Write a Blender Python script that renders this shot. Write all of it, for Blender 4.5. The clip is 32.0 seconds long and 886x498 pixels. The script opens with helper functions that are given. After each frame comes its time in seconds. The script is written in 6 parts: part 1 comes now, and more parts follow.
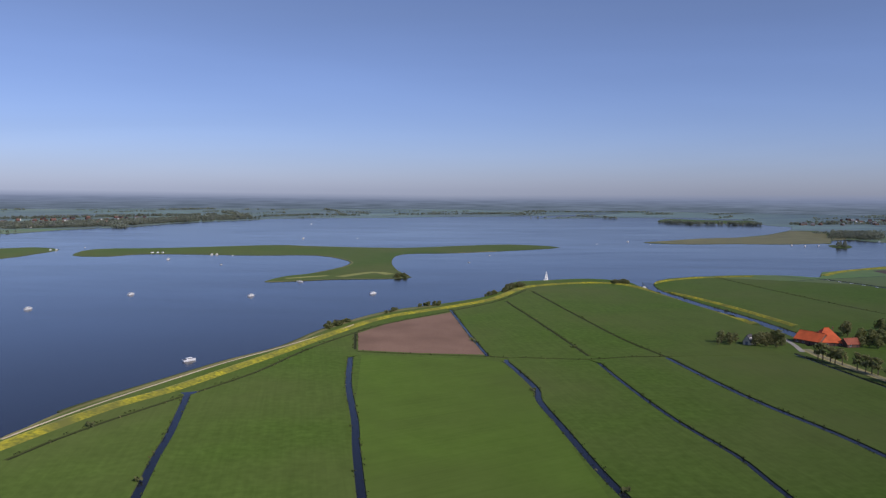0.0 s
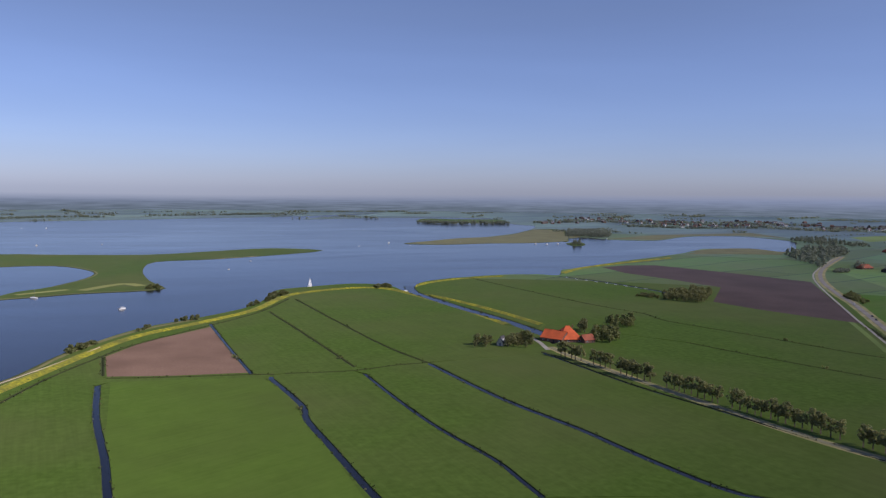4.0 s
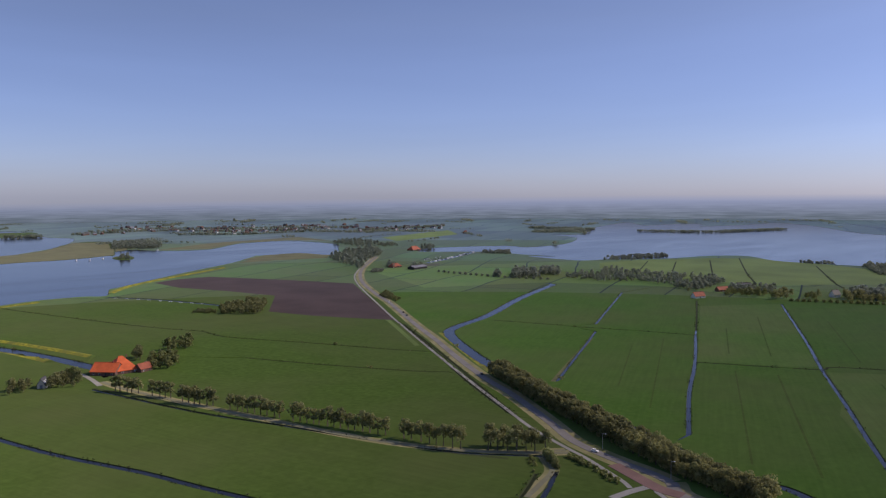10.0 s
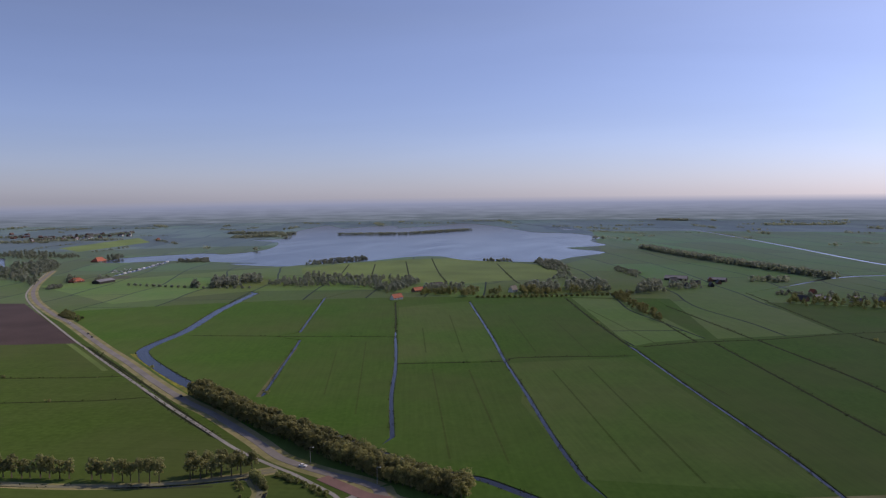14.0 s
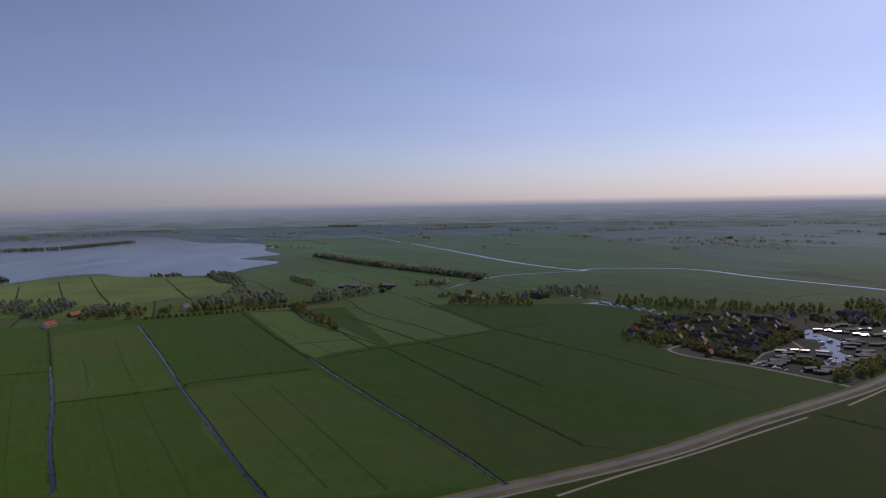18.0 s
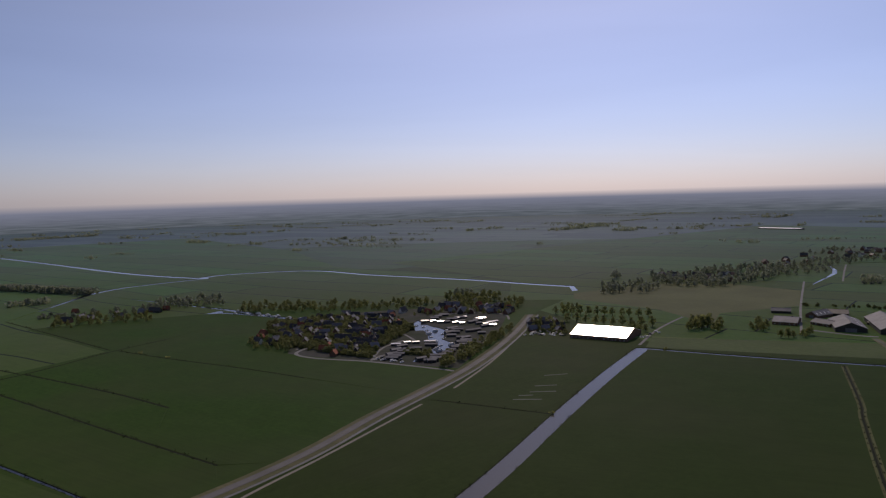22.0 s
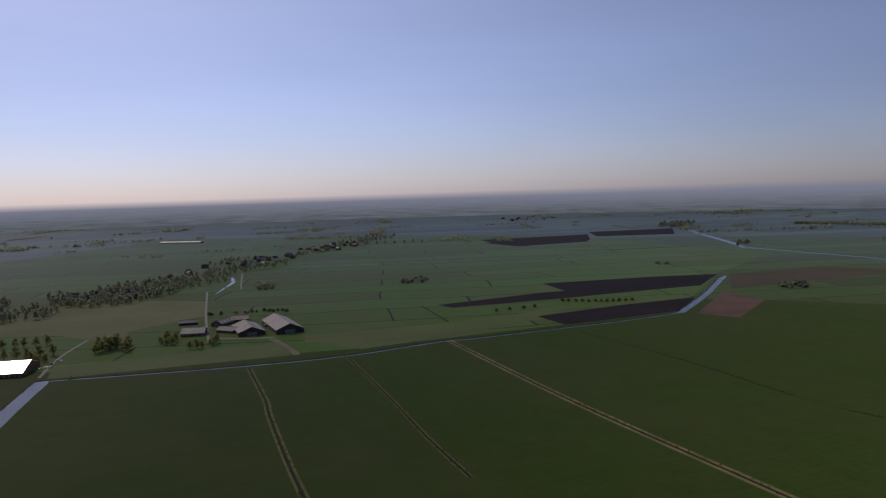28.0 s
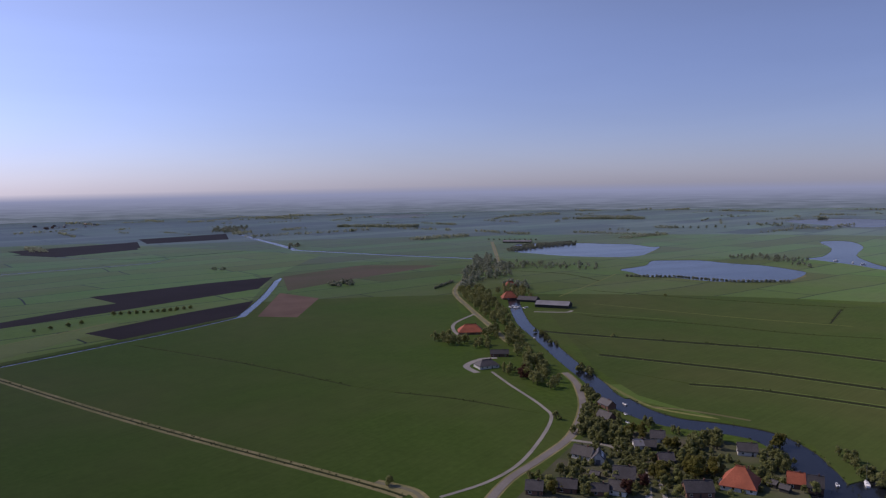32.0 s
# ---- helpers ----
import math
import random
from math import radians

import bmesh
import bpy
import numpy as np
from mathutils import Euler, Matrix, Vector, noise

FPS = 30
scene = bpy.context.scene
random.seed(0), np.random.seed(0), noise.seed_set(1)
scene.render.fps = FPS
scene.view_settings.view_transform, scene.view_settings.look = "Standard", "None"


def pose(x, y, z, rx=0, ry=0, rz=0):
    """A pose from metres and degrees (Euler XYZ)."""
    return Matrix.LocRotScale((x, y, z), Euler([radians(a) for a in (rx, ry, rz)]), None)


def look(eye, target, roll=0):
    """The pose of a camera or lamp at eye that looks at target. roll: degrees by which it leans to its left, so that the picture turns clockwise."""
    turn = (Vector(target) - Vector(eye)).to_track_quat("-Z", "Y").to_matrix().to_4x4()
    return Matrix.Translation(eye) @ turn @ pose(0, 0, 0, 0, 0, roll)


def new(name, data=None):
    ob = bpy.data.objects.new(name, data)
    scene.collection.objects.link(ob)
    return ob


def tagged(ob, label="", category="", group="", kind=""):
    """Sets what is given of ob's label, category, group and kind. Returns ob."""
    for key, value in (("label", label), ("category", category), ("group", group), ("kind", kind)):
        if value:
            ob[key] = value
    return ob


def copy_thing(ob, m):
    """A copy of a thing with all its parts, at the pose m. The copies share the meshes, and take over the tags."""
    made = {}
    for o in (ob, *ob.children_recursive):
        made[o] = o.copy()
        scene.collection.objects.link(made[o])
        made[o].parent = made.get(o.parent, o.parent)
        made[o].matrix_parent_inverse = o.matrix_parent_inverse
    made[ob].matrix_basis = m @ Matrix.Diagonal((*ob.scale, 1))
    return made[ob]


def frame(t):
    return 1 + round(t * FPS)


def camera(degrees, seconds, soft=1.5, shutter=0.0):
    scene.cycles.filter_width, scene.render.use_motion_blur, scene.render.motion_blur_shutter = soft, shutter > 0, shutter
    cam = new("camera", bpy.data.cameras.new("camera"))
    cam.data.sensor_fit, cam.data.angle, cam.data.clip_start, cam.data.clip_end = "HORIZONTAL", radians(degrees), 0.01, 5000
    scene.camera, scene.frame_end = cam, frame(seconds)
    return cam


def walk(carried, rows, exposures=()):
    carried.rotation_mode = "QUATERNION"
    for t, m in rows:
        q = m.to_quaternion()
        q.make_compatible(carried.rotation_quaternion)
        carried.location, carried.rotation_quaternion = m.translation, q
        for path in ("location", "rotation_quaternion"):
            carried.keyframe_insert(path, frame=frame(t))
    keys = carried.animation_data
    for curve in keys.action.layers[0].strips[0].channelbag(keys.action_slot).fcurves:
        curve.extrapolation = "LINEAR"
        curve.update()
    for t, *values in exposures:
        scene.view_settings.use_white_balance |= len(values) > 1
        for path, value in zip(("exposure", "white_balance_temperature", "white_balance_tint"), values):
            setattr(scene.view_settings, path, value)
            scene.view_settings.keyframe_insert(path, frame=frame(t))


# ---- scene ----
cam = camera(59.72, 32.0, soft=1.25)
PATH = [
    (0, (0.00, 0.00, 120.00), (-0.001, 99.713, 112.424), 0.43),
    (0.5, (0.16, 1.20, 122.77), (4.120, 100.808, 114.902), 0.59),
    (1, (-0.34, 1.23, 124.33), (7.347, 100.621, 116.456), 0.54),
    (1.5, (-0.89, 1.06, 125.37), (10.811, 100.070, 117.562), 0.57),
    (2, (-1.07, 2.59, 126.34), (14.493, 101.061, 118.570), 0.55),
    (2.5, (-1.19, 3.41, 127.02), (18.592, 101.132, 119.353), 0.59),
    (3, (-0.89, 2.65, 127.33), (22.879, 99.498, 119.860), 0.47),
    (3.5, (-0.65, 3.06, 128.82), (26.476, 99.016, 121.303), 0.54),
    (5.5, (-2.24, 0.27, 134.58), (36.435, 92.189, 127.178), 0.53),
    (6, (-2.01, -0.52, 135.86), (39.896, 89.977, 128.491), 0.47),
    (6.5, (-1.98, 0.04, 136.91), (43.609, 88.739, 129.594), 0.45),
    (7, (-2.19, 1.52, 137.75), (48.204, 87.592, 130.506), 0.36),
    (7.5, (-1.96, 1.14, 139.01), (53.150, 84.270, 131.785), 0.21),
    (8, (-1.94, 2.06, 139.97), (58.250, 81.599, 132.804), 0.09),
    (8.5, (-2.47, 2.02, 141.39), (62.070, 78.068, 134.261), 0.05),
    (9, (-2.85, 2.26, 141.81), (66.010, 74.442, 134.835), -0.03),
    (9.5, (-2.61, 2.61, 142.99), (69.966, 71.053, 136.019), -0.15),
    (10, (-2.79, 2.82, 143.92), (73.596, 66.996, 137.020), -0.20),
    (10.5, (-2.16, 3.51, 144.24), (77.593, 63.451, 137.389), -0.27),
    (11, (-1.89, 3.55, 145.03), (81.195, 58.775, 138.195), -0.32),
    (11.5, (-1.12, 3.94, 145.62), (84.760, 54.698, 138.772), -0.34),
    (12, (-1.22, 4.82, 146.02), (87.244, 50.943, 139.190), -0.33),
    (12.5, (0.73, 5.66, 146.45), (91.182, 47.754, 139.610), -0.34),
    (13, (1.49, 4.53, 147.35), (93.668, 42.706, 140.540), -0.42),
    (13.5, (0.72, 4.14, 148.59), (94.303, 38.727, 141.798), -0.49),
    (15.5, (1.53, 6.28, 152.77), (99.607, 24.655, 146.119), -0.46),
    (16, (1.44, 6.55, 153.42), (100.376, 19.567, 146.860), -0.46),
    (16.5, (1.19, 6.18, 154.31), (100.683, 13.785, 147.782), -0.58),
    (17, (0.53, 6.60, 155.58), (100.298, 8.461, 149.097), -0.71),
    (17.5, (0.11, 7.49, 156.98), (99.796, 2.961, 150.508), -0.89),
    (18, (-0.30, 7.19, 159.16), (98.970, -2.963, 152.611), -0.99),
    (18.5, (-0.56, 8.00, 160.01), (97.923, -8.066, 153.388), -1.07),
    (19, (-1.10, 9.13, 160.83), (96.354, -12.262, 154.097), -1.20),
    (19.5, (-0.97, 9.35, 162.07), (95.075, -17.654, 155.199), -1.28),
    (20, (-1.40, 10.50, 162.65), (92.945, -21.923, 155.685), -1.30),
    (20.5, (-1.74, 10.81, 163.84), (90.262, -27.721, 156.775), -1.55),
    (21, (0.57, 9.66, 164.68), (89.933, -34.633, 157.449), -1.74),
    (21.5, (1.16, 10.68, 164.74), (87.352, -39.504, 157.432), -1.62),
    (22, (1.78, 10.34, 165.49), (84.838, -44.863, 158.091), -1.65),
    (22.5, (1.31, 10.52, 166.11), (80.593, -49.973, 158.654), -1.61),
    (23, (1.95, 10.66, 166.15), (77.253, -54.716, 158.720), -1.59),
    (23.5, (2.91, 9.43, 166.25), (73.473, -61.036, 158.861), -1.52),
    (24, (5.12, 8.73, 166.90), (70.590, -66.486, 159.434), -1.53),
    (24.5, (6.27, 8.25, 167.05), (65.872, -71.695, 159.582), -1.62),
    (25, (7.32, 7.22, 166.51), (61.272, -76.652, 159.051), -1.67),
    (25.5, (7.17, 6.85, 166.48), (55.291, -80.481, 158.949), -1.82),
    (27.5, (11.69, 2.00, 164.09), (41.227, -93.252, 156.677), -1.65),
    (28, (13.13, -1.29, 164.27), (37.086, -98.084, 156.691), -1.59),
    (28.5, (15.03, -4.90, 165.17), (31.579, -103.193, 157.189), -1.37),
    (29, (15.81, -5.14, 165.96), (24.276, -104.451, 157.818), -1.29),
    (29.5, (18.48, -5.51, 165.89), (17.669, -105.171, 157.662), -1.27),
    (30, (19.58, -5.02, 165.64), (10.941, -104.301, 157.367), -1.30),
    (30.5, (20.55, -4.68, 166.23), (4.745, -103.065, 157.822), -1.27),
    (31, (21.24, -4.41, 166.80), (-0.367, -101.681, 158.338), -1.33),
    (31.5, (21.31, -4.78, 166.37), (-5.873, -100.642, 157.943), -1.28),
    (32, (19.60, -8.95, 163.37), (-12.084, -103.450, 155.214), -1.04),
]
EXPOSURES = [(0, 0.0, 6750, 16), (2, 0.08, 6800, 16.5), (7, 0.15, 7000, 18), (10, 0.18, 7250, 19), (13, 0.16, 7500, 20), (16, -0.02, 7700, 20), (17, -0.18, 7800, 19), (20, -0.45, 8000, 18),
             (25.5, -0.56, 8300, 18), (28, -0.52, 8200, 18), (30, -0.22, 7600, 22), (32, 0.0, 7200, 25)]
walk(cam, [(t, look(eye, target, roll)) for t, eye, target, roll in PATH], EXPOSURES)

# ---- sky and sun ----
SUN_YAW, SUN_HIGH = 130.0, 40.0
HAZE_YAW, HAZE_HIGH = 148.0, 42.0
world = bpy.data.worlds.new("world")
scene.world = world
world.use_nodes = True
wn = world.node_tree
sky = wn.nodes.new("ShaderNodeTexSky")
sky.sky_type = "NISHITA"
sky.sun_disc = False
sky.sun_elevation, sky.sun_rotation = radians(SUN_HIGH), radians(SUN_YAW)
sky.altitude, sky.air_density, sky.dust_density, sky.ozone_density = 0, 1.0, 0.35, 5.0
tint = wn.nodes.new("ShaderNodeMix")
tint.data_type, tint.blend_type = "RGBA", "MULTIPLY"
tint.inputs[0].default_value = 1.0
coord, split, ramp = wn.nodes.new("ShaderNodeTexCoord"), wn.nodes.new("ShaderNodeSeparateXYZ"), wn.nodes.new("ShaderNodeValToRGB")
wn.links.new(coord.outputs["Generated"], split.inputs[0])
wn.links.new(split.outputs[2], ramp.inputs[0])
ramp.color_ramp.elements[0].position, ramp.color_ramp.elements[0].color = 0.0, (0.68, 0.79, 1.28, 1)
ramp.color_ramp.elements[1].position, ramp.color_ramp.elements[1].color = 0.22, (0.92, 0.86, 1.04, 1)
wn.links.new(ramp.outputs[0], tint.inputs[7])
wn.links.new(sky.outputs[0], tint.inputs[6])
# thin high haze brightens the southern sky, beside the sun
toward, wide, glow = wn.nodes.new("ShaderNodeVectorMath"), wn.nodes.new("ShaderNodeMath"), wn.nodes.new("ShaderNodeMath")
toward.operation, wide.operation, glow.operation = "DOT_PRODUCT", "POWER", "MULTIPLY_ADD"
toward.inputs[1].default_value = (math.sin(radians(HAZE_YAW)) * math.cos(radians(HAZE_HIGH)), math.cos(radians(HAZE_YAW)) * math.cos(radians(HAZE_HIGH)), math.sin(radians(HAZE_HIGH)))
wide.use_clamp = True
wide.inputs[1].default_value, glow.inputs[1].default_value, glow.inputs[2].default_value = 3.8, 0.95, 1.0
aureole = wn.nodes.new("ShaderNodeVectorMath")
aureole.operation = "SCALE"
clip = wn.nodes.new("ShaderNodeClamp")
wn.links.new(coord.outputs["Generated"], toward.inputs[0])
wn.links.new(toward.outputs["Value"], clip.inputs[0])
wn.links.new(clip.outputs[0], wide.inputs[0])
wn.links.new(wide.outputs[0], glow.inputs[0])
wn.links.new(tint.outputs[2], aureole.inputs[0])
wn.links.new(glow.outputs[0], aureole.inputs["Scale"])
# faint streaks of high haze
flat, streak, faint = wn.nodes.new("ShaderNodeMapping"), wn.nodes.new("ShaderNodeTexNoise"), wn.nodes.new("ShaderNodeMapRange")
flat.inputs["Scale"].default_value = (1.3, 1.3, 11.0)
streak.inputs["Scale"].default_value, streak.inputs["Detail"].default_value, streak.inputs["Distortion"].default_value = 1.0, 5, 0.6
faint.inputs[1].default_value, faint.inputs[2].default_value, faint.inputs[3].default_value, faint.inputs[4].default_value = 0.35, 0.7, 0.98, 1.045
hazed = wn.nodes.new("ShaderNodeVectorMath")
hazed.operation = "SCALE"
wn.links.new(coord.outputs["Generated"], flat.inputs[0])
wn.links.new(flat.outputs[0], streak.inputs[0])
wn.links.new(streak.outputs["Fac"], faint.inputs[0])
wn.links.new(aureole.outputs[0], hazed.inputs[0])
wn.links.new(faint.outputs[0], hazed.inputs["Scale"])
wn.links.new(hazed.outputs[0], wn.nodes["Background"].inputs[0])
wn.nodes["Background"].inputs[1].default_value = 0.09
sun = new("sun", bpy.data.lights.new("sun", "SUN"))
sun.data.energy, sun.data.angle, sun.data.color = 3.2, radians(0.6), (1.0, 0.95, 0.87)
sx, sy, sz = (math.sin(radians(SUN_YAW)) * math.cos(radians(SUN_HIGH)),
              math.cos(radians(SUN_YAW)) * math.cos(radians(SUN_HIGH)), math.sin(radians(SUN_HIGH)))
sun.matrix_world = look((sx * 900, sy * 900, sz * 900), (0, 0, 0))


# ---- materials ----
def material(name, a, b, rough=0.9, fine=4.0, broad=0.02, bump=0.0, metal=0.0, stretch=None, c=None, spec=0.3, per_object=0.0, haze_veil=0.12):
    """Two colours mixed by fine grain and broad stains; c tints in the broad stains; per_object varies the tone between objects."""
    m = bpy.data.materials.new(name)
    m.use_nodes = True
    t = m.node_tree
    n, k = t.nodes, t.links
    bsdf = n["Principled BSDF"]
    geo = n.new("ShaderNodeNewGeometry")
    place = geo.outputs["Position"]
    if stretch:
        mp = n.new("ShaderNodeMapping")
        mp.inputs["Scale"].default_value = stretch[:3]
        mp.inputs["Rotation"].default_value = (0, 0, radians(stretch[3]))
        k.new(place, mp.inputs[0])
        place = mp.outputs[0]
    n1 = n.new("ShaderNodeTexNoise")
    n1.inputs["Scale"].default_value, n1.inputs["Detail"].default_value = fine, 3
    n2 = n.new("ShaderNodeTexNoise")
    n2.inputs["Scale"].default_value, n2.inputs["Detail"].default_value = broad, 4
    k.new(place, n1.inputs[0])
    k.new(geo.outputs["Position"], n2.inputs[0])
    mix = n.new("ShaderNodeMix")
    mix.data_type = "RGBA"
    ramp = n.new("ShaderNodeMapRange")
    ramp.inputs[1].default_value, ramp.inputs[2].default_value = 0.3, 0.7
    k.new(n1.outputs["Fac"], ramp.inputs[0])
    k.new(ramp.outputs[0], mix.inputs[0])
    mix.inputs[6].default_value, mix.inputs[7].default_value = (*a, 1), (*b, 1)
    mix2 = n.new("ShaderNodeMix")
    mix2.data_type = "RGBA"
    ramp2 = n.new("ShaderNodeMapRange")
    ramp2.inputs[1].default_value, ramp2.inputs[2].default_value = 0.38, 0.68
    k.new(n2.outputs["Fac"], ramp2.inputs[0])
    k.new(ramp2.outputs[0], mix2.inputs[0])
    k.new(mix.outputs[2], mix2.inputs[6])
    mix2.inputs[7].default_value = (*(c or [0.5 * (u + v) * 0.75 for u, v in zip(a, b)]), 1)
    out = mix2.outputs[2]
    if per_object:
        info = n.new("ShaderNodeObjectInfo")
        hsv = n.new("ShaderNodeHueSaturation")
        mr = n.new("ShaderNodeMapRange")
        mr.inputs[3].default_value, mr.inputs[4].default_value = 1 - per_object, 1 + per_object
        k.new(info.outputs["Random"], mr.inputs[0])
        k.new(mr.outputs[0], hsv.inputs["Value"])
        k.new(out, hsv.inputs["Color"])
        out = hsv.outputs[0]
    k.new(out, bsdf.inputs["Base Color"])
    bsdf.inputs["Roughness"].default_value = rough
    bsdf.inputs["Diffuse Roughness"].default_value = 1.0 if rough > 0.8 else 0.2
    bsdf.inputs["Metallic"].default_value = metal
    # pale bluish sheen at grazing views stands in for distance haze
    if rough > 0.88:
        bsdf.inputs["Sheen Weight"].default_value, bsdf.inputs["Sheen Roughness"].default_value = haze_veil, 0.15
        bsdf.inputs["Sheen Tint"].default_value = (0.80, 0.89, 0.93, 1)
    bsdf.inputs["Specular IOR Level"].default_value = spec
    if bump:
        bp = n.new("ShaderNodeBump")
        bp.inputs["Strength"].default_value, bp.inputs["Distance"].default_value = bump, 0.3
        k.new(n1.outputs["Fac"], bp.inputs["Height"])
        k.new(bp.outputs[0], bsdf.inputs["Normal"])
    return m


def meadow(name, a, b, c, angle):
    """Grazed and mown grass: fine tufts, broad damp and dry patches, faint stripes along the parcels."""
    a, b = [u + (v - u) * 0.22 for u, v in zip(a, b)], [v + (u - v) * 0.22 for u, v in zip(a, b)]
    m = material(name, a, b, fine=0.22, broad=0.006, c=c, spec=0.04, haze_veil=0.06)
    t = m.node_tree
    n, k = t.nodes, t.links
    bsdf = n["Principled BSDF"]
    before = bsdf.inputs["Base Color"].links[0].from_socket
    geo = n.new("ShaderNodeNewGeometry")
    mp = n.new("ShaderNodeMapping")
    mp.vector_type = "TEXTURE"
    mp.inputs["Rotation"].default_value = (0, 0, radians(angle))
    mp.inputs["Scale"].default_value = (60, 2.2, 1)
    st, sp = n.new("ShaderNodeTexNoise"), n.new("ShaderNodeTexNoise")
    st.inputs["Scale"].default_value, st.inputs["Detail"].default_value = 1.0, 2
    sp.inputs["Scale"].default_value, sp.inputs["Detail"].default_value = 0.045, 3
    k.new(geo.outputs["Position"], mp.inputs[0])
    k.new(mp.outputs[0], st.inputs[0])
    k.new(geo.outputs["Position"], sp.inputs[0])
    add = n.new("ShaderNodeMath")
    add.operation = "ADD"
    k.new(st.outputs["Fac"], add.inputs[0])
    k.new(sp.outputs["Fac"], add.inputs[1])
    mr = n.new("ShaderNodeMapRange")
    mr.inputs[1].default_value, mr.inputs[2].default_value = 0.65, 1.35
    mr.inputs[3].default_value, mr.inputs[4].default_value = 0.90, 1.10
    k.new(add.outputs[0], mr.inputs[0])
    hsv = n.new("ShaderNodeHueSaturation")
    k.new(before, hsv.inputs["Color"])
    k.new(mr.outputs[0], hsv.inputs["Value"])
    k.new(hsv.outputs[0], bsdf.inputs["Base Color"])
    # green gleam of the blades towards the light
    bsdf.inputs["Roughness"].default_value, bsdf.inputs["Specular IOR Level"].default_value = 0.65, 0.008
    bsdf.inputs["Specular Tint"].default_value = (0.60, 1.0, 0.25, 1)
    return m


GRASS = meadow("grass", (0.041, 0.075, 0.012), (0.079, 0.127, 0.026), (0.078, 0.100, 0.030), 100)
EAST = meadow("grass_east", (0.0500, 0.1088, 0.0174), (0.0831, 0.1556, 0.0277), (0.0893, 0.1263, 0.0348), 21)
SOFT = meadow("fresh_grass", (0.064, 0.112, 0.018), (0.080, 0.130, 0.024), (0.070, 0.100, 0.024), 30)
RUSH = meadow("rushy_grass", (0.047, 0.077, 0.019), (0.066, 0.102, 0.026), (0.076, 0.092, 0.030), 24)
LUSH = meadow("lush_grass", (0.0483, 0.0867, 0.0169), (0.072, 0.1182, 0.0248), (0.0765, 0.1036, 0.0293), 35)
DULL = meadow("worn_grass", (0.0680, 0.1290, 0.0250), (0.1020, 0.1740, 0.0380), (0.1160, 0.1480, 0.0470), 24)
VERGE = material("verge_grass", (0.25, 0.215, 0.10), (0.33, 0.285, 0.14), fine=0.3, broad=0.03, c=(0.16, 0.165, 0.06), spec=0.05)
WEED = material("ditch_weed", (0.018, 0.024, 0.010), (0.035, 0.042, 0.018), fine=0.6, broad=0.04, spec=0.05)
YARD = material("village_ground", (0.10, 0.095, 0.07), (0.15, 0.14, 0.11), fine=0.12, broad=0.03, c=(0.07, 0.085, 0.035), spec=0.05)
GARDEN = material("garden_ground", (0.050, 0.072, 0.024), (0.085, 0.100, 0.040), fine=0.10, broad=0.03, c=(0.110, 0.100, 0.070), spec=0.05)
SAND = material("pale_sand", (0.42, 0.35, 0.24), (0.5, 0.42, 0.3), fine=0.3, broad=0.03)
TRACK = material("farm_track", (0.17, 0.16, 0.085), (0.22, 0.205, 0.12), fine=0.5, broad=0.05)
BROWN = material("ploughed_loam", (0.17, 0.105, 0.075), (0.21, 0.135, 0.095), fine=0.6, broad=0.02, spec=0.05)
PEAT = material("ploughed_peat", (0.068, 0.047, 0.042), (0.10, 0.069, 0.058), fine=0.5, broad=0.015, spec=0.05)
WETPEAT = material("wet_peat", (0.024, 0.019, 0.024), (0.038, 0.030, 0.035), fine=0.5, broad=0.012, spec=0.03, haze_veil=0.05)
FALLOW = material("fallow_soil", (0.105, 0.082, 0.050), (0.135, 0.105, 0.068), fine=0.3, broad=0.008, c=(0.085, 0.085, 0.040), spec=0.05)
LIME = material("young_grass", (0.155, 0.222, 0.046), (0.195, 0.255, 0.062), fine=0.2, broad=0.01, spec=0.1)
PALE = material("mown_grass", (0.115, 0.172, 0.040), (0.145, 0.200, 0.052), fine=0.2, broad=0.01, spec=0.1)
STRAW = material("dry_meadow", (0.180, 0.190, 0.056), (0.215, 0.218, 0.072), fine=0.2, broad=0.01, spec=0.1)
REED = material("reed_bed", (0.19, 0.165, 0.075), (0.12, 0.13, 0.05), fine=0.15, broad=0.02, spec=0.1)
FLOWER = material("flowering_bank", (0.095, 0.118, 0.026), (0.44, 0.385, 0.030), fine=0.42, broad=0.045, c=(0.125, 0.130, 0.034), spec=0.1)
BANK = material("ditch_bank", (0.042, 0.058, 0.017), (0.070, 0.082, 0.028), fine=0.5, broad=0.05, spec=0.1)
MID = meadow("mid_fields", (0.066, 0.118, 0.025), (0.094, 0.152, 0.035), (0.098, 0.128, 0.042), 21)
# mid meadow made brighter: sunward haze put into the base colour
PASTURE = meadow("brightened_pasture", (0.085, 0.160, 0.028), (0.122, 0.203, 0.038), (0.128, 0.178, 0.046), 21)
# haze over the far fields is put into their sheen
FAR = material("far_fields", (0.085, 0.115, 0.05), (0.065, 0.094, 0.044), fine=0.012, broad=0.0025, c=(0.09, 0.105, 0.06), stretch=(1, 2.2, 1, 30), spec=0.05, haze_veil=0.42)


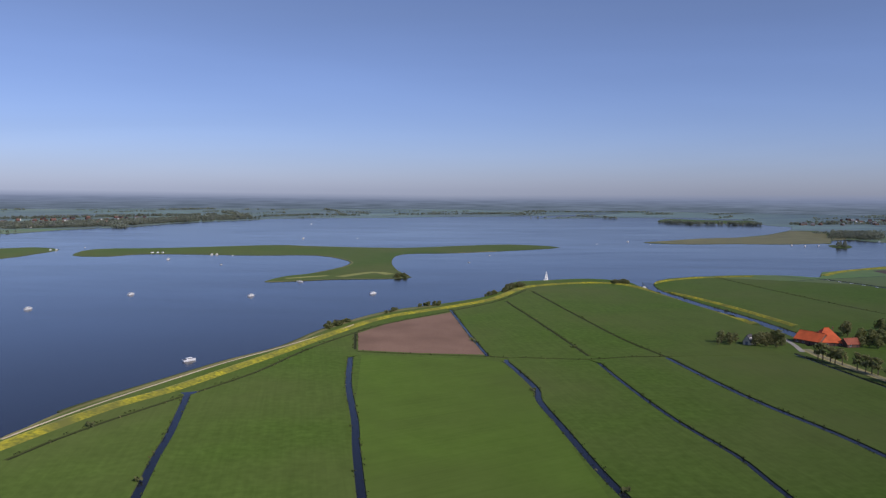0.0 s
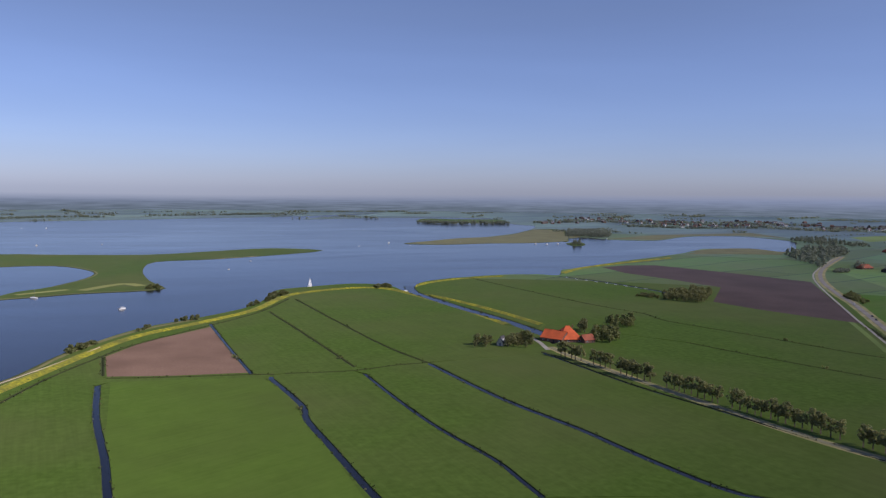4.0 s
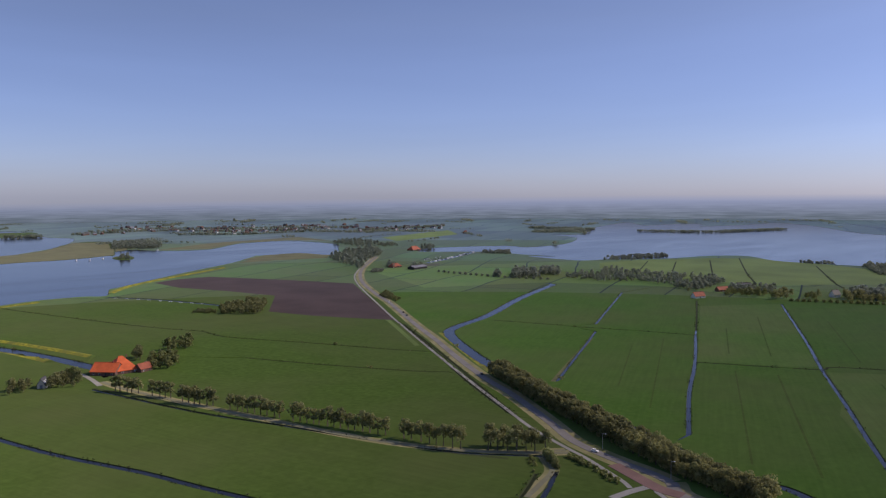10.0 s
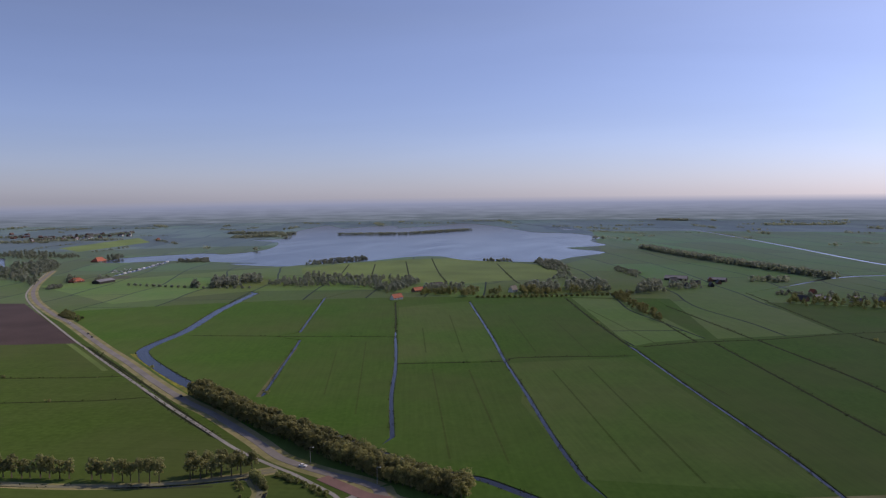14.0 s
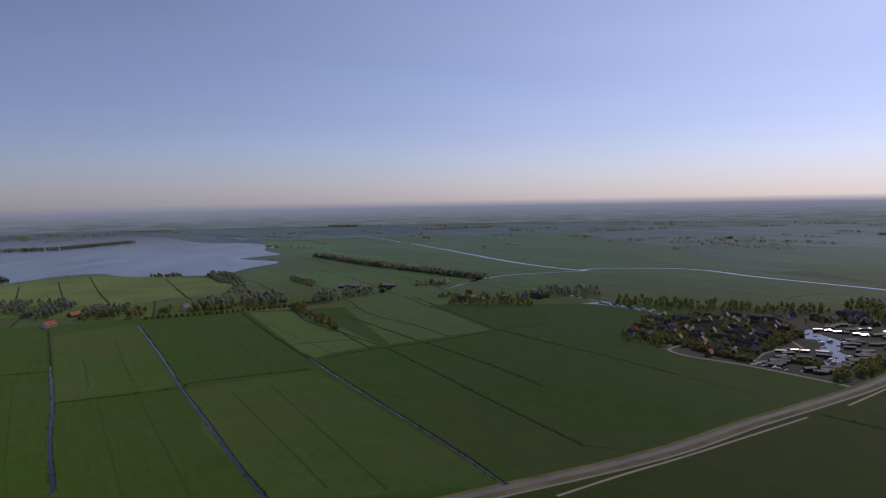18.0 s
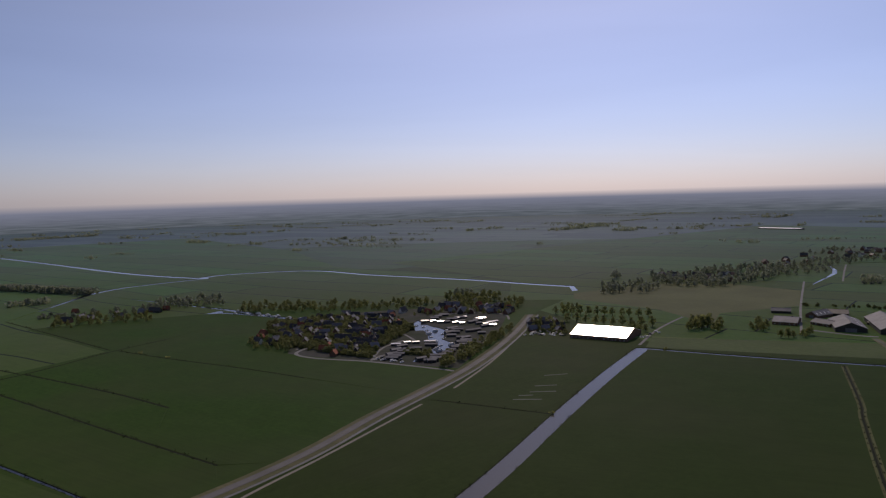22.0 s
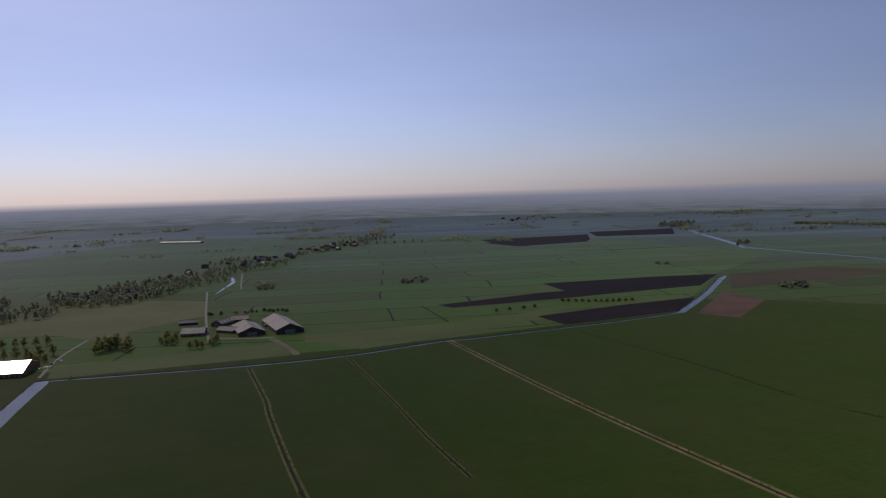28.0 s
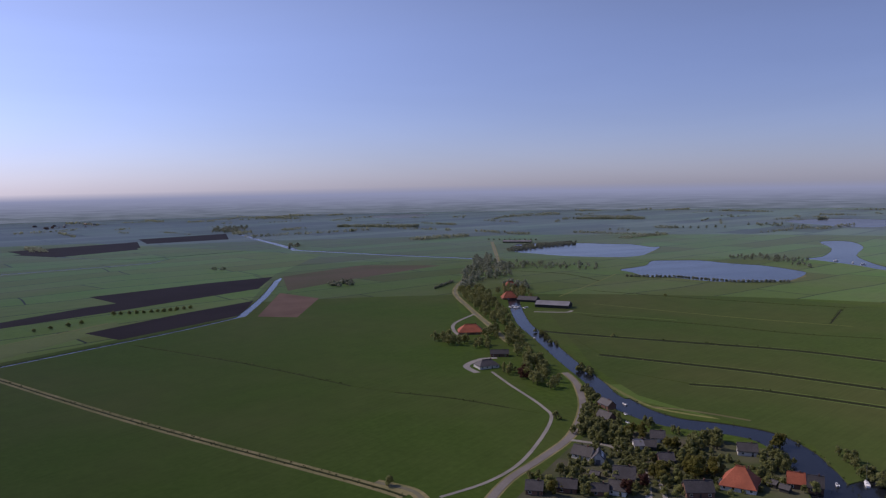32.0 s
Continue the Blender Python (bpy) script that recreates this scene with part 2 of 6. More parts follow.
def parcels(m, long, wide, angle, low, high, ditch_half, shift=0.0):
    """Long parcels that differ in tone, parted by dark ditches."""
    t = m.node_tree
    n, k = t.nodes, t.links
    bsdf = n["Principled BSDF"]
    before = bsdf.inputs["Base Color"].links[0].from_socket
    geo, mp, br = n.new("ShaderNodeNewGeometry"), n.new("ShaderNodeMapping"), n.new("ShaderNodeTexBrick")
    mp.vector_type = "TEXTURE"
    mp.inputs["Location"].default_value = (shift, shift * 0.7, 0)
    mp.inputs["Rotation"].default_value = (0, 0, radians(angle))
    mp.inputs["Scale"].default_value = (100, 100, 100)
    for name, value in (("Color1", (0, 0, 0, 1)), ("Color2", (1, 1, 1, 1)), ("Mortar", (0.5, 0.5, 0.5, 1)), ("Scale", 1.0), ("Mortar Size", ditch_half / 100),
                        ("Mortar Smooth", 0.3), ("Brick Width", long / 100), ("Row Height", wide / 100)):
        br.inputs[name].default_value = value
    br.offset, br.squash, br.squash_frequency = 0.37, 0.7, 3
    bend, warp = n.new("ShaderNodeTexNoise"), n.new("ShaderNodeMix")
    bend.inputs["Scale"].default_value = 0.0016
    warp.data_type, warp.blend_type = "RGBA", "ADD"
    warp.inputs[0].default_value = 160.0
    warp.clamp_factor = False
    k.new(geo.outputs["Position"], bend.inputs[0])
    k.new(geo.outputs["Position"], warp.inputs[6])
    k.new(bend.outputs["Color"], warp.inputs[7])
    k.new(warp.outputs[2], mp.inputs[0])
    k.new(mp.outputs[0], br.inputs["Vector"])
    mr, hsv, hue, dark = n.new("ShaderNodeMapRange"), n.new("ShaderNodeHueSaturation"), n.new("ShaderNodeMapRange"), n.new("ShaderNodeMix")
    mr.inputs[3].default_value, mr.inputs[4].default_value = low, high
    hue.inputs[3].default_value, hue.inputs[4].default_value = 0.47, 0.515
    k.new(br.outputs["Color"], mr.inputs[0])
    k.new(br.outputs["Color"], hue.inputs[0])
    k.new(before, hsv.inputs["Color"])
    k.new(mr.outputs[0], hsv.inputs["Value"])
    k.new(hue.outputs[0], hsv.inputs["Hue"])
    dark.data_type = "RGBA"
    k.new(br.outputs["Fac"], dark.inputs[0])
    k.new(hsv.outputs[0], dark.inputs[6])
    dark.inputs[7].default_value = (0.022, 0.03, 0.02, 1)
    k.new(dark.outputs[2], bsdf.inputs["Base Color"])


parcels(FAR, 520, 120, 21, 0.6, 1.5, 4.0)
parcels(MID, 430, 95, 21, 0.82, 1.25, 1.6, 40)
parcels(PASTURE, 430, 95, 21, 0.85, 1.2, 1.6, 40)
# the mid meadow again, to carry more haze in its sheen
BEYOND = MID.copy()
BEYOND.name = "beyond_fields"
for m, gloss, haze_veil in ((PASTURE, 0.012, 0.30), (MID, 0.012, 0.25), (BEYOND, 0.016, 0.36), (FAR, 0.022, 0.50)):
    # grass blades shine a little towards the light; blue sheen stands in for haze
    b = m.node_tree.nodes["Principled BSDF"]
    b.inputs["Roughness"].default_value, b.inputs["Specular IOR Level"].default_value, b.inputs["Sheen Weight"].default_value = 0.68, gloss, haze_veil
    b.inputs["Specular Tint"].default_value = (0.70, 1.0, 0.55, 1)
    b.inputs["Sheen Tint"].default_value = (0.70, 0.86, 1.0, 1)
ASPHALT = material("asphalt", (0.195, 0.175, 0.15), (0.24, 0.215, 0.18), fine=0.8, broad=0.05, rough=0.85)
PATHWAY = material("concrete_path", (0.27, 0.25, 0.21), (0.34, 0.32, 0.27), fine=0.8, broad=0.05, rough=0.85)
BARK = material("bark", (0.09, 0.075, 0.055), (0.14, 0.115, 0.085), fine=3)
def foliage(name, a, b, tone=0.2):
    """Thin leaves, through which part of the light passes."""
    m = material(name, a, b, rough=0.75, fine=0.5, broad=0.06, spec=0.12, per_object=tone)
    t = m.node_tree
    n, k = t.nodes, t.links
    bsdf = n["Principled BSDF"]
    tr, mix = n.new("ShaderNodeBsdfTranslucent"), n.new("ShaderNodeMixShader")
    k.new(bsdf.inputs["Base Color"].links[0].from_socket, tr.inputs[0])
    mix.inputs[0].default_value = 0.55
    k.new(bsdf.outputs[0], mix.inputs[1])
    k.new(tr.outputs[0], mix.inputs[2])
    k.new(mix.outputs[0], n["Material Output"].inputs[0])
    # slight sheen stands in for haze over the leaves
    bsdf.inputs["Sheen Weight"].default_value, bsdf.inputs["Sheen Roughness"].default_value = 0.12, 0.4
    return m


LEAF = foliage("leaves", (0.210, 0.236, 0.082), (0.310, 0.320, 0.126), 0.3)
SPRING = foliage("spring_leaves", (0.240, 0.250, 0.100), (0.335, 0.325, 0.140))
COPPER = foliage("copper_leaves", (0.085, 0.036, 0.028), (0.13, 0.058, 0.038))
GOLD = foliage("blossoming_leaves", (0.155, 0.150, 0.034), (0.22, 0.205, 0.052))
HEDGE = foliage("hedge_leaves", (0.205, 0.215, 0.080), (0.320, 0.300, 0.124), 0.3)
# distance haze put into paler, bluer leaves with a strong sheen
FARLEAF = foliage("haze_tinted_leaves", (0.190, 0.228, 0.145), (0.270, 0.300, 0.200))
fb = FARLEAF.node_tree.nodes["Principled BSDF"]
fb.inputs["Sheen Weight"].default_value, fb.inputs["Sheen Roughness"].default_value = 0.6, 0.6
CHALK = material("pale_strips", (0.30, 0.31, 0.24), (0.20, 0.22, 0.14), fine=0.3, broad=0.05)
CLINKER = material("brick_paving", (0.20, 0.11, 0.09), (0.25, 0.14, 0.11), fine=1.5, broad=0.08)
ORANGE = material("orange_tiles", (0.56, 0.10, 0.03), (0.66, 0.14, 0.045), rough=0.8, fine=1.2, broad=0.15, bump=0.4)
REDTILE = material("red_tiles", (0.26, 0.07, 0.038), (0.33, 0.095, 0.05), rough=0.8, fine=1.2, broad=0.2, bump=0.4, per_object=0.2)
OLDTILE = material("weathered_tiles", (0.17, 0.095, 0.075), (0.23, 0.13, 0.10), rough=0.85, fine=1.2, broad=0.2)
SLATE = material("dark_tiles", (0.045, 0.043, 0.045), (0.08, 0.075, 0.075), rough=0.65, fine=1.2, broad=0.2, bump=0.4, per_object=0.3)
SHEET = material("grey_roof_sheets", (0.145, 0.147, 0.160), (0.215, 0.217, 0.232), rough=0.78, fine=0.8, broad=0.1, stretch=(6, 0.3, 1, 26), per_object=0.2)
WHITE = material("white_paint", (0.78, 0.78, 0.76), (0.84, 0.84, 0.82), rough=0.35, fine=0.5, broad=0.08, c=(0.72, 0.72, 0.70), spec=0.5)
GLEAM = material("glossy_white_sheets", (0.74, 0.74, 0.74), (0.80, 0.80, 0.80), rough=0.22, fine=0.5, broad=0.06, spec=0.6)
BRICK = material("brown_brick", (0.16, 0.085, 0.06), (0.22, 0.12, 0.085), fine=2.5, broad=0.2, per_object=0.2)
CREAM = material("cream_render", (0.58, 0.52, 0.38), (0.65, 0.58, 0.44), fine=1.5, broad=0.2)
WHITEWASH = material("whitewashed_wall", (0.62, 0.61, 0.57), (0.72, 0.71, 0.67), fine=1.5, broad=0.2)
DARKWOOD = material("dark_boards", (0.04, 0.038, 0.036), (0.07, 0.065, 0.06), fine=1.5, broad=0.2)
DARK = material("dark_car_paint", (0.03, 0.035, 0.045), (0.035, 0.04, 0.05), rough=0.3, spec=0.5)
STEEL = material("galvanised_steel", (0.35, 0.36, 0.37), (0.42, 0.43, 0.44), rough=0.45, metal=0.6, fine=3)
RUBBER = material("rubber", (0.02, 0.02, 0.02), (0.03, 0.03, 0.03))
WHITEPLASTIC = material("white_sheeting", (0.70, 0.71, 0.72), (0.78, 0.79, 0.80), rough=0.5, fine=0.5, broad=0.08)
SAIL = material("sailcloth", (0.82, 0.82, 0.80), (0.86, 0.86, 0.84), rough=0.7)
PANE = material("window_glass", (0.02, 0.025, 0.03), (0.03, 0.035, 0.04), rough=0.08, spec=0.6)

WATER = bpy.data.materials.new("lake_water")
WATER.use_nodes = True
wt = WATER.node_tree
wb = wt.nodes["Principled BSDF"]
wb.inputs["Base Color"].default_value = (0.010, 0.012, 0.016, 1)
wb.inputs["Roughness"].default_value, wb.inputs["IOR"].default_value = 0.16, 1.32
wg = wt.nodes.new("ShaderNodeNewGeometry")
ww = wt.nodes.new("ShaderNodeTexNoise")
ww.inputs["Scale"].default_value, ww.inputs["Detail"].default_value = 0.5, 4
wbp = wt.nodes.new("ShaderNodeBump")
wbp.inputs["Strength"].default_value, wbp.inputs["Distance"].default_value = 0.14, 0.3
wp = wt.nodes.new("ShaderNodeTexNoise")
wp.inputs["Scale"].default_value, wp.inputs["Detail"].default_value, wp.inputs["Distortion"].default_value = 1.0, 5, 0.8
ws = wt.nodes.new("ShaderNodeMapping")
ws.inputs["Scale"].default_value, ws.inputs["Rotation"].default_value = (0.0026, 0.0085, 1), (0, 0, radians(-28))
wr = wt.nodes.new("ShaderNodeMapRange")
wr.inputs[1].default_value, wr.inputs[2].default_value, wr.inputs[3].default_value, wr.inputs[4].default_value = 0.36, 0.66, 0.06, 0.15
wt.links.new(wg.outputs["Position"], ws.inputs[0])
wt.links.new(ws.outputs[0], wp.inputs[0])
wt.links.new(wp.outputs["Fac"], wr.inputs[0])
wt.links.new(wr.outputs[0], wbp.inputs["Strength"])
wq = wt.nodes.new("ShaderNodeMapRange")
wq.inputs[1].default_value, wq.inputs[2].default_value, wq.inputs[3].default_value, wq.inputs[4].default_value = 0.36, 0.66, 0.145, 0.185
wt.links.new(wp.outputs["Fac"], wq.inputs[0])
wt.links.new(wq.outputs[0], wb.inputs["Roughness"])
wt.links.new(wg.outputs["Position"], ww.inputs[0])
wt.links.new(ww.outputs["Fac"], wbp.inputs["Height"])
wt.links.new(wbp.outputs[0], wb.inputs["Normal"])
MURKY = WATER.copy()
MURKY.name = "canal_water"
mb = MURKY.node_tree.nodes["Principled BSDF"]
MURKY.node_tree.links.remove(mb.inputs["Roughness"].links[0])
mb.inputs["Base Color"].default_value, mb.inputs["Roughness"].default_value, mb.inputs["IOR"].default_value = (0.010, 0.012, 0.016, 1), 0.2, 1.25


# ---- building helpers ----
def mesh_from(name, verts, faces, mats, index=None, smooth=False):
    me = bpy.data.meshes.new(name)
    me.from_pydata(verts, [], faces)
    for m in mats if isinstance(mats, (list, tuple)) else [mats]:
        me.materials.append(m)
    if index is not None:
        me.polygons.foreach_set("material_index", index)
    if smooth:
        me.polygons.foreach_set("use_smooth", [True] * len(me.polygons))
    me.update()
    return me


def part(name, bm, mat, parent, label=""):
    me = bpy.data.meshes.new(name)
    bm.to_mesh(me)
    bm.free()
    me.materials.append(mat)
    ob = new(name, me)
    ob.parent = parent
    if label:
        ob["label"] = label
    return ob


def curve(pts, closed=False, steps=4):
    """A smooth line through plan points."""
    p = [Vector(q) for q in pts]
    n, out = len(p), []
    if n < 3:
        return [tuple(q) for q in p]
    for i in range(n if closed else n - 1):
        g = (lambda j: p[j % n]) if closed else (lambda j: p[min(max(j, 0), n - 1)])
        a, b, c, d = g(i - 1), g(i), g(i + 1), g(i + 2)
        for s in range(steps):
            u = s / steps
            out.append(tuple(0.5 * (2 * b + (c - a) * u + (2 * a - 5 * b + 4 * c - d) * u * u + (3 * b - a - 3 * c + d) * u ** 3)))
    if not closed:
        out.append(tuple(p[-1]))
    return out


def sides(pts, width, closed=False):
    """The two lines at half the width beside a line."""
    n, left, right = len(pts), [], []
    for i in range(n):
        a = Vector(pts[i - 1] if closed or i else pts[0])
        b = Vector(pts[(i + 1) % n] if closed or i < n - 1 else pts[-1])
        d = b - a
        d = d.normalized() if d.length > 1e-6 else Vector((1, 0))
        q = Vector((-d.y, d.x)) * width / 2
        left.append((pts[i][0] + q.x, pts[i][1] + q.y))
        right.append((pts[i][0] - q.x, pts[i][1] - q.y))
    return left, right


# ---- plan: one sheet of ground with its water courses ----
REGION = []      # (polygon, tag, height of its points)
ROADS = []
EDGES = []       # lines with reeds and bushes on both sides
CALM = []        # lines and widths of the narrow silty waters


def strip(pts, width, tag, height):
    l, r = sides(pts, width)
    for i in range(len(pts) - 1):
        REGION.append(([l[i], l[i + 1], r[i + 1], r[i]], tag, height))


def grown(pts, by):
    area = sum(a[0] * b[1] - b[0] * a[1] for a, b in zip(pts, pts[1:] + pts[:1]))
    l, r = sides(pts, 2 * by, True)
    return r if area > 0 else l


def lake(*pts):
    c = curve(pts, True, 3)
    REGION.append((c, "water", -1.2))
    l, r = sides(c + c[:1], 6.0)
    for i in range(len(c)):
        REGION.append(([l[i], l[i + 1], r[i + 1], r[i]], "shore", 0.0))


def islands(*pts):
    c = curve(pts, True, 3)
    REGION.append((grown(c, 4), "toe", -1.2))
    REGION.append((c, "island", 0.0))


def canal(width, *pts):
    c = curve(pts)
    strip(c, width, "water", -1.2)
    if width < 15 or 17 < width < 22:
        CALM.append((c, width + 1.2))
        EDGES.append((c, width * 0.5 + 1.0))
    strip(c, width + 2.4, "bank", 0.0)


def ditch(width, *pts):
    c = curve(pts, steps=3)
    if width >= 2.4:
        wet = width * (0.85 if width > 3 else 0.6)
        strip(c, wet, "water", -1.0)
        CALM.append((c, wet + 0.6))
        EDGES.append((c, wet * 0.5 + 0.7))
        strip(c, wet + 1.6, "bank", 0.0)
    else:
        # overgrown, with hardly any open water
        EDGES.append((c, width * 0.4 + 0.8))
        strip(c, width * 0.7, "ditch_weed", -0.7)
        strip(c, width + 0.9, "bank", 0.0)


def weedy(width, *pts):
    """A broad overgrown ditch with a pale mown edge."""
    c = curve(pts, steps=3)
    EDGES.append((c, width * 0.5))
    strip(c, width, "ditch_weed", -0.7)
    strip(c, width + 1.6, "bank", 0.0)
    strip(c, width + 4.5, "mown_grass", 0.0)


def field(mat, *pts):
    REGION.append((list(pts), mat.name, 0.0))


def crest(width, *pts):
    c = curve(pts, steps=3)
    strip(c, width * 0.3, "ploughless", 1.3)
    strip(c, width * 1.6, "flowering_bank", 0.0)


def mark(width, *pts):
    strip(list(pts), width, "pale_strips", 0.0)


def verge(mat, width, *pts):
    strip(curve(pts, steps=3), width, mat.name, 0.0)


def basin(*pts):
    c = curve(pts, True, 2)
    REGION.append((c, "water", -1.2))
    l, r = sides(c + c[:1], 1.5)
    for i in range(len(c)):
        REGION.append(([l[i], l[i + 1], r[i + 1], r[i]], "shore", 0.0))


def road(width, *pts):
    c = curve(pts, steps=6)
    ROADS.append((c, width, ASPHALT, "road"))
    strip(c, width + (9 if width > 5.5 else 2.5), "verge_grass", 0.0)
    if width > 6:
        # a cycle path runs beside the main road, on its inner side
        l, r = sides(c, 19)
        side = l if sum(math.hypot(*p) for p in l) < sum(math.hypot(*p) for p in r) else r
        ROADS.append((side, 2.6, PATHWAY, "cycle_path"))


def paved(width, *pts):
    ROADS.append((curve(pts, steps=6), width, CLINKER, "brick_road"))


def drain(width, a, b):
    """a shallow grassed drain, darker than the meadow that it crosses"""
    nx, ny = b[1] - a[1], a[0] - b[0]
    k = width / 2 / math.hypot(nx, ny)
    field(GRASS, (a[0] + nx * k, a[1] + ny * k), (b[0] + nx * k, b[1] + ny * k), (b[0] - nx * k, b[1] - ny * k), (a[0] - nx * k, a[1] - ny * k))


def track(width, *pts):
    c = curve(pts, steps=6)
    ROADS.append((c, width, TRACK, "track"))
    strip(c, width + 5, "verge_grass", 0.0)


def path(width, *pts):
    ROADS.append((curve(pts, steps=6), width, PATHWAY, "path"))


TREES = []       # x, y, kind, scale
rng = random.Random(4)


def tree_row(gap, kind, *pts):
    left = 0.0
    for a, b in zip(pts, pts[1:]):
        a, b = Vector(a), Vector(b)
        d = left
        while d < (b - a).length:
            q = a.lerp(b, d / (b - a).length)
            TREES.append((q.x + rng.uniform(-.6, .6), q.y + rng.uniform(-.6, .6), kind, rng.uniform(0.85, 1.1)))
            d += gap * rng.uniform(0.9, 1.1)
        left = d - (b - a).length


def tree_belt(gap, width, kind, *pts):
    for row in range(max(1, int(width / gap))):
        l, _ = sides(list(pts), 2 * (row * gap - width / 2))
        tree_row(gap, kind, *l)


def inside(x, y, poly):
    hit = False
    for (x1, y1), (x2, y2) in zip(poly, poly[1:] + poly[:1]):
        if (y1 > y) != (y2 > y) and x < (x2 - x1) * (y - y1) / (y2 - y1) + x1:
            hit = not hit
    return hit


def grove(kind, gap, size, *pts):
    """Trees over an area of the plan, about gap metres apart."""
    poly = list(pts)
    xs, ys = [p[0] for p in pts], [p[1] for p in pts]
    area = abs(sum(a[0] * b[1] - b[0] * a[1] for a, b in zip(poly, poly[1:] + poly[:1]))) / 2
    want, put = max(1, round(area / gap / gap)), []
    for attempt in range(want * 30):
        x, y = rng.uniform(min(xs), max(xs)), rng.uniform(min(ys), max(ys))
        if not inside(x, y, poly) or any((x - u) ** 2 + (y - w) ** 2 < (0.55 * gap) ** 2 for u, w in put):
            continue
        put.append((x, y))
        TREES.append((x, y, kind, size * rng.uniform(0.55, 1.15)))
        if len(put) == want:
            break


lake((-214, 367), (-207, 407), (-193, 446), (-175, 488), (-153, 539), (-124, 591), (-101, 674), (-58, 763), (-2, 816), (57, 891), (90, 1009), (135, 1038), (201, 1062), (248, 1032), (255, 966), (275, 1002), (312, 1070), (426, 1121), (507, 1119), (536, 1099), (575, 1170), (607, 1191), (775, 1305), (984, 1433), (1155, 1573), (1142, 1550), (1259, 1539), (1272, 1426), (1457, 1615), (1570, 1760), (1579, 1988), (1405, 1996), (1199, 1842), (1081, 1896), (1045, 1999), (826, 1835), (675, 1882), (479, 1825), (650, 1941), (883, 2165), (1025, 2343), (1216, 2697), (1193, 2864), (1327, 3461), (1011, 3581), (666, 3499), (426, 3403), (989, 4283), (486, 3785), (40, 3525), (-396, 3288), (-660, 3167), (-749, 2970), (-909, 2731), (-968, 2383), (-1069, 2229), (-1101, 2073), (-1142, 1986), (-1436, 1805), (-1757, 1420), (-1004, 685), (-357, 372), (-231, 331))
islands((-658, 1368), (-682, 1512), (-553, 1555), (-369, 1655), (-268, 1632), (-99, 1601), (19, 1662), (147, 1728), (250, 1652), (132, 1547), (17, 1481), (-76, 1446), (-88, 1305), (-70, 1157), (-46, 1067), (-72, 1044), (-140, 1033), (-189, 1010), (-230, 995), (-218, 1062), (-183, 1109), (-154, 1202), (-157, 1299), (-231, 1407), (-343, 1397), (-470, 1410), (-550, 1403), (-590, 1351))
islands((-1005, 1480), (-869, 1508), (-821, 1543), (-744, 1491), (-737, 1386), (-745, 1293), (-808, 1188))
islands((857, 3049), (996, 3439), (1137, 3336), (1322, 3309), (1201, 3005), (1014, 2973))
lake((1493, 875), (1548, 839), (1592, 795), (1670, 735), (1801, 689), (1842, 615), (1750, 529), (1727, 441), (1738, 324), (1870, 292), (2064, 229), (2211, 357), (2344, 259), (2574, 337), (2783, 327), (3069, 474), (3160, 655), (3741, 947), (4127, 1237), (3816, 1266), (3307, 1420), (3422, 1640), (3752, 1892), (2903, 1640), (2520, 1447), (2418, 1516), (2306, 1345), (1991, 1197), (1791, 1206), (1806, 1291), (1611, 1400), (1484, 1328), (1578, 1200), (1565, 1069), (1561, 968), (1529, 1031))
lake((-761, -1794), (-853, -1955), (-918, -1939), (-993, -1915), (-1075, -1816), (-1106, -1796), (-1098, -1692), (-1119, -1679), (-1016, -1568), (-939, -1496), (-871, -1503), (-798, -1577), (-768, -1661), (-746, -1709))
lake((-761, -1277), (-841, -1315), (-901, -1385), (-943, -1376), (-992, -1348), (-1004, -1276), (-1031, -1212), (-1027, -1135), (-1010, -1083), (-929, -1023), (-889, -1010), (-814, -1040), (-788, -1078), (-767, -1142), (-742, -1155), (-754, -1227))
canal(11, (272, 1020), (261, 955), (265, 907), (276, 818), (288, 754), (295, 703), (299, 655), (301, 630))
canal(10, (1063, 665), (890, 612), (737, 554), (650, 533), (612, 511), (562, 450), (524, 396), (507, 368))
canal(4, (507, 368), (498, 343), (460, 269), (430, 211), (404, 163), (390, 125), (387, 109), (372, 82))
canal(12, (319, -193), (359, -267), (422, -373), (486, -486), (540, -589))
canal(4, (540, -589), (473, -621), (376, -672), (295, -727), (213, -813), (190, -825), (92, -903), (28, -955), (-45, -1025))
canal(9, (-45, -1025), (-92, -1202), (-135, -1404))
canal(14, (-284, -503), (-286, -526), (-296, -565), (-313, -648), (-335, -741), (-353, -824), (-386, -921), (-443, -1068))
canal(21, (-267, -272), (-284, -299), (-300, -324), (-314, -350), (-324, -376), (-326, -402), (-313, -424), (-291, -448), (-283, -478), (-285, -511))
canal(18, (-290, -304), (-317, -312), (-350, -313))
canal(15, (3645, 174), (3516, 40), (2809, -148), (2345, -254), (1927, -342), (1730, -401), (1607, -459), (1627, -464), (1643, -535), (1577, -686), (1402, -734), (1271, -785), (1157, -829), (1044, -858), (961, -886))
canal(8, (1102, -332), (1080, -347), (1047, -362), (1006, -381), (975, -395))
canal(11, (1494, -219), (1564, -300), (1602, -456))
canal(20, (-172, -3041), (-189, -2728), (-230, -2399), (-260, -2116))
canal(18, (-255, -2077), (-350, -1942), (-457, -1789), (-557, -1666), (-593, -1615))
ditch(3.1, (-149, 444), (-134, 373), (-128, 337), (-119, 292), (-117, 279))
ditch(3.1, (-66, 548), (-58, 470), (-46, 399), (-39, 346), (-31, 293), (-29, 278))
ditch(2, (-73, 640), (-66, 576))
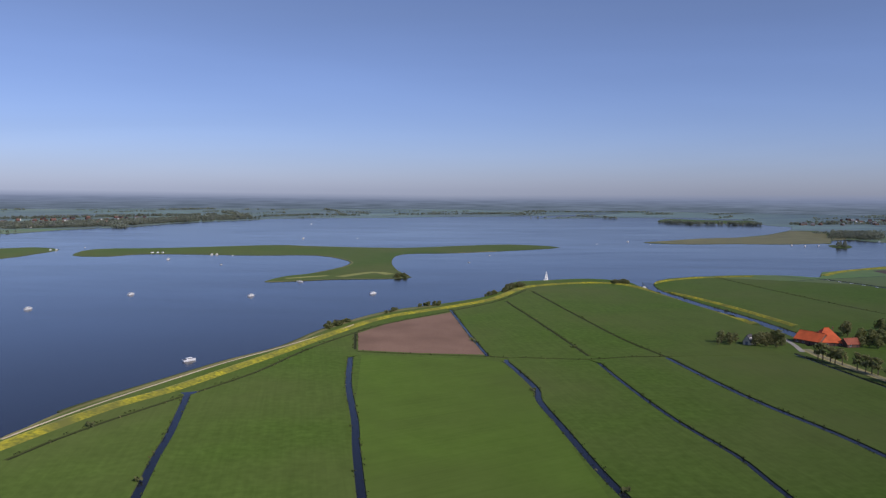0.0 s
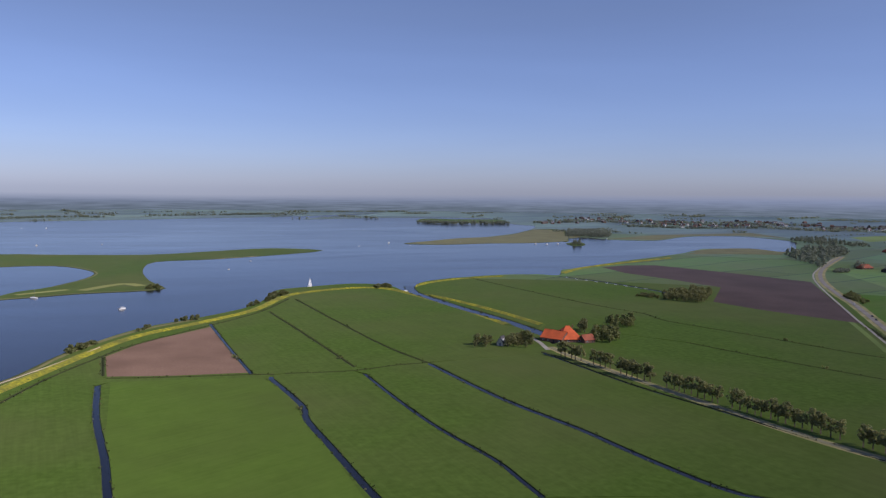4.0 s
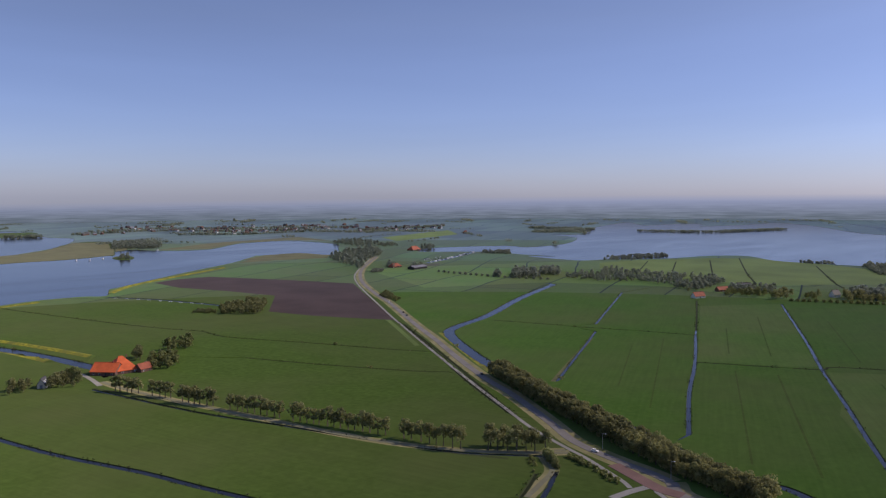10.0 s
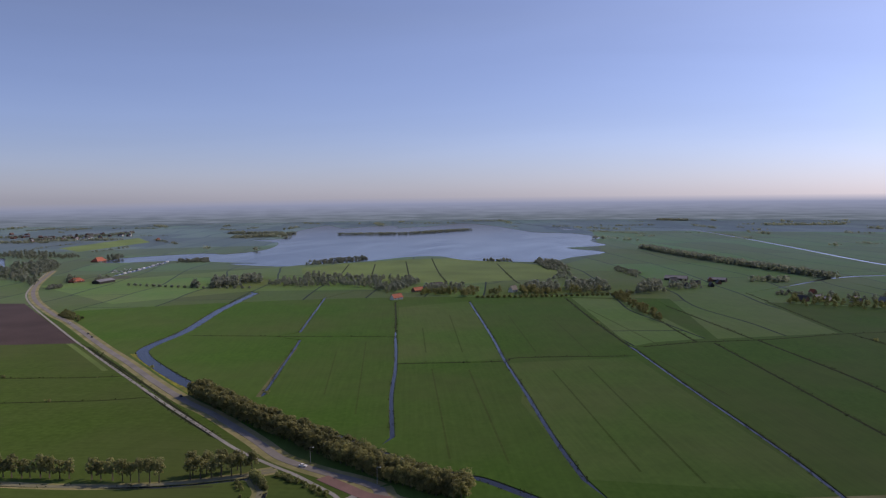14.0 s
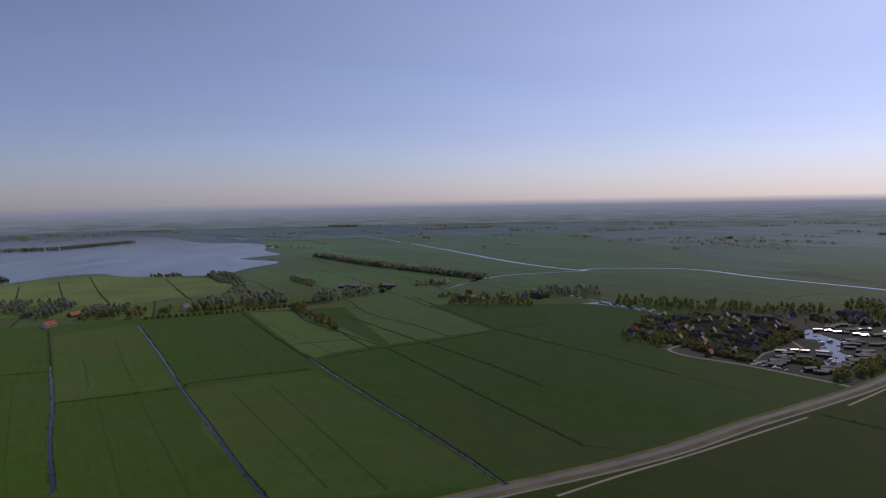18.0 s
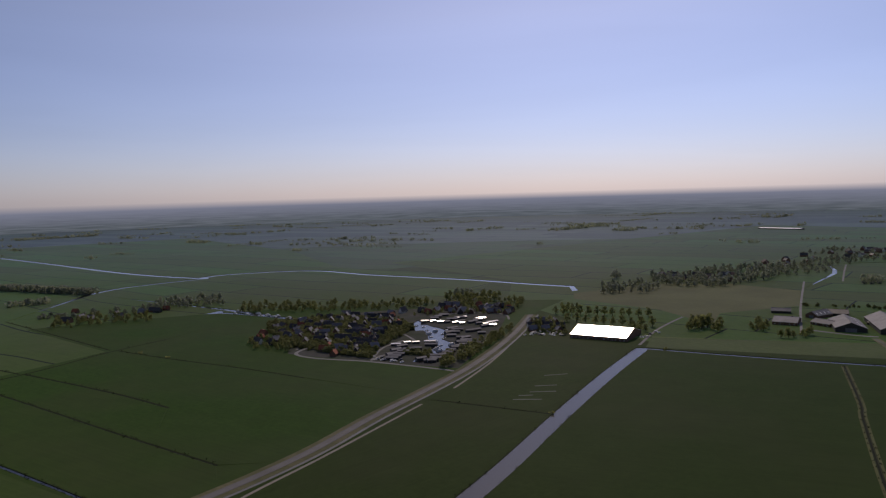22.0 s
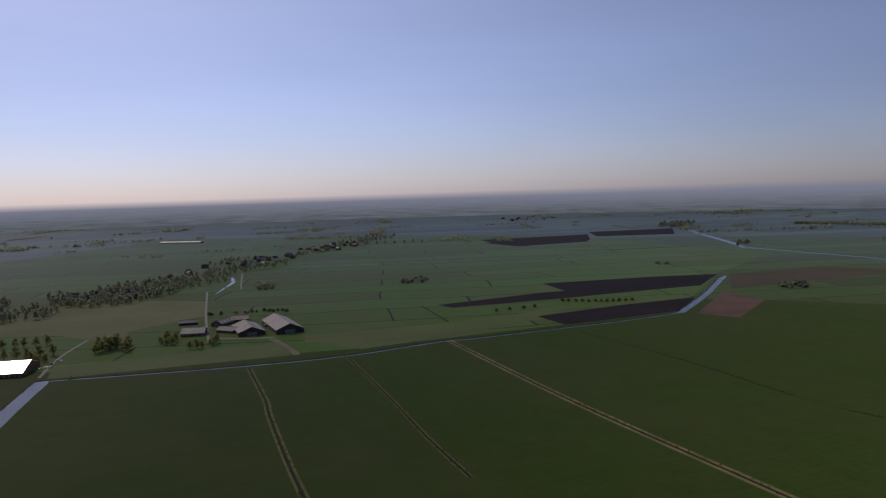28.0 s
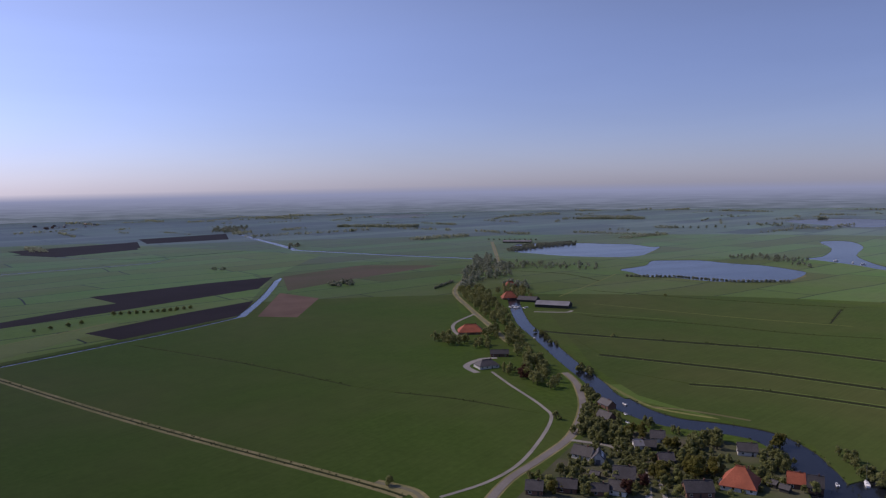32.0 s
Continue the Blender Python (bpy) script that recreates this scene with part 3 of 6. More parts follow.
ditch(3.1, (45, 537), (57, 467), (56, 435), (62, 382), (68, 327), (73, 295))
ditch(2.5, (110, 535), (116, 462), (124, 398), (135, 346), (137, 315), (138, 296))
ditch(3.5, (164, 552), (179, 451), (198, 378), (205, 340), (215, 295), (223, 275))
ditch(1.5, (-63, 567), (-18, 559), (33, 553), (48, 548))
ditch(1.5, (56, 550), (104, 546), (135, 555), (169, 558))
ditch(2.5, (8, 773), (22, 644), (33, 555))
ditch(2, (69, 836), (90, 688), (107, 558))
ditch(2, (107, 924), (130, 744), (147, 624), (164, 556))
ditch(2, (-192, 332), (-184, 361), (-171, 394), (-151, 437), (-123, 498), (-103, 570), (-77, 635), (-52, 685), (10, 766), (60, 836), (100, 929))
ditch(1.5, (386, 1093), (414, 906), (438, 784), (457, 727), (454, 677), (485, 593), (513, 506), (529, 469))
ditch(1.5, (405, 577), (424, 518), (443, 469), (461, 425), (477, 400))
ditch(2.5, (264, 569), (279, 458), (296, 391), (312, 325), (328, 269), (351, 232))
ditch(2, (628, 592), (518, 436), (454, 350), (409, 288))
ditch(1.2, (1022, 411), (877, 353), (767, 310))
ditch(3, (767, 310), (634, 257), (539, 223), (441, 183))
ditch(2.8, (1056, 311), (805, 214), (687, 171), (585, 131), (470, 87), (402, 58))
ditch(1.5, (1124, 184), (924, 118), (758, 58))
ditch(2.4, (766, 59), (737, 49), (624, 8), (532, -27), (469, -50), (415, -67))
ditch(1.5, (712, 527), (731, 447))
ditch(1.5, (732, 435), (749, 376))
ditch(1.5, (753, 366), (764, 309))
ditch(2, (640, 258), (664, 196))
ditch(2, (667, 187), (678, 166), (696, 157), (730, 62))
ditch(2, (779, 51), (813, 8), (825, -15), (857, -77), (906, -146), (940, -216))
ditch(2.5, (1039, 531), (763, 423))
ditch(2.5, (721, 400), (508, 316))
ditch(1.5, (818, -15), (682, -60), (582, -92), (472, -129))
ditch(1.2, (961, 47), (839, 9), (817, 0))
ditch(1.5, (1076, 40), (851, -53))
ditch(2, (845, -58), (709, -113), (629, -139))
ditch(1.5, (907, -155), (824, -189), (721, -237), (651, -265))
ditch(1.2, (1243, -71), (918, -148))
ditch(2, (1661, 422), (1379, 324), (1293, 290))
ditch(2, (1768, 612), (1438, 484), (1279, 416))
ditch(2, (1671, 642), (1339, 509))
ditch(2, (1593, 686), (1297, 569))
ditch(2, (1575, 742), (1326, 646))
ditch(1.4, (371, -662), (300, -556), (281, -523), (219, -425), (178, -364))
verge(STRAW, 5.5, (371, -662), (300, -556), (281, -523), (219, -425), (178, -364))
ditch(1.4, (292, -719), (197, -569), (148, -488), (105, -423))
verge(STRAW, 4, (292, -719), (197, -569), (148, -488), (105, -423))
ditch(1.5, (510, -317), (426, -361))
ditch(1.5, (309, -1059), (239, -931))
weedy(8, (-355, -781), (-371, -759), (-455, -672), (-528, -596), (-569, -527))
weedy(7, (-351, -651), (-398, -592), (-442, -535), (-490, -456))
weedy(5.5, (-362, -527), (-400, -493), (-449, -420))
ditch(2, (-670, -689), (-757, -758))
ditch(2.2, (-453, -842), (-541, -739), (-589, -662), (-649, -603))
verge(STRAW, 1.5, (-503, -929), (-601, -766), (-678, -666))
ditch(2, (-567, -1042), (-686, -870), (-774, -765))
verge(PALE, 2, (-413, -918), (-462, -857), (-529, -777))
ditch(2, (-579, -1340), (-633, -1260), (-637, -1146))
verge(STRAW, 2, (-493, -1011), (-610, -1118), (-713, -1218))
verge(REED, 3, (-297, -485), (-320, -463), (-341, -431))
ditch(1, (74, -881), (-32, -743), (-105, -628))
ditch(1.2, (-134, -594), (-171, -561), (-201, -521))
canal(9, (773, -1606), (495, -1721), (99, -1876))
road(6, (1295, 1299), (1061, 1105), (912, 954), (797, 804), (748, 731), (638, 584), (576, 498), (522, 426), (477, 362), (455, 325), (430, 289), (408, 259), (388, 233), (378, 212), (371, 192), (366, 173), (360, 159))
path(2.6, (1286, 1303), (1055, 1108), (903, 959), (697, 691), (598, 556), (524, 453), (463, 367), (421, 306), (395, 268), (381, 243), (372, 225), (365, 210), (355, 193), (346, 178), (340, 171))
ditch(1.5, (642, 618), (559, 497), (475, 388), (427, 319), (407, 287))
road(6.5, (360, 159), (344, 128), (375, -4), (394, -33), (422, -103), (439, -144), (463, -192), (502, -255), (542, -328), (586, -403), (645, -485), (712, -567), (782, -645))
verge(SAND, 2.4, (393, -92), (418, -136), (442, -183), (474, -241), (508, -302))
verge(SAND, 2.4, (532, -349), (587, -428), (657, -515))
track(3.5, (280, 588), (281, 542), (297, 417), (312, 325), (331, 271), (355, 235), (367, 221))
ditch(1.2, (210, -813), (93, -638), (22, -538), (-65, -422), (-85, -392))
verge(VERGE, 8, (210, -813), (93, -638), (22, -538), (-65, -422), (-85, -392))
track(3, (-75, -417), (-90, -399), (-93, -385))
path(2.5, (-102, -384), (-136, -396), (-169, -422), (-215, -481), (-225, -514), (-228, -583), (-231, -628))
road(5, (-118, -363), (-145, -393), (-178, -418), (-214, -449), (-252, -503), (-279, -562), (-288, -600))
track(3.5, (-296, -742), (-318, -860), (-338, -969), (-376, -1135), (-461, -1300), (-530, -1389), (-604, -1509), (-737, -1849), (-822, -2075))
path(3, (729, -1189), (588, -949), (480, -774))
track(3, (415, -802), (368, -749), (350, -724))
path(3, (553, -599), (600, -682), (637, -771))
path(3, (776, -311), (825, -353), (841, -390), (841, -436), (792, -447), (737, -436))
path(3, (674, -347), (720, -385), (743, -425))
path(3, (863, -538), (855, -593), (810, -620), (772, -600))
path(2.5, (-232, -424), (-227, -379), (-215, -349), (-206, -333))
verge(FLOWER, 5, (611, 522), (562, 458), (514, 395), (488, 358))
verge(REED, 4, (503, 317), (681, 383))
field(YARD, (763, -295), (919, -378), (966, -467), (944, -544), (881, -629), (814, -632), (696, -521), (590, -394), (670, -344), (729, -310))
field(BROWN, (-71, 640), (-48, 691), (8, 755), (31, 559), (-18, 563), (-63, 572))
field(PEAT, (669, 1199), (730, 1220), (784, 1211), (830, 1084), (871, 931), (641, 617), (617, 676), (602, 721), (590, 786), (692, 905), (680, 1004), (658, 1101))
field(LIME, (1466, 801), (1567, 769), (1736, 656), (1781, 570), (1710, 414), (1628, 298), (1513, 255), (1382, 254), (1329, 323), (1255, 403), (1266, 511), (1296, 637), (1354, 740))
field(LIME, (1902, 1882), (2484, 2064), (2238, 1811), (1784, 1694))
field(WETPEAT, (287, -1068), (228, -1128), (152, -1206), (119, -1227), (165, -1320), (-15, -1421), (-134, -1466), (-92, -1302), (31, -1210), (112, -1145), (260, -1043))
field(WETPEAT, (134, -981), (30, -1083), (-73, -1165), (-46, -1038), (93, -922))
field(BROWN, (-65, -1017), (-119, -1234), (-166, -1147), (-112, -990))
field(FALLOW, (-151, -1460), (-330, -1593), (-479, -1512), (-257, -1358), (-134, -1254))
field(STRAW, (894, -828), (888, -1007), (786, -1084), (672, -1085), (590, -949), (623, -826), (577, -752), (696, -795), (850, -786))
field(PALE, (572, -639), (398, -782), (355, -721), (541, -595))
field(PALE, (384, -806), (243, -909), (104, -1053), (100, -1001), (213, -839), (292, -759))
field(WETPEAT, (496, -2461), (165, -2687), (141, -2401), (404, -2251))
field(REED, (1040, 1478), (1155, 1544), (1259, 1539), (1284, 1440), (1193, 1367), (1081, 1402))
field(REED, (484, 1843), (643, 1921), (861, 2113), (936, 2079), (1084, 2074), (1032, 1976), (835, 1854), (675, 1882))
field(REED, (1079, 1925), (1358, 2086), (1755, 2145), (1673, 1876), (1601, 2015), (1423, 2022), (1213, 1864))
field(LUSH, (524, -581), (402, -675), (206, -811), (-48, -1011), (-222, -1109), (-362, -1107), (-237, -656), (-221, -493), (-133, -393), (-87, -375), (31, -290), (355, -269))
field(GARDEN, (-134, -364), (-195, -422), (-233, -454), (-264, -435), (-291, -412), (-312, -381), (-300, -341), (-271, -304))
field(RUSH, (-482, -1083), (-600, -1099), (-733, -927), (-815, -745), (-647, -545), (-325, -283), (-316, -326), (-341, -375), (-321, -453), (-306, -514), (-321, -609))
verge(SAND, 1.7, (-210, 360), (-201, 394), (-188, 433), (-171, 476), (-150, 527), (-122, 582), (-96, 639), (-73, 690))
crest(7, (-210, 334), (-205, 350), (-195, 383), (-182, 419), (-163, 453), (-143, 503), (-119, 565), (-88, 650), (-55, 722), (-2, 780), (54, 849), (95, 945), (128, 981), (191, 1009), (238, 988), (267, 869), (284, 744), (287, 697))
crest(6, (272, 1002), (304, 1042), (363, 1080), (442, 1100))
crest(6, (256, 943), (282, 892), (304, 800), (315, 732), (320, 689))
crest(8, (553, 1119), (619, 1186), (723, 1248), (900, 1341))
mark(2, (473, -365), (459, -383))
mark(2, (482, -390), (470, -408))
mark(2, (494, -406), (485, -422))
mark(2, (517, -436), (508, -456))
mark(2, (479, -376), (473, -386))
verge(REED, 6, (-218, 346), (-212, 363), (-205, 403), (-191, 441), (-173, 482), (-151, 532), (-122, 584), (-100, 663), (-57, 749), (-2, 804))
verge(REED, 5, (-57, 1447), (17, 1481), (107, 1516))
verge(REED, 6, (-1106, -1666), (-1007, -1556), (-946, -1508))
verge(REED, 6, (-1004, -1096), (-973, -1045), (-895, -999))
verge(STRAW, 3.5, (-303, -568), (-298, -517), (-299, -481), (-319, -449), (-339, -422), (-331, -374), (-321, -342))
verge(PALE, 5, (838, 900), (753, 792), (629, 613), (544, 495))
basin((796, -455), (845, -508), (804, -499), (766, -497), (718, -462), (687, -457), (636, -412), (624, -385), (644, -377), (659, -397), (677, -421), (735, -454), (781, -477))
lake((-2255, -2490), (-2531, -2508), (-2592, -2324), (-2563, -2171), (-2268, -1924), (-2226, -1999), (-2142, -2202))
lake((3229, 1597), (3718, 1581), (3686, 1462), (3413, 1367), (3160, 1452))
canal(12, (4597, 1380), (4337, 1056), (3521, 581))
canal(12, (3730, 2316), (4217, 2293), (4298, 2138))
drain(1.3, (628.4, 220.9), (412.0, 136.0))
drain(1.5, (634.9, 189.4), (414.4, 101.8))
drain(1.5, (652.0, 119.5), (422.7, 30.8))
drain(1.5, (677.2, 92.5), (415.1, -2.3))
drain(1.3, (562.2, 50.7), (464.9, 15.1))
drain(1.2, (727.6, 327.1), (481.0, 226.5))
drain(1.4, (943.5, 227.4), (725.5, 148.5))
drain(1.3, (927.6, 299.9), (705.5, 216.3))
drain(1.3, (825.7, 299.9), (693.7, 249.5))
drain(1.4, (921.3, 165.4), (727.0, 95.6))
drain(1.4, (1023.0, 138.5), (795.8, 38.9))
drain(1.4, (719.0, 35.3), (604.1, -22.4))
drain(1.3, (674.7, 335.2), (523.2, 271.8))
field(DULL, (669, 163), (726, 56), (417, -66), (403, 57))
field(DULL, (645, 259), (668, 197), (687, 173), (1056, 312), (971, 386))
field(DULL, (678, 149), (718, 65), (443, -41), (405, -63), (448, 78), (542, 123))
field(PASTURE, (842, -19), (910, -143), (1222, -69), (1154, 39))
field(PASTURE, (1125, 175), (777, 63), (804, 44), (841, -7), (997, 49), (1130, 100))
field(SOFT, (-258, -1270), (-371, -1160), (-321, -926), (-207, -1117))
field(SOFT, (110, -890), (-71, -1020), (-143, -950), (-225, -837), (-227, -683), (-128, -601), (38, -806))
field(DULL, (-296, -555), (-294, -511), (-318, -454), (-339, -412), (-373, -352), (-440, -412), (-365, -517))
field(DULL, (-191, -1341), (-421, -1508), (-237, -867), (-223, -1007))
field(SOFT, (-59, 556), (31, 544), (46, 528), (55, 447), (66, 295), (-29, 293), (-48, 420))
field(EAST, (1061, 1105), (909, 956), (793, 806), (655, 621), (558, 488), (533, 448), (468, 361), (422, 288), (380, 232), (367, 199), (359, 168), (349, 146), (343, 127), (375, -4), (394, -33), (422, -103), (439, -144), (463, -192), (502, -255), (542, -328), (645, -485), (782, -645), (1181, -1346), (2773, -2514), (4441, -1822), (4766, 573), (4790, 317), (3906, 2534), (3136, 2539))
path(3.5, (-206, -443), (-214, -435), (-226, -421), (-226, -401), (-220, -374), (-200, -339))
path(2.5, (-226, -401), (-228, -414), (-234, -420))
path(6, (-218, -629), (-218, -657), (-240, -677), (-256, -676))
path(4, (-260, -788), (-265, -825), (-282, -868), (-326, -919))
path(5, (-402, -903), (-436, -883), (-450, -891))
path(4, (282, 632), (279, 605), (273, 577))
path(5, (491, -798), (439, -804), (417, -813))
path(4, (785, -338), (759, -303), (723, -308), (670, -344), (596, -380), (583, -383))
path(5, (674, -350), (687, -365), (687, -376))
path(3, (687, -1231), (766, -1379), (820, -1484))
verge(REED, 7, (-230, 995), (-189, 1010), (-140, 1033), (-72, 1044), (-46, 1067))
verge(REED, 5, (-590, 1351), (-550, 1403), (-470, 1410), (-343, 1397), (-231, 1407), (-157, 1299), (-154, 1202), (-183, 1109))
verge(STRAW, 16, (-143, 1060), (-102, 1122), (-75, 1094))
verge(STRAW, 12, (-212, 1035), (-161, 1073))
verge(SAND, 5, (-76, 1446), (17, 1481), (108, 1531))
islands((892, 1780), (866, 1703), (891, 1691), (933, 1761), (936, 1807))
canal(9, (1138, -346), (1056, -368), (974, -391), (941, -421))
field(LIME, (576, -644), (414, -756), (378, -741), (538, -609))
field(STRAW, (369, -788), (237, -883), (112, -1014), (115, -1047), (232, -922), (383, -819))
canal(4, (332, -2189), (185, -2022), (70, -2023), (-126, -2113))
field(WETPEAT, (459, -2317), (158, -2461), (144, -2337), (329, -2170))
field(WETPEAT, (169, -2832), (-128, -2991), (-119, -2644), (131, -2572))

# farm and its drive
tree_row(5.4, 0, (273, 553), (280, 531))
tree_row(5.4, 0, (283, 518), (288, 502))
tree_row(5.4, 0, (287, 486), (296, 459))
tree_row(5.4, 0, (298, 444), (307, 397))
tree_row(5.4, 0, (308, 390), (324, 320))
tree_row(5.4, 0, (326, 310), (333, 269))
tree_row(5.5, 0, (341, 259), (360, 232))
tree_row(8, 0, (348, 262), (365, 238))
grove(4, 6.1, 0.8, (214, 600), (233, 602), (241, 619), (225, 617))
grove(4, 6.1, 0.75, (243, 596), (261, 584), (273, 609), (255, 619))
grove(1, 7.32, 0.9, (253, 601), (267, 599), (276, 618), (265, 624))
grove(4, 8.54, 0.9, (328, 640), (339, 634), (348, 653), (339, 656))
grove(1, 7.32, 0.9, (324, 596), (347, 588), (364, 618), (344, 628))
grove(1, 7.32, 0.9, (372, 654), (406, 655), (416, 679), (392, 682))
verge(BANK, 3, (266, 573), (286, 478), (305, 365), (321, 285), (337, 242))
tree_row(4, 2, (305, 509), (303, 495))
# junction
track(3, (369, 225), (358, 232), (337, 214), (316, 208), (298, 204))
ditch(2.6, (336, 211), (319, 204), (303, 198))
ditch(2, (328, 218), (313, 212), (296, 206))
paved(8, (365, 193), (355, 174), (348, 159), (347, 147))
path(4.5, (347, 165), (336, 169), (323, 172))
grove(2, 2.912, 0.5, (357, 218), (346, 191), (338, 176), (346, 179), (354, 196), (366, 220))
grove(2, 3.36, 0.45, (350, 235), (332, 220), (324, 217), (341, 232))
tree_row(3, 2, (355, 229), (340, 213))
# hedge beside the main road
tree_belt(4.6, 17, 3, (498, 362), (449, 285), (421, 235), (397, 192), (379, 157), (368, 127), (364, 108))
grove(2, 4.48, 0.8, (784, 782), (754, 721), (778, 738), (829, 817))
grove(1, 7.32, 0.5, (785, 779), (760, 733), (784, 753), (817, 802))
# ploughed field grove, dike bushes and islands
grove(4, 7.93, 0.85, (536, 818), (567, 774), (623, 835), (630, 876), (585, 872))
grove(2, 4.48, 0.7, (523, 850), (538, 822), (552, 843), (545, 872))
grove(2, 5.6, 1.1, (71, 906), (89, 939), (105, 974), (98, 985), (81, 961))
grove(2, 4.48, 0.9, (220, 999), (241, 994), (245, 1019), (227, 1024))
grove(2, 5.6, 1, (-101, 654), (-81, 689), (-85, 704), (-102, 680))
grove(2, 5.6, 0.8, (-25, 783), (-2, 799), (-3, 811), (-23, 798))
grove(2, 5.6, 0.8, (-57, 741), (-44, 760), (-46, 770), (-55, 755))
grove(2, 6.72, 1, (-65, 1051), (-48, 1052), (-51, 1088), (-64, 1087))
grove(2, 5.6, 0.8, (46, 862), (63, 891), (62, 911), (50, 890))
# north shore
grove(1, 13.42, 1, (1020, 2042), (1121, 1966), (1249, 2209), (1162, 2284))
grove(1, 10.98, 1, (869, 1702), (888, 1693), (924, 1766), (908, 1773))
grove(1, 15.86, 1.1, (1182, 1343), (1105, 1210), (1048, 1099), (1194, 1228), (1380, 1358), (1522, 1534), (1361, 1469))
grove(1, 18.3, 1, (1576, 1773), (1516, 1556), (1610, 1588), (1724, 1758), (1696, 1850))
grove(1, 14.64, 0.9, (1544, 1528), (1591, 1511), (1658, 1575), (1627, 1605))
grove(1, 15.86, 0.9, (1532, 1377), (1560, 1347), (1640, 1416), (1612, 1439))
grove(2, 10.08, 1.2, (1525, 1164), (1549, 1088), (1638, 1157), (1602, 1213))
grove(1, 8.54, 0.8, (1122, 1031), (1130, 1008), (1180, 1053), (1174, 1072))
grove(1, 7.32, 0.8, (1106, 1079), (1110, 1065), (1178, 1130), (1174, 1141))
grove(2, 5.6, 1, (1014, 1032), (1042, 1031), (1071, 1060), (1050, 1065))
# lake-side farms along the eastern lane
grove(1, 6.1, 1, (1092, 804), (1095, 795), (1132, 821), (1129, 830))
grove(4, 8.54, 1, (1101, 778), (1125, 732), (1204, 786), (1207, 840))
grove(1, 8.54, 1, (1171, 763), (1192, 731), (1270, 781), (1259, 814))
tree_row(13, 2, (1101, 941), (1097, 869), (1097, 787), (1119, 699))
grove(1, 10.98, 0.8, (1154, 701), (1151, 630), (1177, 579), (1165, 511), (1104, 456), (1221, 504), (1260, 619), (1248, 718))
grove(4, 10.98, 0.75, (1258, 688), (1266, 600), (1218, 513), (1305, 545), (1335, 656), (1337, 719))
grove(1, 9.76, 0.9, (1131, 467), (1120, 453), (1238, 453), (1302, 493), (1291, 527))
grove(1, 9.76, 0.9, (1095, 397), (1116, 337), (1222, 371), (1181, 418))
grove(4, 9.76, 1, (1097, 331), (1104, 311), (1163, 329), (1157, 346))
grove(1, 9.76, 0.9, (1122, 299), (1128, 281), (1168, 293), (1163, 308))
grove(4, 9.76, 1.1, (1129, 258), (1140, 226), (1165, 197), (1272, 224), (1249, 266))
grove(4, 10.98, 1.05, (1165, 197), (1178, 158), (1190, 125), (1339, 156), (1305, 202))
tree_row(8, 2, (1091, 308), (1121, 223), (1172, 117))
grove(3, 8.54, 0.75, (1144, 120), (1016, 74), (935, 42), (980, 41), (1054, 70), (1188, 110))
grove(1, 10.98, 1.15, (1196, 87), (1216, 48), (1322, 54), (1311, 86))
grove(1, 12.2, 0.8, (1254, 45), (1265, -8), (1349, -2), (1333, 44))
grove(2, 10.08, 1, (1182, 106), (1190, 82), (1231, 89), (1225, 105))
grove(2, 10.08, 1.2, (1568, 161), (1433, 104), (1517, 103), (1633, 156))
grove(2, 11.2, 1.3, (1700, 348), (1551, 290), (1462, 236), (1566, 244), (1746, 301), (1795, 354))
grove(1, 14.64, 0.7, (1356, 244), (1322, 205), (1436, 217), (1489, 257))
grove(2, 11.2, 1, (1710, 467), (1715, 400), (1777, 414), (1773, 481))
grove(2, 11.2, 1, (1579, 833), (1595, 783), (1724, 754), (1785, 804), (1696, 847))
grove(1, 14.64, 0.7, (1520, 819), (1567, 769), (1636, 810), (1605, 854))
grove(1, 14.64, 0.8, (1113, -112), (1110, -153), (1086, -233), (1212, -256), (1234, -200), (1223, -134))
grove(2, 10.08, 1, (1234, -108), (1206, -141), (1257, -143), (1275, -117))
grove(1, 12.2, 0.9, (1192, -251), (1190, -312), (1178, -361), (1266, -383), (1304, -292))
# marina village
grove(1, 13.42, 0.85, (1073, -353), (1038, -409), (986, -466), (947, -541), (933, -594), (982, -622), (1014, -555), (1063, -480), (1129, -416), (1141, -377))
grove(7, 8.96, 0.8, (789, -311), (682, -349), (733, -395), (799, -475), (861, -490), (944, -446), (959, -350), (889, -323))
grove(1, 15.86, 0.6, (789, -311), (682, -349), (733, -395), (799, -475), (861, -490), (944, -446), (959, -350), (889, -323))
grove(2, 5.6, 1.1, (789, -311), (682, -349), (733, -395), (799, -475), (861, -490), (944, -446), (959, -350), (889, -323))
grove(1, 9.76, 0.75, (822, -268), (766, -301), (802, -318), (857, -311), (863, -291))
grove(1, 13.42, 1, (920, -602), (884, -624), (904, -694), (974, -738), (1035, -702), (998, -656))
grove(1, 12.2, 0.8, (826, -628), (845, -682), (890, -722), (904, -694))
grove(1, 15.86, 0.7, (880, -510), (847, -554), (805, -630), (829, -669), (906, -594))
grove(1, 7.32, 0.7, (594, -379), (617, -429), (660, -494), (712, -561), (731, -565), (685, -502), (653, -449), (619, -393))
grove(2, 5.6, 1, (680, -386), (644, -397), (665, -417), (696, -405))
grove(2, 5.6, 0.9, (632, -405), (641, -427), (668, -439), (650, -415))
grove(1, 10.98, 0.8, (706, -573), (654, -590), (678, -617), (740, -613))
grove(2, 6.72, 1, (694, -565), (644, -581), (662, -597), (709, -579))
tree_row(11, 1, (763, -672), (715, -708), (657, -743))
tree_row(12, 1, (709, -642), (653, -664), (608, -697))
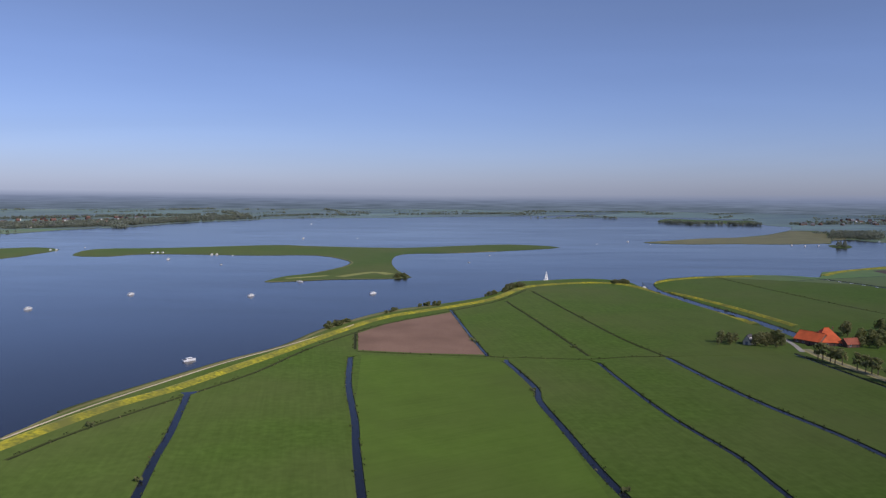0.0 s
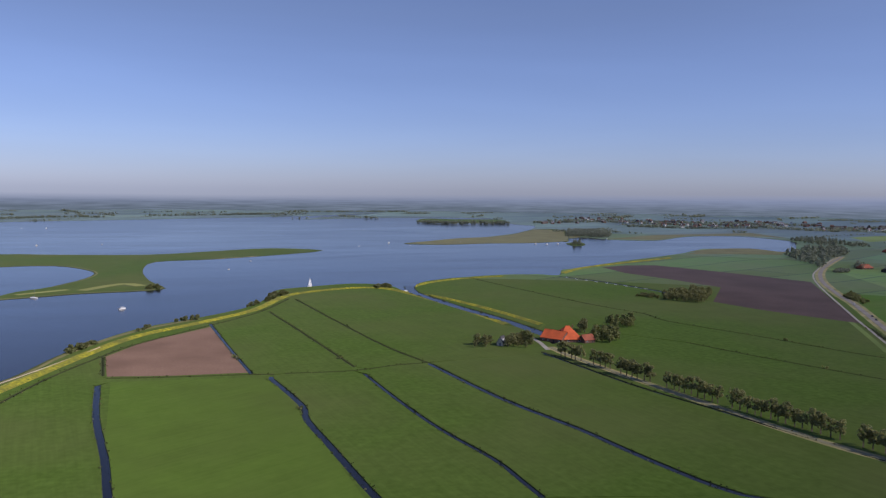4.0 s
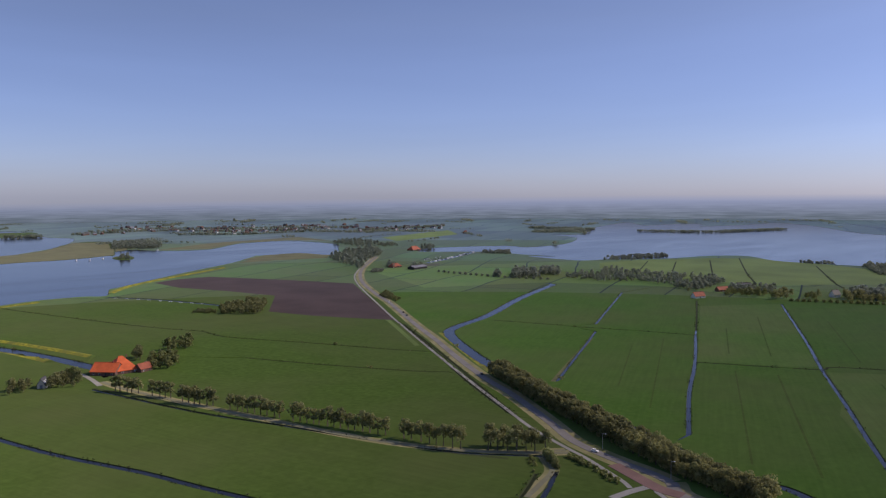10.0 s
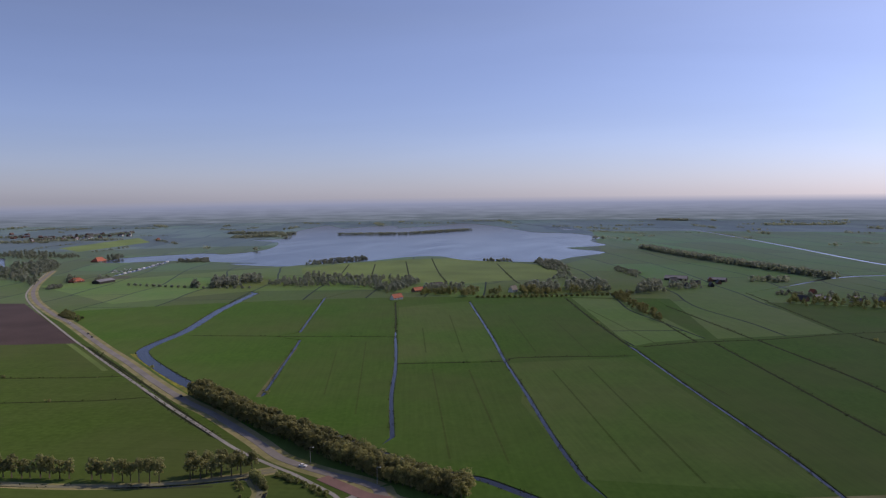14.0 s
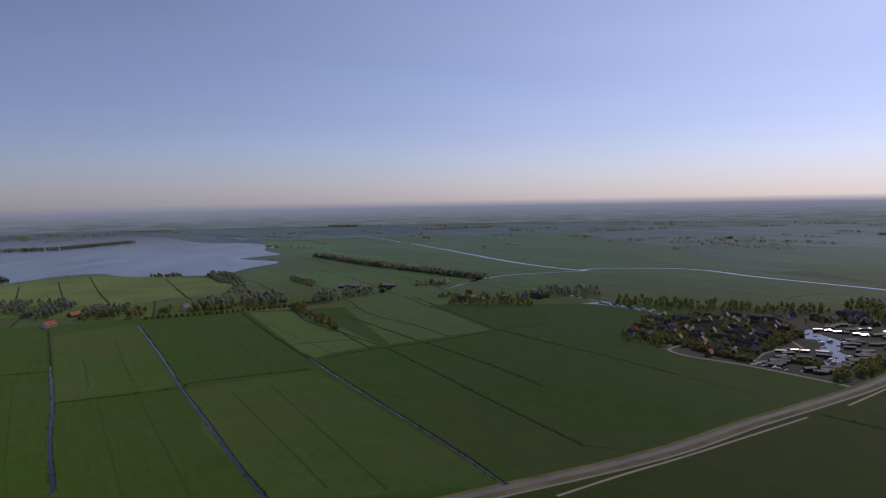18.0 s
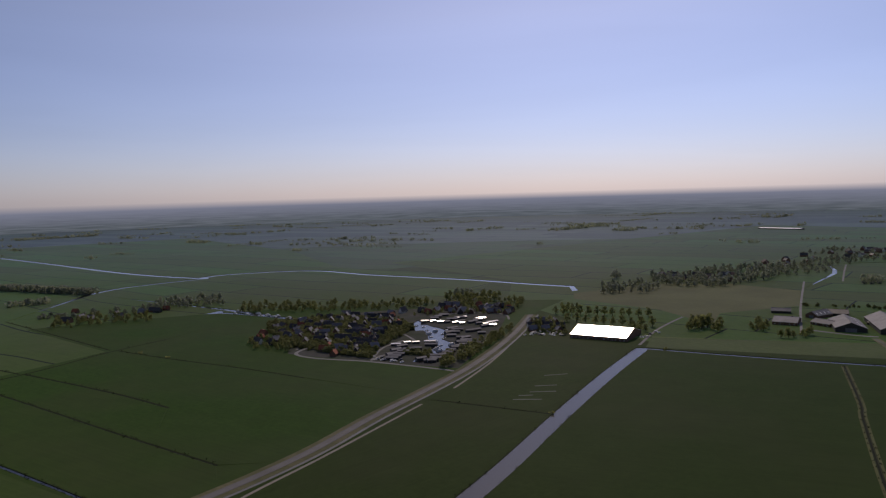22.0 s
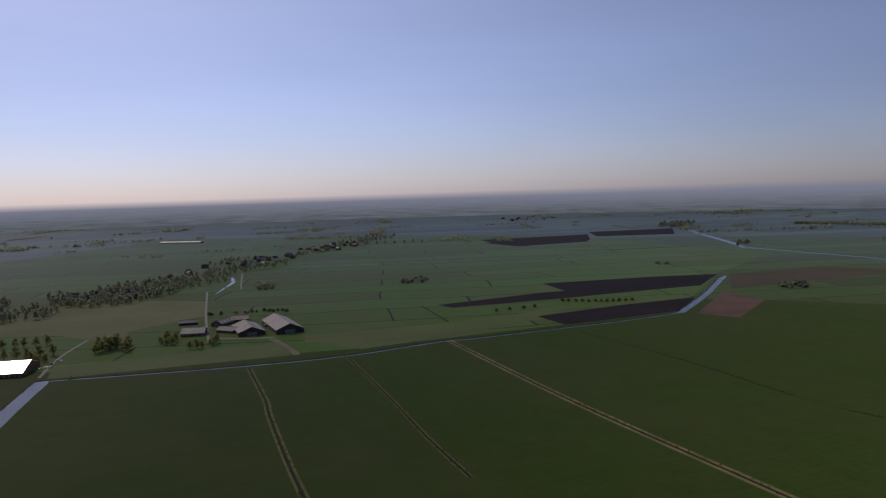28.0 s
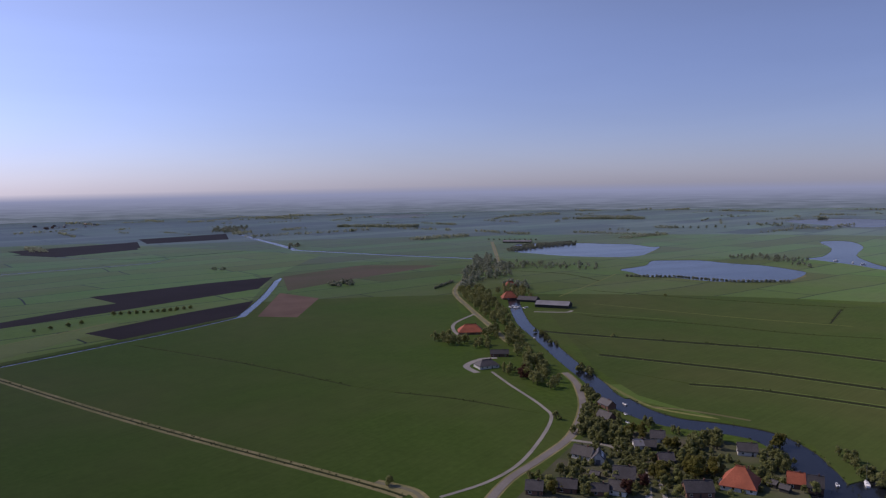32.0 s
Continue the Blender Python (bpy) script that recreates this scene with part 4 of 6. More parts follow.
grove(1, 14.64, 0.9, (774, -687), (754, -704), (798, -746), (811, -726))
grove(1, 17.08, 1.05, (868, -851), (806, -909), (853, -986), (926, -980), (924, -921))
grove(1, 9.76, 1.3, (977, -999), (964, -1006), (989, -1031), (1000, -1026))
grove(1, 7.32, 0.8, (599, -634), (593, -654), (613, -676), (617, -656))
# barns and the ribbon village
grove(1, 10.98, 1.15, (570, -691), (537, -716), (570, -758), (604, -747))
grove(1, 9.76, 0.9, (523, -738), (507, -757), (530, -788), (546, -778))
grove(1, 9.76, 0.9, (483, -734), (468, -743), (484, -767), (496, -759))
grove(1, 8.54, 0.8, (467, -748), (458, -758), (470, -776), (479, -771))
grove(2, 11.2, 1, (586, -948), (531, -980), (482, -985), (491, -1004), (539, -995), (593, -963))
grove(1, 15.86, 1.1, (898, -1014), (806, -1004), (773, -1048), (785, -1160), (793, -1249), (871, -1375), (952, -1285), (925, -1138), (961, -1087))
grove(1, 23.18, 1, (783, -1233), (760, -1310), (832, -1447), (794, -1653), (840, -1750), (921, -1716), (897, -1416))
grove(1, 26.84, 1, (971, -1559), (972, -1694), (970, -1807), (1003, -1854), (1044, -1777))
grove(1, 26.84, 1, (869, -1810), (831, -1982), (886, -2117), (918, -1949))
grove(1, 31.72, 1, (880, -2142), (878, -2402), (821, -2596), (888, -2778), (976, -2619), (954, -2323))
tree_row(30, 1, (849, -2276), (784, -2324), (655, -2365))
grove(2, 12.32, 1.2, (418, -1311), (371, -1337), (390, -1399), (434, -1375))
grove(2, 11.2, 1, (651, -1213), (625, -1236), (646, -1273), (672, -1260))
# southern fields
grove(2, 11.2, 1.3, (-199, -1261), (-245, -1274), (-255, -1332), (-213, -1325))
grove(2, 13.44, 1, (-27, -1635), (-56, -1633), (-55, -1694), (-31, -1695))
grove(2, 15.68, 1.6, (-250, -2168), (-284, -2163), (-296, -2268), (-266, -2273))
grove(1, 24.4, 1.2, (-77, -3084), (-137, -2987), (-221, -3127), (-237, -3404), (-97, -3350))
tree_row(9, 2, (114, -1112), (50, -1113), (14, -1128))
tree_row(20, 2, (193, -1017), (160, -1042), (137, -1067))
# river lane
grove(1, 10.98, 0.95, (-378, -1133), (-355, -1016), (-325, -878), (-319, -819), (-338, -830), (-378, -949), (-412, -1117), (-433, -1223))
grove(1, 9.76, 0.9, (-306, -780), (-277, -690), (-263, -621), (-279, -626), (-306, -721), (-328, -807))
grove(1, 9.76, 0.9, (-252, -615), (-239, -559), (-254, -550), (-273, -580), (-289, -646), (-274, -640))
grove(1, 13.42, 1, (-425, -1244), (-446, -1217), (-529, -1264), (-601, -1444), (-582, -1520), (-489, -1388))
grove(1, 12.2, 1, (-538, -1479), (-581, -1481), (-641, -1633), (-595, -1613))
grove(4, 10.98, 0.8, (-423, -1077), (-419, -1015), (-445, -1003), (-506, -1145), (-488, -1195))
tree_row(7, 2, (-407, -1236), (-354, -1167))
grove(1, 8.54, 0.85, (-222, -777), (-230, -749), (-249, -734), (-260, -754), (-243, -788))
grove(1, 8.54, 0.9, (-275, -760), (-294, -759), (-309, -794), (-291, -794))
grove(1, 7.32, 0.8, (-252, -727), (-263, -710), (-271, -730), (-262, -747))
grove(5, 5.6, 0.7, (-241, -594), (-253, -593), (-261, -611), (-252, -615))
grove(1, 7.32, 0.7, (-238, -620), (-243, -601), (-255, -624), (-248, -639))
grove(2, 5.6, 1, (-302, -605), (-300, -577), (-311, -590), (-316, -622))
grove(2, 6.72, 0.8, (-340, -773), (-329, -696), (-340, -713), (-353, -789))
tree_row(7, 2, (-707, -1172), (-774, -1119), (-816, -1029), (-893, -990))
grove(1, 17.08, 0.7, (-1058, -1351), (-1099, -1273), (-1054, -1109), (-1164, -1237), (-1163, -1381))
grove(1, 19.52, 0.8, (-566, -1391), (-644, -1327), (-718, -1287), (-754, -1361), (-681, -1452), (-619, -1486))
grove(2, 10.08, 1, (-722, -1722), (-824, -1795), (-985, -1870), (-1025, -1942), (-882, -1935), (-762, -1832))
tree_row(16, 2, (-840, -2142), (-960, -2063))
tree_row(30, 1, (-1621, -2324), (-1654, -2257), (-1756, -2223))
tree_row(30, 1, (-1930, -2316), (-2052, -2268))
# waterside gardens
grove(7, 5, 0.95, (-218, -440), (-225, -424), (-240, -421), (-250, -438), (-234, -453))
grove(7, 5, 0.8, (-218, -450), (-223, -445), (-234, -462), (-230, -468))
grove(6, 5, 0.75, (-241, -427), (-253, -425), (-259, -437), (-251, -440))
grove(7, 5, 0.8, (-248, -461), (-256, -458), (-263, -469), (-255, -472))
grove(7, 5, 0.8, (-262, -440), (-270, -441), (-276, -451), (-272, -453))
grove(6, 5, 0.75, (-251, -402), (-260, -399), (-267, -409), (-259, -412))
grove(7, 5, 0.7, (-272, -424), (-278, -422), (-285, -431), (-280, -433))
grove(7, 5, 1.05, (-250, -384), (-265, -388), (-285, -392), (-294, -405), (-277, -411))
grove(1, 6, 0.7, (-263, -394), (-287, -396), (-297, -410), (-281, -413))
grove(6, 6, 1.15, (-233, -356), (-248, -351), (-260, -362), (-246, -368))
grove(6, 5, 0.9, (-215, -362), (-223, -359), (-233, -373), (-226, -376))
grove(7, 5, 0.8, (-220, -352), (-229, -352), (-235, -362), (-228, -362))
grove(7, 5, 0.9, (-281, -353), (-292, -342), (-307, -355), (-310, -375), (-299, -372))
grove(6, 4, 0.7, (-310, -375), (-321, -377), (-328, -387), (-322, -387))
grove(2, 3.5, 0.8, (-270, -340), (-274, -330), (-282, -334), (-279, -345))
grove(7, 5, 0.8, (-221, -409), (-225, -401), (-233, -410), (-229, -417))
grove(5, 6, 0.9, (-194, -351), (-201, -348), (-208, -356), (-201, -360))
grove(7, 5, 0.85, (-165, -378), (-175, -377), (-183, -382), (-182, -391), (-172, -388))
grove(6, 5, 0.8, (-157, -364), (-162, -363), (-167, -370), (-163, -374))
grove(7, 5, 0.9, (-169, -359), (-175, -357), (-183, -370), (-178, -373))
grove(7, 5, 0.7, (-213, -368), (-220, -369), (-226, -381), (-221, -379))
grove(2, 3.2, 0.7, (-220, -404), (-221, -377), (-226, -381), (-227, -409))
grove(2, 3, 0.6, (-212, -348), (-228, -339), (-231, -342), (-215, -350))
grove(7, 4.5, 0.8, (-269, -343), (-277, -341), (-292, -353), (-289, -360))
grove(7, 5, 0.8, (-276, -316), (-285, -313), (-290, -319), (-285, -323))
grove(1, 6, 0.6, (-345, -363), (-326, -331), (-318, -317), (-329, -321), (-343, -348))
grove(2, 5, 1, (-328, -330), (-322, -307), (-335, -319), (-340, -333))
grove(7, 4.5, 0.7, (-150, -382), (-162, -386), (-165, -396), (-158, -395))
grove(7, 5, 0.9, (-152, -365), (-166, -366), (-171, -378), (-160, -377))
grove(7, 4, 0.8, (-78, -408), (-83, -405), (-84, -411), (-80, -413))
grove(7, 5, 0.7, (-216, -481), (-220, -475), (-224, -485), (-221, -489))
grove(2, 4, 0.9, (-274, -545), (-263, -499), (-270, -505), (-282, -549))
grove(7, 4.5, 0.8, (-213, -449), (-216, -439), (-223, -450), (-219, -457))
# waters and fields of the far south
lake((-1556, -1602), (-1625, -1581), (-1516, -1433), (-1334, -1282), (-1239, -1157), (-1197, -1086), (-1160, -1053), (-1181, -1129), (-1192, -1221), (-1202, -1284), (-1261, -1294), (-1424, -1431))
lake((-1772, -4299), (-1959, -4217), (-2137, -4130), (-2076, -4161), (-1895, -4247))
lake((-2154, -4121), (-2480, -3934), (-2838, -3683), (-3151, -3419), (-3130, -3439), (-2812, -3703), (-2423, -3969))
lake((-2841, -3681), (-3154, -3417), (-3456, -3111), (-3421, -3150), (-3111, -3456))
lake((-945, -4194), (-1163, -4404), (-1319, -4459), (-1322, -4247), (-1162, -3991), (-1034, -3926))
lake((-2252, -2486), (-2377, -2440), (-2484, -2230), (-2221, -1997), (-2106, -2043), (-2179, -2267))

islands((476, 1826), (566, 1911), (671, 2006), (788, 2059), (898, 2158), (1096, 2432), (1185, 2393), (936, 1858), (912, 1844), (796, 1803), (691, 1808), (568, 1782))
field(REED, (476, 1826), (566, 1911), (671, 2006), (788, 2059), (898, 2158), (1096, 2432), (1185, 2393), (936, 1858), (912, 1844), (796, 1803), (691, 1808), (568, 1782))
field(REED, (987, 1413), (1156, 1545), (1273, 1556), (1260, 1433), (1199, 1364), (1116, 1405))
canal(13, (1262, 1099), (1348, 1127), (1548, 1206))
field(YARD, (1161, 1042), (1210, 1033), (1249, 1062), (1217, 1085))
grove(2, 6.5, 0.7, (-199, -422), (-215, -427), (-245, -417), (-271, -397), (-283, -354), (-272, -332), (-254, -328), (-172, -356), (-170, -376))
grove(7, 11, 0.7, (-199, -422), (-215, -427), (-245, -417), (-271, -397), (-283, -354), (-272, -332), (-254, -328), (-172, -356), (-170, -376))
grove(2, 4.5, 0.8, (-271, -530), (-259, -466), (-238, -419), (-218, -432), (-237, -481))

canal(6, (757, -1330), (785, -1381))
field(DULL, (795, 67), (415, -71), (455, -159), (572, -394), (753, -304), (1010, -307), (1075, -138), (951, -29))
canal(5, (531, 1076), (561, 1002), (578, 918), (584, 874))
field(PASTURE, (560, -620), (300, -760), (100, -920), (-40, -1030), (-140, -1500), (-300, -1900), (300, -2700), (1800, -2700), (1600, -900), (1100, -870), (900, -700))
field(PASTURE, (1060, 1100), (1480, 860), (1700, 680), (1290, 330), (1150, 520), (1080, 690), (900, 800))
field(PASTURE, (1150, 520), (1280, 330), (2000, 230), (3300, 420), (3300, -900), (2200, -900), (1600, -760), (1120, -860), (960, -600), (1050, -300), (1000, 0))

EDGE = 4880.0


def build_ground():
    from mathutils.geometry import delaunay_2d_cdt
    # each farther ring takes a meadow with more haze in its sheen
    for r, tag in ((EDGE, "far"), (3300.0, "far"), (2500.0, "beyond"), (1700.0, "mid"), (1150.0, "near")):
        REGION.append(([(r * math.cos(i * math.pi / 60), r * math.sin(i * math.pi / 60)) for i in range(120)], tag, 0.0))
    co, edges, height = [], [], []
    for poly, tag, h in REGION:
        k = len(co)
        edges += [(k + i, k + (i + 1) % len(poly)) for i in range(len(poly))]
        co += [Vector(p) for p in poly]
        height += [h] * len(poly)
    vs, es, fs, ov, oe, of = delaunay_2d_cdt(co, edges, [], 0, 0.02)
    fs = [list(f) for f in fs]
    xy = np.array([v[:] for v in vs])
    mid = xy[np.array(fs)].mean(1)
    of = [[] for _ in fs]
    for k, (poly, tag, h) in enumerate(REGION):
        p = np.array(poly)
        lo, hi = p.min(0), p.max(0)
        near = np.nonzero(((mid >= lo) & (mid <= hi)).all(1))[0]
        x, y = mid[near].T
        hit = np.zeros(len(near), bool)
        for (x1, y1), (x2, y2) in zip(p, np.roll(p, -1, 0)):
            if y1 != y2:
                hit ^= ((y1 > y) != (y2 > y)) & (x < (x2 - x1) * (y - y1) / (y2 - y1) + x1)
        for i in near[hit]:
            of[i].append(k)
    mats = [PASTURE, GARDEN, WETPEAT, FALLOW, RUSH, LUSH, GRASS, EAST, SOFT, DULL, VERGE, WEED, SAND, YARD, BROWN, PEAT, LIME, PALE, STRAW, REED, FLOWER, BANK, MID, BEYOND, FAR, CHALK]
    slot = {m.name: i for i, m in enumerate(mats)}
    z = [max((height[i] for i in o), default=0.0) if o else 0.0 for o in ov]
    z = [h if h > 0 else 0.0 for h in z]
    index = []
    for f, o in zip(fs, of):
        tags = [REGION[i][1] for i in o]
        wet = "water" in tags and "toe" not in tags
        if wet:
            for v in f:
                z[v] = -1.2
        elif "ditch_weed" in tags and "water" not in tags:
            for v in f:
                z[v] = min(z[v], -0.33)
        paint = [t for t in tags if t in slot]
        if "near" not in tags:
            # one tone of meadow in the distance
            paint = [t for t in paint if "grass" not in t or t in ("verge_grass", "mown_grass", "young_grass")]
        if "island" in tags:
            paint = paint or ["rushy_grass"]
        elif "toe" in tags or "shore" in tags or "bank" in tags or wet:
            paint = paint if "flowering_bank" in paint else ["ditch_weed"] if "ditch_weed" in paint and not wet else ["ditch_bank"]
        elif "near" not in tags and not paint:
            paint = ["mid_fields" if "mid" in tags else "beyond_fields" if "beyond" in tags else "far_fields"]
        index.append(slot[paint[0] if paint else "grass"])
    me = mesh_from("ground", [(v.x, v.y, h) for v, h in zip(vs, z)], [list(f) for f in fs], mats, index)
    return tagged(new("ground", me), "flat green polder meadows cut by straight ditches", "ground", kind="structure")


build_ground()
n = 128
me = mesh_from("water", [(4870 * math.cos(i * 2 * math.pi / n), 4870 * math.sin(i * 2 * math.pi / n), -0.4) for i in range(n)], [list(range(n))], WATER)
tagged(new("water", me), "calm blue lake and ditch water rippled by light wind", "water", kind="structure")

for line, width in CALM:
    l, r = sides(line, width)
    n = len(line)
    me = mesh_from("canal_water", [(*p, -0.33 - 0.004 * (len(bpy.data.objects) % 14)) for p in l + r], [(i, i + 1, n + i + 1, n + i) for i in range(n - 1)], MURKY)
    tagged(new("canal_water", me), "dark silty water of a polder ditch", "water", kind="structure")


def build_road(line, width, mat, name):
    l, r = sides(line, width)
    v, f = [], []
    top = (0.16 if name == "brick_road" else 0.12 if name == "road" else 0.06) + 0.004 * (len(bpy.data.objects) % 9)
    for a, b in zip(l, r):
        v += [(*a, -0.1), (*a, top), (*b, top), (*b, -0.1)]
    for i in range(len(line) - 1):
        for j in range(3):
            f.append((4 * i + j, 4 * i + j + 1, 4 * i + j + 5, 4 * i + j + 4))
    ob = new(name, mesh_from(name, v, f, mat))
    what = {"road": "two-lane grey asphalt polder road", "brick_road": "reddish brick paving of the road junction",
            "cycle_path": "pale concrete cycle path beside the road"}.get(name, "narrow pale farm track through the meadows")
    return tagged(ob, what, "road" if "road" in name else "path", kind="structure")


for line, width, mat, name in ROADS:
    build_road(line, width, mat, name)


# ---- distance beyond the plain ----
def build_backdrop():
    m = bpy.data.materials.new("distant_haze")
    m.use_nodes = True
    t = m.node_tree
    n, k = t.nodes, t.links
    for x in list(n):
        n.remove(x)
    # the ring glows: distance haze is put into its emission colour
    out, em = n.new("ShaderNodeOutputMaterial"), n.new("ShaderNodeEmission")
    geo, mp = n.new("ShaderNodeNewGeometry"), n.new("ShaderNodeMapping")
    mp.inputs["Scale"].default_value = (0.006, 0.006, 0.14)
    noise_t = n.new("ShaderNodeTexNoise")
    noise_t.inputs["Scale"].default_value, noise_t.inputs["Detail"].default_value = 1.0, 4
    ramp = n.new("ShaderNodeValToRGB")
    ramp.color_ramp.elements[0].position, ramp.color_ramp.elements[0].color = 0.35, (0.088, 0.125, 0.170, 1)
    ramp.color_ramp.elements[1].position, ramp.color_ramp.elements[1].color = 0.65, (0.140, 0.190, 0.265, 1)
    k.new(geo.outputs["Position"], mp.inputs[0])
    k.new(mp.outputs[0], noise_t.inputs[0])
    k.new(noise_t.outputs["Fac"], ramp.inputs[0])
    sep, up, haze_veil = n.new("ShaderNodeSeparateXYZ"), n.new("ShaderNodeMapRange"), n.new("ShaderNodeMix")
    haze_veil.data_type = "RGBA"
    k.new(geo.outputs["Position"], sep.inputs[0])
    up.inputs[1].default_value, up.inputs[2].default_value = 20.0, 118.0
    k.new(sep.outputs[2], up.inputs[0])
    k.new(up.outputs[0], haze_veil.inputs[0])
    k.new(ramp.outputs[0], haze_veil.inputs[6])
    haze_veil.inputs[7].default_value = (0.225, 0.285, 0.45, 1)
    k.new(haze_veil.outputs[2], em.inputs[0])
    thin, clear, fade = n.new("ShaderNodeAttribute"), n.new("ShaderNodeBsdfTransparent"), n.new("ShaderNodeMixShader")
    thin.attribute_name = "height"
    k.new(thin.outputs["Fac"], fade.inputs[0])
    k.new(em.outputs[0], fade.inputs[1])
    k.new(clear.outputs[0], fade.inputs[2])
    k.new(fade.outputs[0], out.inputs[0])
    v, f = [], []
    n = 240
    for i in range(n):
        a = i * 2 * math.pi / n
        # the glowing ring is made taller from north over east to south-west
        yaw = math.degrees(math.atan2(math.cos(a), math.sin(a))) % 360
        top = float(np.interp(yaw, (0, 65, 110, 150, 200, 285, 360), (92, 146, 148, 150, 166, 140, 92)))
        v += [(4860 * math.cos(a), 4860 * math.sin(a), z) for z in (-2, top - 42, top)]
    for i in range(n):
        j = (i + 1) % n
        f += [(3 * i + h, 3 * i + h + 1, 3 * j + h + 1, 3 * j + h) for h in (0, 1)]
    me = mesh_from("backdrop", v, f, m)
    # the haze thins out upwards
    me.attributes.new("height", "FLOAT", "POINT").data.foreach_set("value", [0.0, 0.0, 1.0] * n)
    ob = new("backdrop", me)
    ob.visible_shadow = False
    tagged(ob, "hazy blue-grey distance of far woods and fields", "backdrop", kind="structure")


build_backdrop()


# ---- trees ----
def tree_meshes(seed, high, wide, base, quads, size, mat):
    r = random.Random(seed)
    bm = bmesh.new()
    bmesh.ops.create_cone(bm, segments=6, radius1=high * 0.028, radius2=high * 0.008, depth=high * 0.75, cap_ends=True,
                          matrix=Matrix.Translation((0, 0, high * 0.375)))
    for i in range(5):
        a = i * 1.26 + r.uniform(-.4, .4)
        z0 = high * r.uniform(0.3, 0.55)
        d = Vector((math.cos(a), math.sin(a), r.uniform(0.7, 1.3))).normalized()
        ln = high * r.uniform(0.22, 0.34)
        m = Matrix.Translation(Vector((0, 0, z0)) + d * ln / 2) @ d.to_track_quat("Z", "Y").to_matrix().to_4x4()
        bmesh.ops.create_cone(bm, segments=4, radius1=high * 0.011, radius2=high * 0.003, depth=ln, cap_ends=False, matrix=m)
    trunk = bpy.data.meshes.new("trunk")
    bm.to_mesh(trunk)
    bm.free()
    trunk.materials.append(BARK)
    lobes = []
    for i in range(20):
        a, q = r.uniform(0, 6.28), r.uniform(0.1, 0.74)
        u = r.uniform(0.0, 1.0)
        zz = base + (1 - base) * (0.2 + 0.62 * u)
        taper = 1 - 0.75 * max(0, u - 0.35) ** 1.3
        lobes.append((Vector((math.cos(a) * wide * q * taper, math.sin(a) * wide * q * taper, zz * high)), wide * r.uniform(0.22, 0.40)))
    v, f = [], []
    for _ in range(quads):
        c, rad = r.choice(lobes)
        d = Vector((r.gauss(0, 1), r.gauss(0, 1), r.gauss(0, 1))).normalized()
        p = c + d * rad * (r.uniform(0.35, 1.0) ** 0.5)
        p.z = max(p.z, high * base * 0.8)
        nrm = (0.85 * d + Vector((0, 0, 0.42)) + 0.34 * Vector((r.gauss(0, 1), r.gauss(0, 1), r.gauss(0, 1)))).normalized()
        s = size * r.uniform(0.6, 1.3)
        x = nrm.orthogonal().normalized() * s
        y = nrm.cross(x)
        b = len(v)
        v += [tuple(p - x - y * .6), tuple(p + x - y), tuple(p + x * .7 + y), tuple(p - x * .8 + y * .9)]
        f.append((b, b + 1, b + 2, b + 3))
    return trunk, mesh_from("crown", v, f, mat)


SORTS = {        # height, half width, height of the lowest leaves, leaf sprays, their size, leaves
    0: (12.8, 4.7, 0.22, 950, 0.30, SPRING), 1: (13.0, 5.4, 0.08, 1350, 0.34, LEAF), 2: (4.6, 3.4, 0.0, 520, 0.32, LEAF),
    3: (13.5, 6.0, 0.02, 1350, 0.36, HEDGE), 4: (13.0, 5.6, 0.10, 1200, 0.34, SPRING), 5: (12.0, 5.2, 0.08, 1500, 0.36, COPPER),
    6: (10.5, 5.0, 0.06, 1500, 0.35, GOLD), 7: (8.5, 3.6, 0.06, 1300, 0.27, LEAF),
}
KINDS = {k: [tree_meshes(10 * k + i, *v) for i in range(4)] for k, v in SORTS.items()}
COARSE = {(k, far): [tree_meshes(200 + 10 * k + i, h, w, b, 90 if far else 305, z * (3.0 if far else 1.75), m) for i in range(3)]
          for k, (h, w, b, q, z, m) in SORTS.items() for far in (0, 1)}
TREE_WORDS = {
    0: ("slender roadside tree with thin spring foliage", "tree"),
    1: ("broad leafy tree in fresh green leaf", "tree"),
    2: ("low rounded green shrub", "shrub"),
    3: ("dense hedgerow tree in brownish spring leaf", "tree"),
    4: ("broad tree with sparse yellow-brown spring leaf", "tree"),
    5: ("broad copper-red leafed tree in a garden", "tree"),
    7: ("small rounded garden tree in green leaf", "tree"),
    6: ("round tree in yellow-green spring blossom", "tree"),
}


def plant(x, y, kind, scale):
    trunk, crown = rng.choice(KINDS[kind])
    ob = new("shrub" if kind == 2 else "tree", trunk)
    ob.matrix_basis = Matrix.Translation((x, y, -0.05)) @ Matrix.Rotation(rng.uniform(0, 6.28), 4, "Z") @ Matrix.Diagonal((scale, scale, scale * rng.uniform(.9, 1.1), 1))
    c = new("crown", crown)
    c.parent = ob
    tagged(ob, *TREE_WORDS[kind])
    return ob


TREES.sort(key=lambda t: math.hypot(t[0], t[1]))
for t in TREES[:300]:
    plant(*t)


